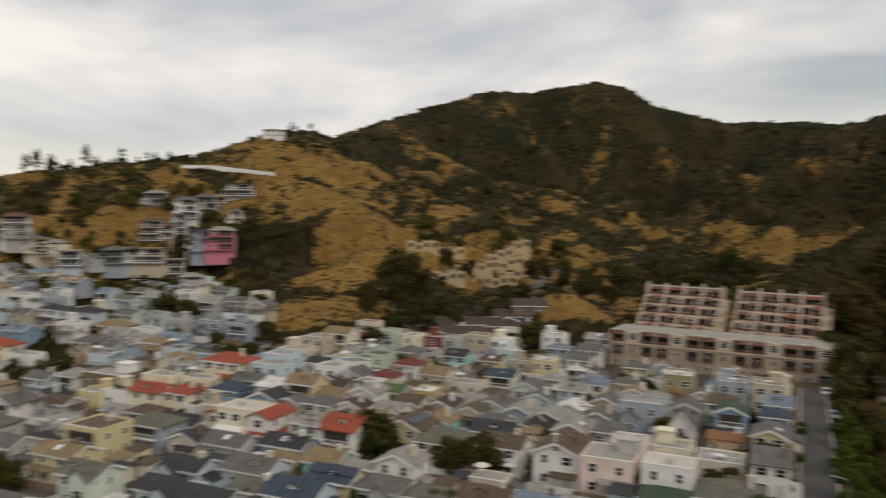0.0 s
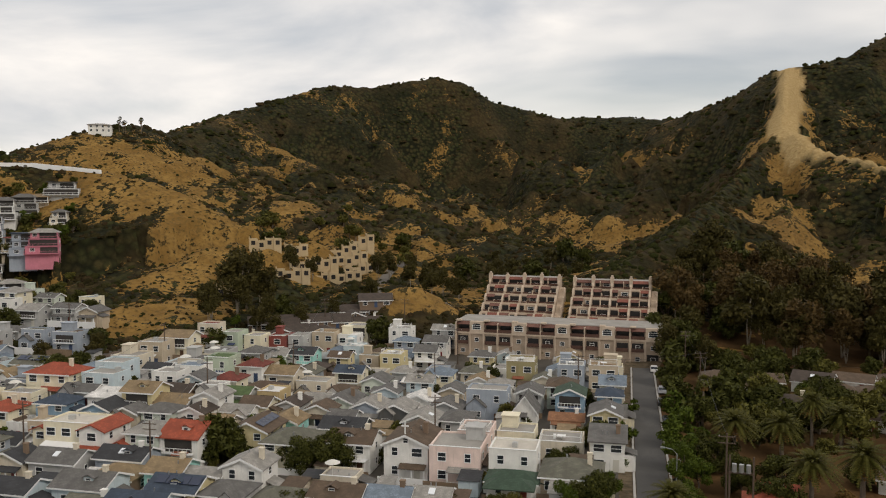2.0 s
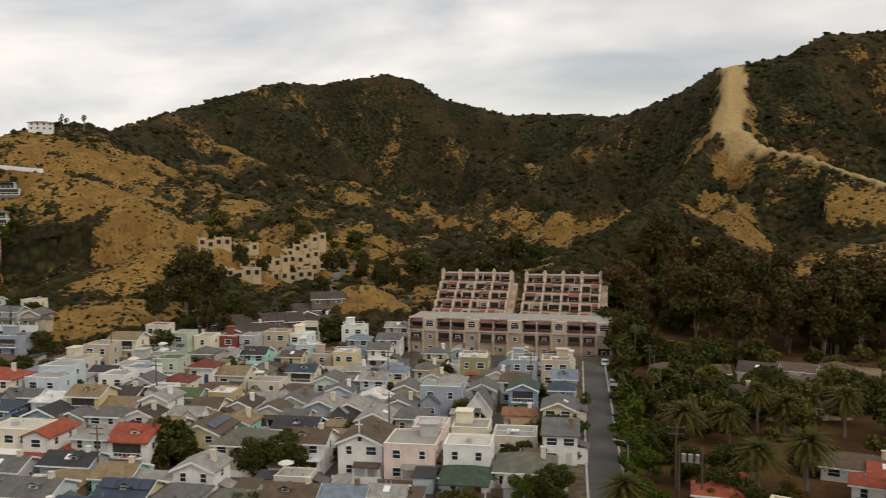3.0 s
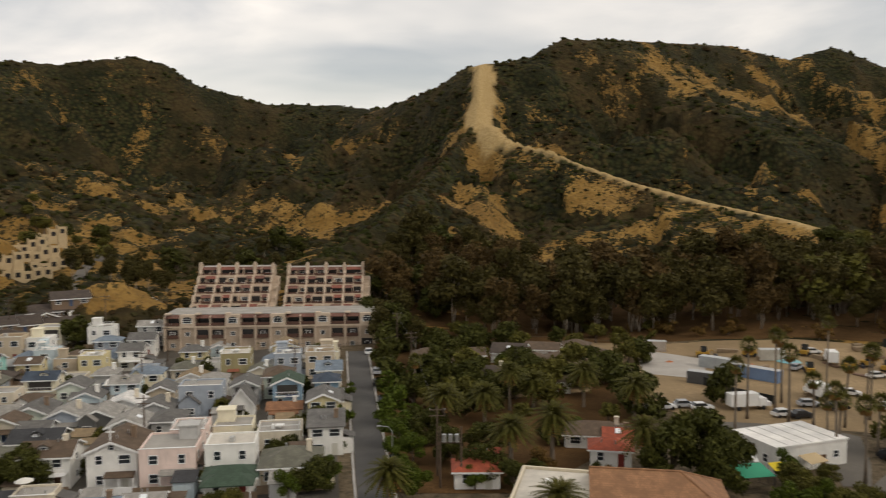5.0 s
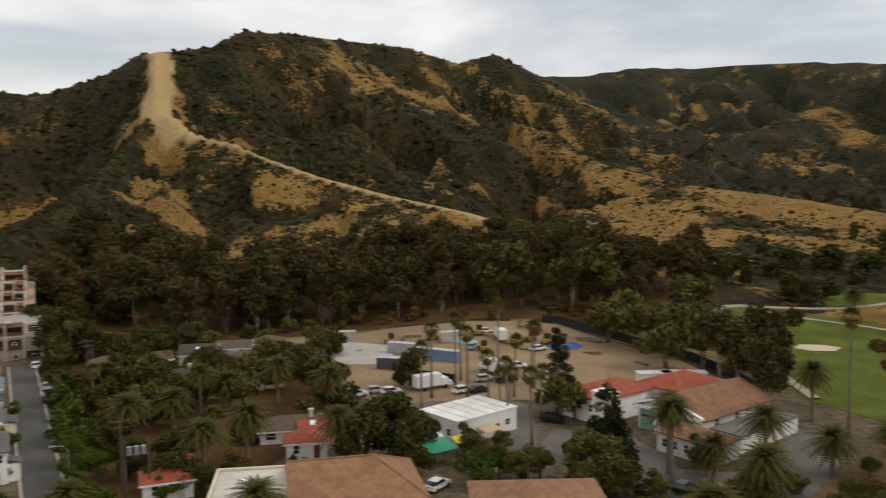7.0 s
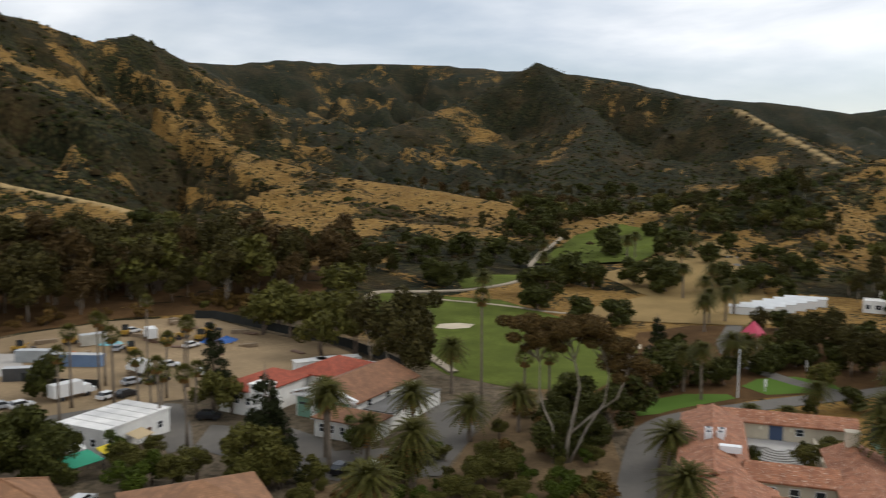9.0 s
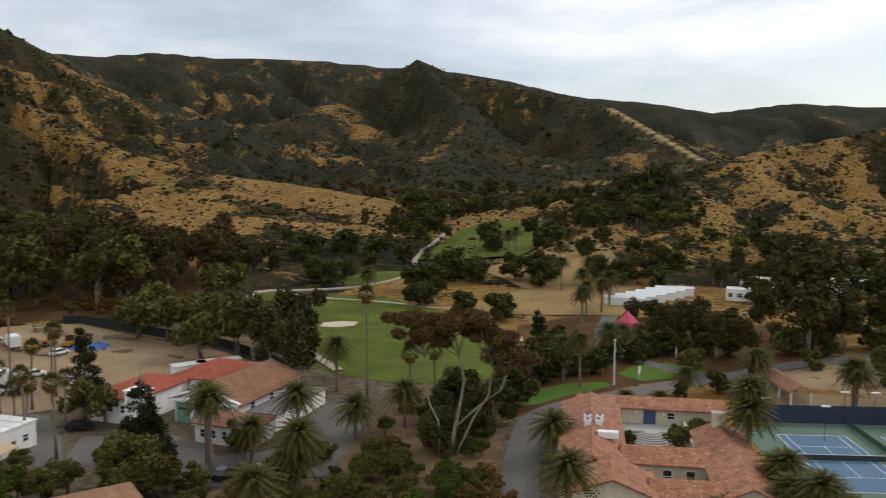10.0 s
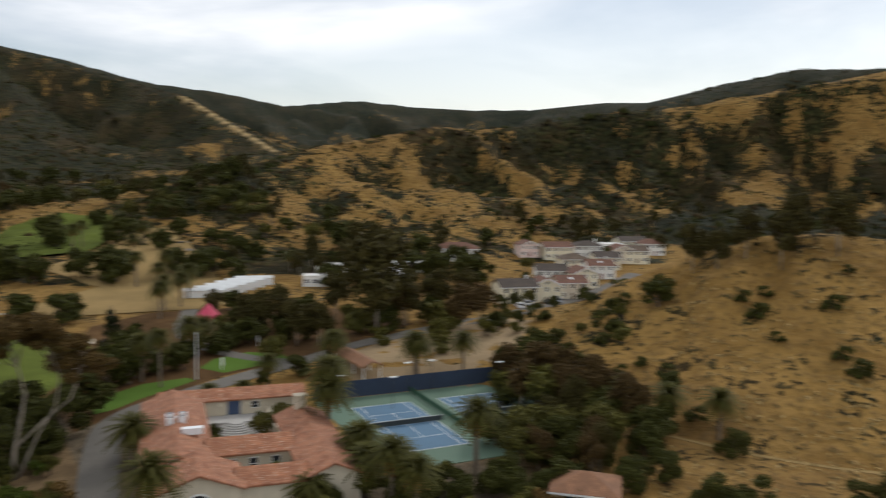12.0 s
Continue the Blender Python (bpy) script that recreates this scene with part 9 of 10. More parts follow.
hillside_house(-265.9, 212.2, 11.4, 6.5, 3, "hotpink", "light", 42)
hillside_house(-281.9, 212.4, 8.0, 6.5, 2, "sand", "maroon", 43)
hillside_house(-272.1, 210.3, 11.5, 6.5, 3, "greyblue", "navy", 43)
hillside_house(-283.2, 201.3, 11.6, 6.5, 3, "beige", "light", 45)
hillside_house(-285.0, 192.8, 10.8, 6.5, 2, "sand", "tan", 46)
hillside_house(-286.3, 236.6, 6.8, 6.5, 2, "beige", "grey", 41)
hillside_house(-289.4, 189.0, 7.5, 6.5, 2, "grey", "grey", 47)
hillside_house(-261.7, 194.6, 8.8, 6.5, 2, "grey", "light", 44)
hillside_house(-331.8, 163.2, 10.8, 6.5, 3, "white", "rust", 52)
hillside_house(-311.7, 167.5, 9.6, 6.5, 2, "sand", "light", 51)
hillside_house(-330.2, 163.4, 9.1, 6.5, 2, "grey", "grey", 52)
hillside_house(-294.9, 183.6, 10.9, 6.5, 2, "greyblue", "grey", 48)
hillside_house(-315.6, 163.9, 8.4, 6.5, 2, "beige", "tan", 51)
hillside_house(-303.4, 170.4, 8.3, 6.5, 2, "paleblue", "light", 50)
hillside_house(-287.2, 189.9, 7.4, 6.5, 2, "cream", "tan", 46)


def ridge_house():
    x, y, _ = polar(-47.9, 612, 0)
    root = hillside_house(x, y, 15, 10, 2, "white", "light", 44, False)
    root["label"] = "large white house standing on the ridge"


ridge_house()
wall_line = [polar(-53.9, 418, 0), polar(-51.9, 418, 0), polar(-49.9, 411, 0), polar(-48.0, 402, 0)]
wall_shape = Shape()
for a, b in zip(wall_line, wall_line[1:]):
    za, zb = ground_at(*a[:2]) - 1, ground_at(*b[:2]) - 1
    wall_shape.slab([(a[0], a[1], za + 2.6), (b[0], b[1], zb + 2.6), (b[0] + 0.5, b[1] + 0.6, zb + 2.6), (a[0] + 0.5, a[1] + 0.6, za + 2.6)][::-1], 4.0)
tagged(new("retaining_wall", wall_shape.mesh("retaining_wall", TRIM)), "long white retaining wall along the hill crest", "wall")


# ---------------------------------------------------------------- stepped flats in the side valley
CREAM_FLAT = surface("cream_stucco", (0.60, 0.53, 0.40), 0.9, 0.12, 0.4, 6.0, dirt=0.25)
WARM_FLAT = surface("warm_stucco", (0.50, 0.385, 0.23), 0.9, 0.15, 0.4, 6.0, dirt=0.25)


def stepped_flats(x, y, units, wide, deep, rise, turn, drop=0.0):
    root = empty("stepped_flats", pose(x, y, ground_at(x, y), 0, 0, turn), "warm cream stucco flats stepping along the slope", "apartment block", "flats in the side valley")
    for i in range(units):
        x0, z = (i - units / 2) * wide, i * rise - 0.9 * (i % 3 == 1)
        part("unit", Shape().box(x0, x0 + wide - 0.05, -deep / 2 - 0.5 * (i % 2), deep / 2, -3.5, z + 2.5).box(x0, x0 + wide - 0.05, -deep / 2 - 0.5 * (i % 2), -deep / 2 + 0.25 - 0.5 * (i % 2), z + 2.5, z + 2.9)
             .box(x0, x0 + 0.25, -deep / 2 + 0.26, deep / 2, z + 2.5, z + 3.3), WARM_FLAT, root)
        part("patio_door", Shape().box(x0 + wide * 0.25, x0 + wide * 0.75, -deep / 2 - 0.56 * (i % 2) - 0.06, -deep / 2 - 0.5 * (i % 2) - 0.005, z + 0.2, z + 1.9), SHADE_GLASS, root)
    return root


stepped_flats(-207.5, 269.6, 4, 3.2, 5.6, 0.00, 40)
stepped_flats(-198.9, 278.8, 3, 3.2, 5.6, 0.00, 40)
stepped_flats(-186.2, 273.0, 6, 3.2, 5.6, 0.25, 38)
stepped_flats(-184.0, 255.8, 4, 3.2, 5.6, 0.00, 38)
stepped_flats(-188.9, 298.3, 4, 3.2, 5.6, 0.90, 38)
stepped_flats(-187.3, 309.8, 4, 3.2, 5.6, 1.00, 38)
stepped_flats(-177.5, 273.5, 7, 3.2, 5.6, 0.15, 36)
stepped_flats(-173.8, 289.9, 5, 3.2, 5.6, 0.40, 36)
stepped_flats(-198.1, 241.1, 4, 3.2, 5.6, 0.00, 40)
stepped_flats(-180.4, 215.7, 3, 3.2, 5.6, 0.00, 40)
stepped_flats(-181.4, 294.3, 4, 3.2, 5.6, 0.60, 38)
house(-145.7, 192.7, 14, 8, 2.4, "side", "brown", "darkbrown", turn=40, group="dark-roofed lodges in the side valley", skirt=4.0)
house(-139.8, 199.6, 15, 8, 2.4, "side", "brown", "darkbrown", turn=40, group="dark-roofed lodges in the side valley", skirt=4.0)
house(-135.1, 219.7, 14, 8, 2.4, "hip", "brown", "darkbrown", turn=34, group="dark-roofed lodges in the side valley", skirt=4.0)
house(-129.6, 223.9, 10, 8, 2.4, "side", "brown", "darkbrown", turn=34, group="dark-roofed lodges in the side valley", skirt=4.0)
house(-135.0, 206.8, 11, 9, 2.4, "side", "brown", "darkbrown", turn=40, group="dark-roofed lodges in the side valley", skirt=4.0)
house(-131.9, 214.4, 9, 8, 2.4, "front", "brown", "darkbrown", turn=40, group="dark-roofed lodges in the side valley", skirt=4.0)
house(-141.2, 180.1, 14, 8, 2.4, "side", "brown", "darkbrown", turn=34, group="dark-roofed lodges in the side valley", skirt=4.0)
house(-137.0, 184.7, 13, 8, 2.4, "front", "brown", "darkbrown", turn=40, group="dark-roofed lodges in the side valley", skirt=4.0)
house(-132.7, 194.6, 14, 8, 2.4, "hip", "brown", "darkbrown", turn=34, group="dark-roofed lodges in the side valley", skirt=4.0)
house(-127.3, 213.1, 11, 8, 2.4, "side", "brown", "darkbrown", turn=40, group="dark-roofed lodges in the side valley", skirt=4.0)
house(-136.0, 191.3, 10, 8, 2.4, "side", "brown", "darkbrown", turn=34, group="dark-roofed lodges in the side valley", skirt=4.0)
house(-142.6, 174.6, 10, 8, 2.4, "front", "brown", "darkbrown", turn=40, group="dark-roofed lodges in the side valley", skirt=4.0)


# ---------------------------------------------------------------- condominiums by the canyon road
house(245.4, 30.9, 11.8, 9.0, 5.6, "side", "cream", "darkbrown", turn=-62, extras="c", group="condominiums by the canyon road", skirt=3.0)
house(254.7, 23.2, 10.1, 9.0, 5.6, "front", "cream", "rust", turn=-70, extras="", group="condominiums by the canyon road", skirt=3.0)
house(267.0, 16.2, 10.1, 9.0, 5.4, "side", "beige", "rust", turn=-66, extras="", group="condominiums by the canyon road", skirt=3.0)
house(291.6, 24.2, 11.0, 9.0, 5.4, "side", "white", "darkbrown", turn=-75, extras="c", group="condominiums by the canyon road", skirt=3.0)
house(289.3, 13.4, 9.5, 9.0, 5.4, "front", "cream", "rust", turn=-62, extras="", group="condominiums by the canyon road", skirt=3.0)
house(313.7, 8.1, 10.3, 9.0, 5.2, "side", "white", "rust", turn=-70, extras="", group="condominiums by the canyon road", skirt=3.0)
house(326.4, 18.3, 11.2, 9.0, 5.4, "hip", "cream", "brown", turn=-66, extras="c", group="condominiums by the canyon road", skirt=3.0)
house(339.7, 6.0, 10.3, 9.0, 5.2, "side", "cream", "darkbrown", turn=-75, extras="", group="condominiums by the canyon road", skirt=3.0)
house(357.5, 28.0, 13.0, 9.0, 5.4, "side", "cream", "rust", turn=-62, extras="", group="condominiums by the canyon road", skirt=3.0)
house(372.6, 15.2, 12.8, 9.0, 5.4, "hip", "white", "darkbrown", turn=-70, extras="c", group="condominiums by the canyon road", skirt=3.0)
house(354.7, 40.0, 8.3, 9.0, 5.0, "front", "pink", "rust", turn=-66, extras="", group="condominiums by the canyon road", skirt=3.0)
house(375.5, 4.4, 10.3, 9.0, 4.4, "flat", "white", "white", turn=-75, extras="", group="condominiums by the canyon road", skirt=3.0)
house(400.2, -4.0, 14.0, 9.0, 6.0, "side", "cream", "darkbrown", turn=-62, extras="c", group="condominiums by the canyon road", skirt=3.0)
house(397.4, -13.0, 12.0, 9.0, 5.6, "hip", "white", "rust", turn=-70, extras="", group="condominiums by the canyon road", skirt=3.0)
house(361.6, 0.3, 10.9, 9.0, 5.2, "front", "beige", "rust", turn=-66, extras="", group="condominiums by the canyon road", skirt=3.0)
house(363.2, -6.0, 10.0, 9.0, 5.4, "side", "cream", "brown", turn=-75, extras="c", group="condominiums by the canyon road", skirt=3.0)
house(329.0, 66.5, 18, 10, 5.0, "hip", "white", "rust", turn=-75, group="condominiums by the canyon road", skirt=3.0)
house(277.3, 79.3, 11, 7, 3.2, "flat", "white", "white", turn=-70, group="white buildings by the canyon road", skirt=2.0)
house(298.6, 81.1, 11, 7, 3.2, "flat", "white", "white", turn=-70, group="white buildings by the canyon road", skirt=2.0)
house(300.2, 75.1, 11, 7, 3.2, "flat", "white", "white", turn=-70, group="white buildings by the canyon road", skirt=2.0)
house(280.7, 88.4, 11, 7, 3.2, "flat", "white", "white", turn=-70, group="white buildings by the canyon road", skirt=2.0)
house(256.5, 98.2, 11, 7, 3.2, "flat", "white", "white", turn=-70, group="white buildings by the canyon road", skirt=2.0)
house(281.7, 103.5, 11, 7, 3.2, "flat", "white", "white", turn=-70, group="white buildings by the canyon road", skirt=2.0)


# ---------------------------------------------------------------- cottages under the palms
house(-18.5, 188.6, 8, 7, 2.7, "side", "white", "brown", turn=12, group="cottages under the palms")
house(-13.0, 174.6, 9, 7, 2.7, "hip", "maroon", "darkbrown", turn=12, group="cottages under the palms")
house(-6.5, 175.3, 9, 7, 2.7, "hip", "white", "darkbrown", turn=5, group="cottages under the palms")
house(-2.1, 200.0, 8, 8, 2.7, "side", "white", "darkbrown", turn=-8, group="cottages under the palms")
house(3.2, 190.5, 8, 7, 2.7, "hip", "white", "brown", turn=12, group="cottages under the palms")
house(9.6, 191.0, 9, 7, 2.7, "hip", "brown", "brown", turn=5, group="cottages under the palms")
house(12.7, 179.4, 8, 7, 2.7, "side", "maroon", "brown", turn=-8, group="cottages under the palms")
house(6.1, 204.1, 8, 6, 2.7, "side", "white", "brown", turn=-8, group="cottages under the palms")
house(-12.6, 195.7, 8, 6, 2.7, "side", "white", "brown", turn=12, group="cottages under the palms")
house(-21.8, 194.7, 8, 6, 2.7, "hip", "white", "brown", turn=5, group="cottages under the palms")
house(17.9, 197.9, 8, 6, 2.7, "hip", "white", "brown", turn=5, group="cottages under the palms")
house(14.6, 208.3, 7, 6, 2.7, "hip", "white", "brown", turn=-8, group="cottages under the palms")
house(6.4, 171.0, 8, 7, 2.7, "side", "white", "brown", turn=5, group="cottages under the palms")
house(-2.9, 175.6, 7, 6, 2.7, "side", "white", "brown", turn=12, group="cottages under the palms")
house(13.1, 135.4, 10.5, 6.5, 2.5, "hip", "white", "brown", turn=-5, group="cottages under the palms")
house(-6.0, 115.4, 6.5, 5.0, 2.9, "hip", "white", "red", turn=5, group="red roofed cottages", extras="k")
house(-5.2, 121.1, 4.2, 4.0, 2.7, "side", "white", "red", turn=5, group="red roofed cottages", extras="k")
house(14.3, 126.3, 6.2, 5.0, 2.9, "hip", "white", "red", turn=-5, group="red roofed cottages", extras="k")
house(16.2, 133.0, 4.2, 4.0, 2.7, "side", "white", "red", turn=-5, group="red roofed cottages", extras="k")


# ---------------------------------------------------------------- vehicles
def car_meshes(paint):
    body, cabin = Shape(), Shape()
    prof = [(-2.15, 0.35), (2.1, 0.35), (2.15, 0.75), (1.5, 0.92), (-2.1, 0.95)]
    top = [(-1.9, 0.94), (1.05, 0.93), (0.45, 1.42), (-1.45, 1.42)]
    for s, pr, w in ((body, prof, 0.88), (cabin, top, 0.76)):
        s.face([(p, -w, q) for p, q in pr])
        s.face([(p, w, q) for p, q in pr[::-1]])
        for i in range(len(pr)):
            p, q = pr[i], pr[(i + 1) % len(pr)]
            s.face([(p[0], w, p[1]), (q[0], w, q[1]), (q[0], -w, q[1]), (p[0], -w, p[1])][::-1])
    roof = Shape().box(-1.4, 0.4, -0.72, 0.72, 1.42, 1.48)
    return body.mesh("body", paint), cabin.mesh("cabin", GLASS), roof.mesh("car_roof", paint)


WHEEL_MESH = Shape().tube([(0, -0.1, 0), (0, 0.1, 0)], [0.33, 0.33], 10).mesh("wheel", surface("tyre_rubber", (0.02, 0.02, 0.02), 0.8, 0.2))
CAR_PAINT = {n: car_meshes(surface("car_paint_" + n, c, 0.25, 0.05, bump=0)) for n, c in (("white", (0.75, 0.75, 0.74)), ("silver", (0.4, 0.41, 0.43)), ("black", (0.02, 0.02, 0.022)), ("red", (0.35, 0.03, 0.02)), ("blue", (0.05, 0.09, 0.2)))}


def car(x, y, turn, paint="white", long=1.0):
    body, cabin, roof = CAR_PAINT[paint]
    root = empty("car", pose(x, y, ground_at(x, y) + 0.14, 0, 0, turn) @ Matrix.Diagonal((long, 1, 1, 1)), "%s parked car" % paint + " on the asphalt", "car", "parked cars")
    part("body", body, None, root)
    part("cabin", cabin, None, root)
    part("car_roof", roof, None, root)
    for wx in (-1.35, 1.3):
        for wy in (-0.8, 0.8):
            part("wheel", WHEEL_MESH, None, root, m=pose(wx, wy, 0.33))


for x, y, paint in ((-27.0, 158, "black"), (-24.9, 149.5, "silver"), (-21.0, 131.4, "white"), (-19.0, 122.5, "black"), (-32.5, 183, "silver"), (-30.5, 172, "black"), (-38.5, 205, "white")):
    car(x, y, 102.6, paint)
for x, y, turn, paint in ((24.1, 155, 10, "white"), (28, 157, 10, "white"), (32, 158.6, 8, "silver"), (34.9, 157, 8, "white"), (48.9, 153.6, 20, "white"), (52, 153, 20, "black"), (67.2, 170.2, -20, "white"),
                          (98.7, 131.5, 60, "white"), (97.6, 128.6, 60, "white"), (93, 121, 70, "silver"), (66, 92, 30, "white"), (62, 95, 30, "black"), (236, 26, 20, "white"), (244, 21, 20, "black"),
                          (252, 18, 20, "silver"), (226, 27, 20, "white"), (30, 106, 40, "white"), (58, 130, -40, "black"), (-61, 153, 12, "red"), (72, 206, 10, "white"), (64, 193, 50, "silver"), (79, 186, 20, "white"), (56, 161, 5, "silver"), (60.5, 159, 5, "black"), (70, 160, 80, "white"), (-64, 160, 12, "silver"), (-43, 149, 12, "silver")):
    car(x, y, turn, paint)


def truck(x, y, turn, size, paint, label):
    root = empty("box_truck", pose(x, y, ground_at(x, y) + 0.1, 0, 0, turn), label, "truck")
    part("cargo_box", Shape().box(-size, size * 0.35, -1.15, 1.15, 0.8, 3.2), surface("truck_paint_" + paint, {"white": (0.75, 0.75, 0.73), "blue": (0.12, 0.25, 0.45), "yellow": (0.5, 0.3, 0.03)}[paint], 0.5, 0.1), root)
    part("cab", Shape().slab([(size * 0.4, -1.05, 2.2), (size * 0.75, -1.05, 2.2), (size * 0.75, 1.05, 2.2), (size * 0.4, 1.05, 2.2)], 1.6).box(size * 0.75, size * 0.98, -1.05, 1.05, 0.6, 1.4), TRIM, root)
    part("windscreen", Shape().box(size * 0.75, size * 0.78, -0.95, 0.95, 1.42, 2.1), GLASS, root)
    for wx in (-size * 0.6, size * 0.6):
        for wy in (-1.0, 1.0):
            part("wheel", WHEEL_MESH, None, root, m=pose(wx, wy, 0.4) @ Matrix.Diagonal((1.3, 1.3, 1.3, 1)))


truck(60, 168.5, 100, 3.4, "white", "white box truck parked on the dirt")
truck(73.6, 198.3, 80, 3.2, "white", "white box truck parked on the dirt")
truck(44.0, 158.5, 15, 4.2, "white", "white trailer truck beside the lane")

# ---------------------------------------------------------------- things in the works yard
BLUE_TARP, TEAL_TARP = surface("blue_tarpaulin", (0.03, 0.13, 0.42), 0.5, 0.3, 0.8, 3.0, 0.6), surface("teal_tarpaulin", (0.18, 0.42, 0.45), 0.5, 0.2, 0.8, 3.0, 0.6)


def container(x, y, turn, long, rgb, name, label):
    root = empty("shipping_container", pose(x, y, ground_at(x, y) + 0.06, 0, 0, turn), label, "container", "containers in the works yard")
    paint = surface("container_paint_" + name, rgb, 0.6, 0.25, dirt=0.4)
    part("box", Shape().box(-long / 2, long / 2, -1.22, 1.22, 0, 2.6), paint, root)
    ribs = Shape()
    for k in range(int(long / 0.6)):
        a = -long / 2 + 0.3 + k * 0.6
        ribs.box(a, a + 0.25, -1.27, -1.225, 0.15, 2.45)
    part("ribs", ribs, paint, root)
    part("roof_panel", Shape().box(-long / 2, long / 2, -1.22, 1.22, 2.604, 2.64), surface("faded_paint", (0.45, 0.46, 0.46), 0.6, 0.2), root)


container(46.4, 194, -38, 8, (0.40, 0.42, 0.42), "grey", "pale grey container in the works yard")
container(52.5, 184, -42, 11, (0.16, 0.24, 0.38), "blue", "faded blue container in the works yard")
container(33.6, 214, -6, 9, (0.42, 0.36, 0.30), "tan", "tan container beside the concrete slab")
container(61, 201.5, 0, 6, (0.5, 0.47, 0.40), "cream", "cream container at the back of the yard")
container(41.0, 178, -30, 9, (0.10, 0.10, 0.10), "black", "black screened container by the yard gate")


def heap(x, y, wide, tall, material, name, label, category, seed):
    rng = random.Random(seed)
    s = Shape()
    rings = 4
    pts = []
    for r in range(rings + 1):
        f = r / rings
        pts.append([(math.cos(a) * wide * (1 - f) * rng.uniform(0.8, 1.15), math.sin(a) * wide * (1 - f) * rng.uniform(0.7, 1.05), tall * f * rng.uniform(0.7, 1.1) - 0.1) for a in (6.2832 * k / 12 for k in range(12))])
    for r in range(rings):
        for k in range(12):
            n = (k + 1) % 12
            s.face([pts[r][k], pts[r][n], pts[r + 1][n], pts[r + 1][k]])
    thing(name, s, material, pose(x, y, ground_at(x, y)), label, category)


heap(88.5, 187, 3.6, 1.6, BLUE_TARP, "tarpaulin", "crumpled blue tarpaulin over a stack", "tarpaulin", 1)
heap(84.5, 189, 2.4, 1.2, BLUE_TARP, "tarpaulin", "crumpled blue tarpaulin over a stack", "tarpaulin", 2)
heap(64.5, 200, 3.2, 1.0, TEAL_TARP, "tarpaulin", "pale teal tarpaulin over timber", "tarpaulin", 3)
heap(86.8, 180, 5.0, 1.6, DIRT, "dirt_mound", "low mound of grey brown soil", "soil mound", 4)
heap(78, 196, 2.8, 1.3, surface("rusty_scrap", (0.22, 0.10, 0.05), 0.8, 0.4), "scrap_heap", "heap of rusty machine parts", "scrap", 5)
heap(55, 196, 1.8, 1.0, surface("orange_plastic", (0.45, 0.13, 0.03), 0.6, 0.3), "barrier_heap", "stack of orange plastic barriers", "barriers", 6)
heap(36.5, 200, 1.6, 0.6, surface("orange_plastic", (0.45, 0.13, 0.03), 0.6, 0.3), "barrier_heap", "stack of orange plastic barriers", "barriers", 7)
for k, (x, y, turn) in enumerate(((76.3, 193.6, 20), (81, 195, -30), (83.9, 191.6, 40), (57, 205, 10), (46, 206, 0), (70, 205, 60), (88, 196, 15), (66, 190, 80))):
    root = empty("loader", pose(x, y, ground_at(x, y) + 0.06, 0, 0, turn), "small dusty yellow loader in the yard", "loader", "machines in the works yard")
    paint = surface("machine_yellow", (0.42, 0.24, 0.03), 0.6, 0.3)
    part("chassis", Shape().box(-1.8, 1.2, -0.9, 0.9, 0.5, 1.4), paint, root)
    part("cab", Shape().box(-0.7, 0.6, -0.75, 0.75, 1.4, 2.6), GLASS, root)
    part("arm", Shape().tube([(0.8, 0, 1.3), (2.0, 0, 1.9), (2.9, 0, 0.6)], [0.14, 0.12, 0.1], 6), paint, root)
    part("bucket", Shape().box(2.6, 3.3, -1.0, 1.0, 0.1, 0.8), DARK_METAL, root)
    for wx in (-1.2, 0.8):
        for wy in (-0.95, 0.95):
            part("wheel", WHEEL_MESH, None, root, m=pose(wx, wy, 0.5) @ Matrix.Diagonal((1.6, 1.6, 1.6, 1)))


TIMBER = surface("weathered_timber", (0.30, 0.22, 0.14), 0.9, 0.35, 0.6, 5.0)
PIPE = surface("rusted_pipe", (0.20, 0.12, 0.08), 0.7, 0.4)
yard = random.Random(77)
for k in range(22):
    x, y = yard.uniform(50, 96), yard.uniform(186, 214) if k < 16 else yard.uniform(150, 182)
    if x > 86 and y > 204:
        continue
    long, wide = yard.uniform(2.0, 5.0), yard.uniform(0.8, 1.8)
    root = empty("timber_stack" if k % 3 else "pipe_stack", pose(x, y, ground_at(x, y) + 0.06, 0, 0, yard.uniform(0, 180)), "stack of weathered timber on the dirt" if k % 3 else "stack of rusty pipes on the dirt", "stack", "stores in the works yard")
    for r in range(3):
        if k % 3:
            part("layer", Shape().box(-long / 2 + yard.uniform(-0.2, 0.2), long / 2, -wide / 2, wide / 2, r * 0.32, r * 0.32 + 0.26), TIMBER, root)
        else:
            part("pipe", Shape().tube([(-long / 2, r * 0.42 - 0.42, 0.2), (long / 2, r * 0.42 - 0.42, 0.2)], [0.2, 0.2], 8), PIPE, root)


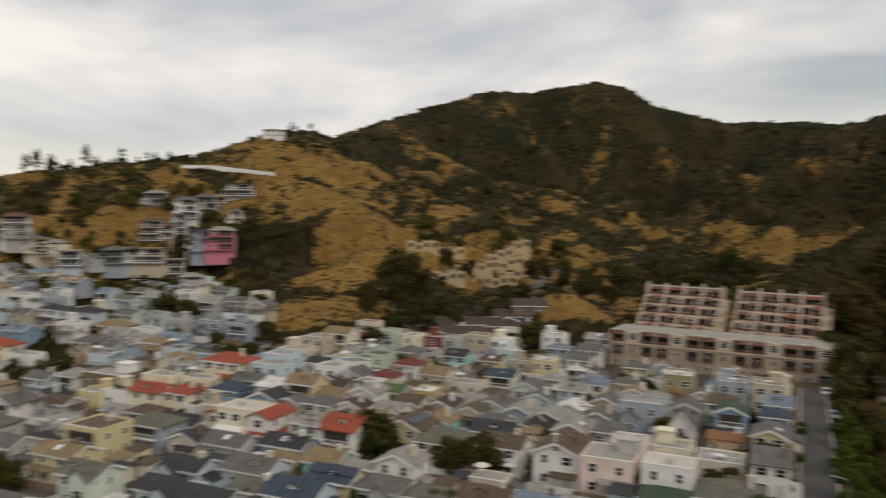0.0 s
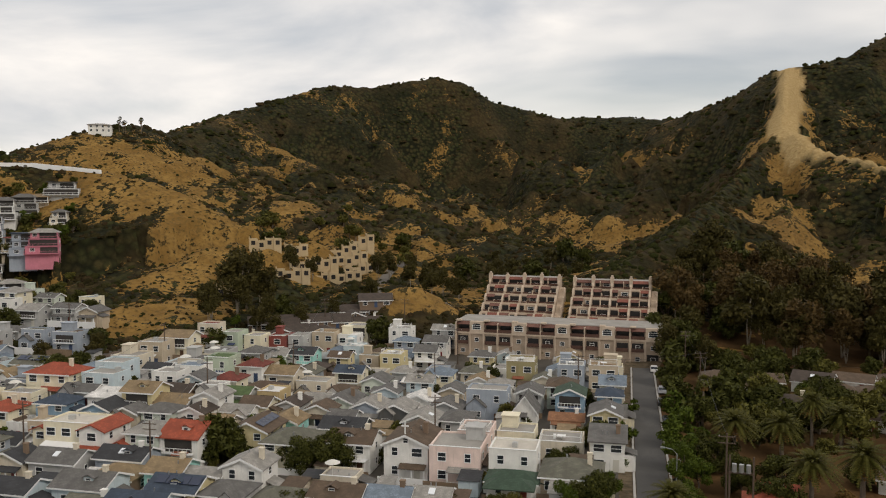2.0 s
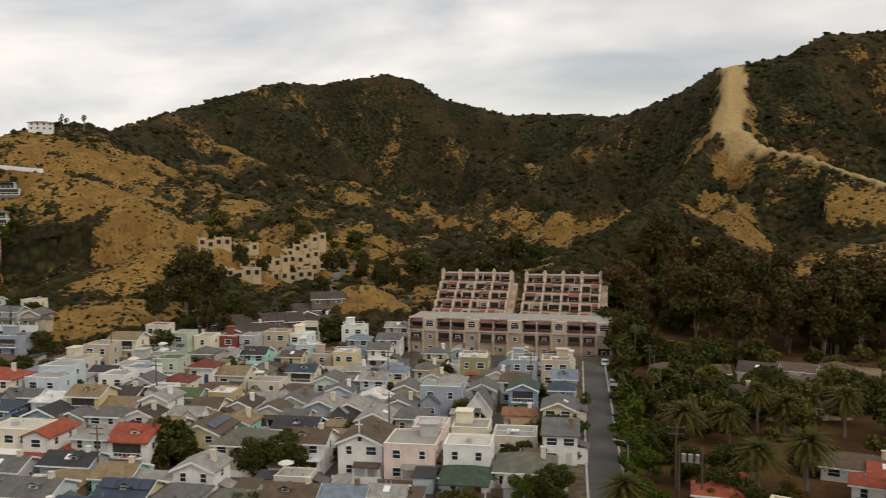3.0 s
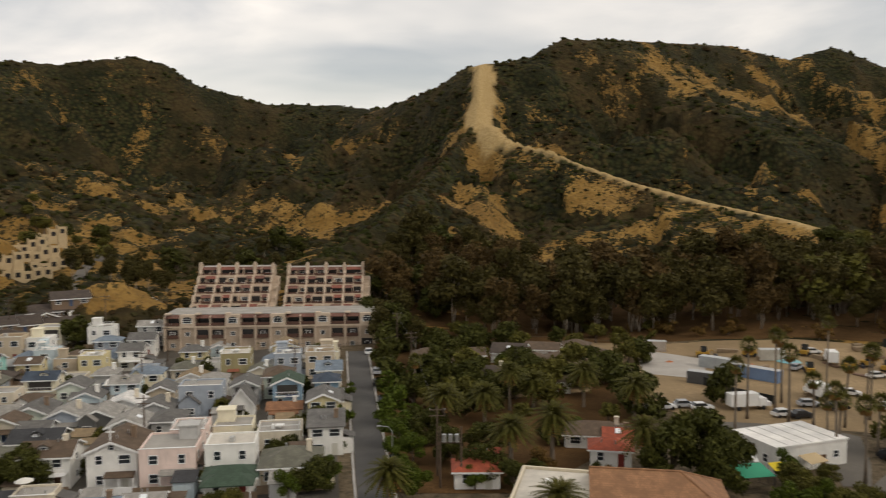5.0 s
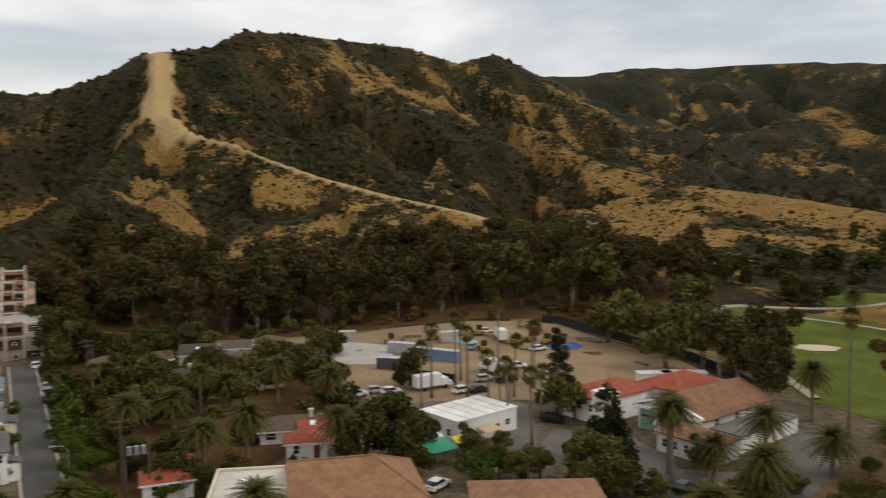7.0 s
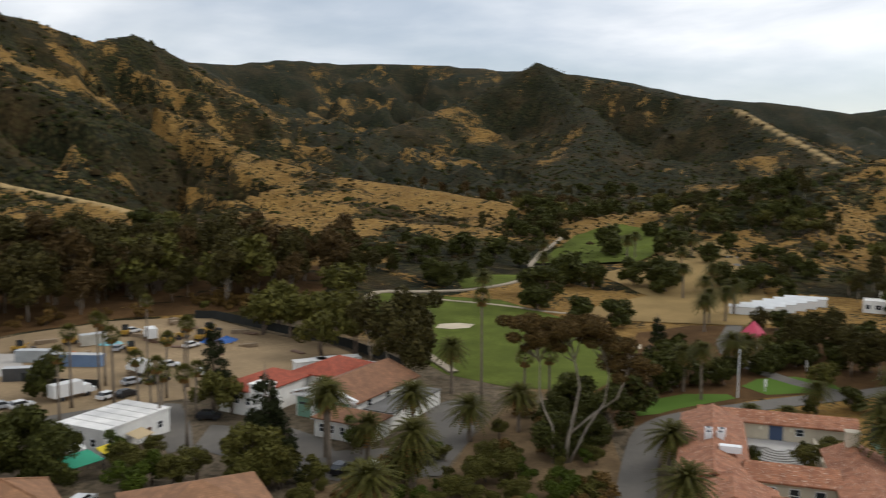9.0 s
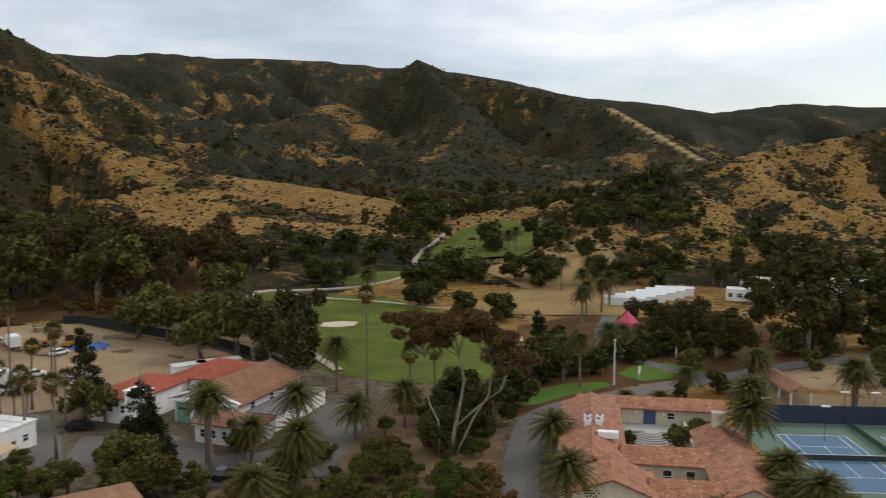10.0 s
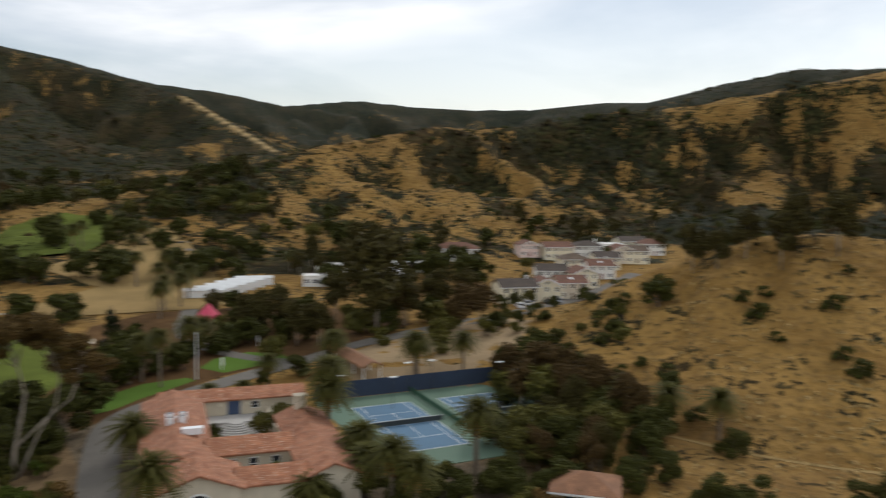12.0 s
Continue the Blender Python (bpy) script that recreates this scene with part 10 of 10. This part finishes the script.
def fence_line(name, line, tall, material, label, gap=3.0):
    root = empty(name, pose(line[0][0], line[0][1], 0), label, "fence")
    o = Vector((line[0][0], line[0][1], 0))
    for a, b in zip(line, line[1:]):
        a, b = Vector((*a, ground_at(*a))), Vector((*b, ground_at(*b)))
        s = Shape()
        n = Vector((-(b - a).y, (b - a).x, 0)).normalized() * 0.04
        up = Vector((0, 0, tall))
        p, q = a - o, b - o
        s.face([p - n, q - n, q - n + up, p - n + up]).face([q + n, p + n, p + n + up, q + n + up]).face([p - n + up, q - n + up, q + n + up, p + n + up])
        part("screen", s, material, root)
        for k in range(max(1, int((b - a).length / gap))):
            c = p.lerp(q, k / max(1, int((b - a).length / gap)))
            part("post", Shape().tube([tuple(c), tuple(c + Vector((0, 0, tall + 0.15)))], [0.05, 0.05], 5), DARK_METAL, root)


SCREEN = surface("black_fence_screen", (0.02, 0.022, 0.02), 0.9, 0.3)
fence_line("yard_fence", [(90, 209), (94.4, 206), (108.5, 164), (107, 146), (105.3, 137.5)], 2.2, SCREEN, "dark screened fence round the works yard", 5.0)
fence_line("yard_fence", [(38.5, 180), (44, 168), (50, 162)], 1.8, SCREEN, "dark screened fence round the works yard", 4.0)
for x, y, turn, long in ((89, 148, -12, 7), (95, 146.5, -20, 9), (96, 140, -60, 8), (95.5, 133.5, -60, 7), (92, 126, -60, 6)):
    root = empty("site_cabin", pose(x, y, ground_at(x, y), 0, 0, turn), "low white prefabricated cabin behind the station", "cabin", "cabins behind the station")
    part("wall", Shape().box(-long / 2, long / 2, -1.5, 1.5, 0, 2.5), TRIM, root)
    part("roof", Shape().box(-long / 2 - 0.15, long / 2 + 0.15, -1.65, 1.65, 2.5, 2.65), surface("cabin_roof", (0.62, 0.60, 0.56), 0.7, 0.15), root)
    window(root, 0, -1.5, 1.5, 1.2, 0.8, 0)
for x, y, turn, wide, deep, rgb, name, label in ((33.0, 116.5, 15, 5.0, 4.0, (0.03, 0.30, 0.17), "green", "green shade cloth stretched on posts"), (37.2, 118.5, 20, 2.2, 1.8, (0.65, 0.50, 0.03), "yellow", "yellow shade cloth stretched on posts"),
                                                  (33.6, 122.5, 0, 3.4, 2.6, (0.7, 0.7, 0.66), "white", "white shade sail over the yard"), (43.5, 122.5, 30, 3.6, 2.4, (0.5, 0.38, 0.22), "tan", "tan shade sail over the yard")):
    root = empty("shade_canopy", pose(x, y, ground_at(x, y), 0, 0, turn), label, "canopy")
    part("cloth", Shape().slab([(-wide / 2, -deep / 2, 2.3), (wide / 2, -deep / 2, 2.3), (wide / 2, deep / 2, 2.9), (-wide / 2, deep / 2, 2.9)], 0.05), surface("shade_cloth_" + name, rgb, 0.8, 0.15), root)
    for sx in (-1, 1):
        for sy in (-1, 1):
            part("post", Shape().tube([(sx * wide * 0.46, sy * deep * 0.46, 0), (sx * wide * 0.46, sy * deep * 0.46, 2.3 if sy < 0 else 2.85)], [0.05, 0.05], 5), DARK_METAL, root)

# ---------------------------------------------------------------- by the golf course
flagpole = empty("flagpole", pose(141.8, 79.6, ground_at(141.8, 79.6)), "tall white flagpole with a flag on the green", "flagpole")
part("pole", Shape().tube([(0, 0, 0), (0, 0, 9.2)], [0.17, 0.09], 8), TRIM, flagpole)
part("finial", Shape().tube([(0, 0, 9.2), (0, 0, 9.45)], [0.14, 0.05], 8), TRIM, flagpole)
tent = empty("tent", pose(186, 101, ground_at(186, 101)), "bright pink peaked tent among trees", "tent")
part("canopy", Shape().face([(-2, -2, 3.4), (2, -2, 3.4), (0, 0, 6.4)]).face([(2, -2, 3.4), (2, 2, 3.4), (0, 0, 6.4)]).face([(2, 2, 3.4), (-2, 2, 3.4), (0, 0, 6.4)]).face([(-2, 2, 3.4), (-2, -2, 3.4), (0, 0, 6.4)])
     .box(-2, 2, -2, -1.96, 2.4, 3.4).box(-2, -1.96, -1.96, 2, 2.4, 3.4), surface("pink_canvas", (0.60, 0.07, 0.13), 0.7, 0.15), tent)
for sx in (-1.9, 1.9):
    for sy in (-1.9, 1.9):
        part("post", Shape().tube([(sx, sy, 0), (sx, sy, 3.4)], [0.06, 0.06], 5), TRIM, tent)
for x, y in ((172.6, 81.2), (150, 78.5)):
    post = empty("sign_post", pose(x, y, ground_at(x, y)), "white sign board on a short post", "sign")
    part("post", Shape().box(-0.06, 0.06, -0.06, 0.06, 0, 1.6), TRIM, post)
    part("board", Shape().box(-0.5, 0.5, -0.1, -0.06, 1.0, 2.6), TRIM, post)
hut = empty("shelter", pose(157, 52, ground_at(157, 52), 0, 0, -138), "open shelter with orange clay tile roof", "shelter")
part("roof", pitched("side", 16, 4.2, 2.4, 0.9, 0.3, 0.2), roof_of("orange"), hut)
for sx in (-7.6, -2.6, 2.6, 7.6):
    for sy in (-1.8, 1.8):
        part("post", Shape().box(sx - 0.12, sx + 0.12, sy - 0.12, sy + 0.12, -0.3, 2.4), TRIM, hut)
house(102.3, 3.0, 8, 7, 3.0, "hip", "cream", "orange", turn=-90, group="", z=ground_at(102, 3))
shed_mat = surface("white_sheet_roof", (0.62, 0.63, 0.62), 0.5, 0.15)
for k in range(6):
    x, y = 222 + 4.0 * k * 0.5 + 3.4 * k, 121.5 + 1.8 * k - 2.4 * k
    s = empty("storage_shed", pose(x, y, ground_at(x, y), 0, 0, -62), "long low white storage shed", "shed", "white sheds by the canyon road")
    part("wall", Shape().box(-6, 6, -1.6, 1.6, -0.5, 2.5), TRIM, s)
    part("roof", pitched("side", 12, 3.2, 2.5, 0.5, 0.2, 0.1), shed_mat, s)
ribbon("path", [(-109, 238.5), (-116, 246), (-121, 252)], 1.2, 0.12, CONCRETE, "pale concrete steps climbing the mound", "steps")
ribbon("road", [(-138, 236), (-149, 258), (-156, 272), (-163, 296), (-172, 330)], 4.5, 0.15, OLD_ASPHALT, "asphalt road climbing the side valley", "road")
ribbon("path", [(133, -9), (126, -24), (124, -42), (124, -60)], 1.0, 0.06, STRAW, "narrow trodden path across dry grass", "path")


# ---------------------------------------------------------------- poles and cables
def utility_pole(x, y, tall, turn, arms=2):
    root = empty("utility_pole", pose(x, y, ground_at(x, y), 0, 0, turn), "dark wooden utility pole with crossarms", "utility pole", "utility poles")
    part("pole", Shape().tube([(0, 0, -0.5), (0, 0, tall)], [0.17, 0.11], 7), WOOD_POLE, root)
    for k in range(arms):
        part("crossarm", Shape().box(-1.2, 1.2, -0.18, -0.06, tall - 0.5 - 0.9 * k, tall - 0.38 - 0.9 * k), WOOD_POLE, root)
    for k in (-1.05, 1.05):
        part("insulator", Shape().tube([(k, -0.12, tall - 0.38), (k, -0.12, tall - 0.2)], [0.06, 0.04], 6), STEEL, root)
    return Vector((x, y, ground_at(x, y) + tall - 0.2))


POLES = [utility_pole(*p) for p in ((-124.2, 94.1, 10.5, 12), (-143.5, 147.2, 10.5, 12), (-178, 149.2, 10.5, 12), (-96.6, 95.5, 10, 12), (-109.1, 151.5, 10.5, 12), (-109.4, 123.4, 10, 12), (-133.9, 201.9, 10, 12),
                                    (-112.6, 212, 10, 12), (-48, 170, 10, 12), (-62, 128, 10, 12), (-80, 165, 10, 12), (-90, 200, 10, 12), (-23.7, 177.5, 11, 12), (-12.0, 118, 10.5, 12), (-31, 205, 11, 12))]
for a, b in ((0, 1), (1, 2), (3, 5), (5, 4), (4, 6), (6, 7), (9, 10), (10, 11), (8, 12), (12, 14), (13, 12)):
    p, q = POLES[a], POLES[b]
    cable = Shape()
    cable.tube([tuple(p.lerp(q, s) - Vector((0, 0, 5.0 * s * (1 - s)))) for s in (k / 8 for k in range(9))], [0.022] * 9, 4)
    thing("overhead_cable", cable, DARK_METAL, Matrix.Identity(4), "thin dark overhead cable between poles", "cable", "overhead cables")
lamp = empty("street_lamp", pose(-18.8, 118.5, ground_at(-19, 118), 0, 0, 12), "slim street lamp with curved arm", "street lamp")
part("pole", Shape().tube([(0, 0, 0), (0, 0, 6.5), (-0.6, 0, 7.2), (-1.8, 0, 7.4)], [0.09, 0.07, 0.06, 0.05], 6), STEEL, lamp)
part("lamp_head", Shape().box(-2.3, -1.7, -0.14, 0.14, 7.28, 7.46), STEEL, lamp)
xf = empty("transformer_rack", pose(-9.6, 113.2, ground_at(-9.6, 113), 0, 0, 5), "pole platform with three grey transformers", "transformer")
part("platform", Shape().box(-1.6, 1.6, -0.2, 0.2, 6.6, 6.8), WOOD_POLE, xf)
for sx in (-1.5, 1.5):
    part("pole", Shape().tube([(sx, 0, -0.4), (sx, 0, 9)], [0.17, 0.12], 7), WOOD_POLE, xf)
for sx in (-0.9, 0.0, 0.9):
    part("transformer", Shape().tube([(sx, -0.1, 6.8), (sx, -0.1, 7.9)], [0.32, 0.32], 10), STEEL, xf, "grey cylindrical transformer")
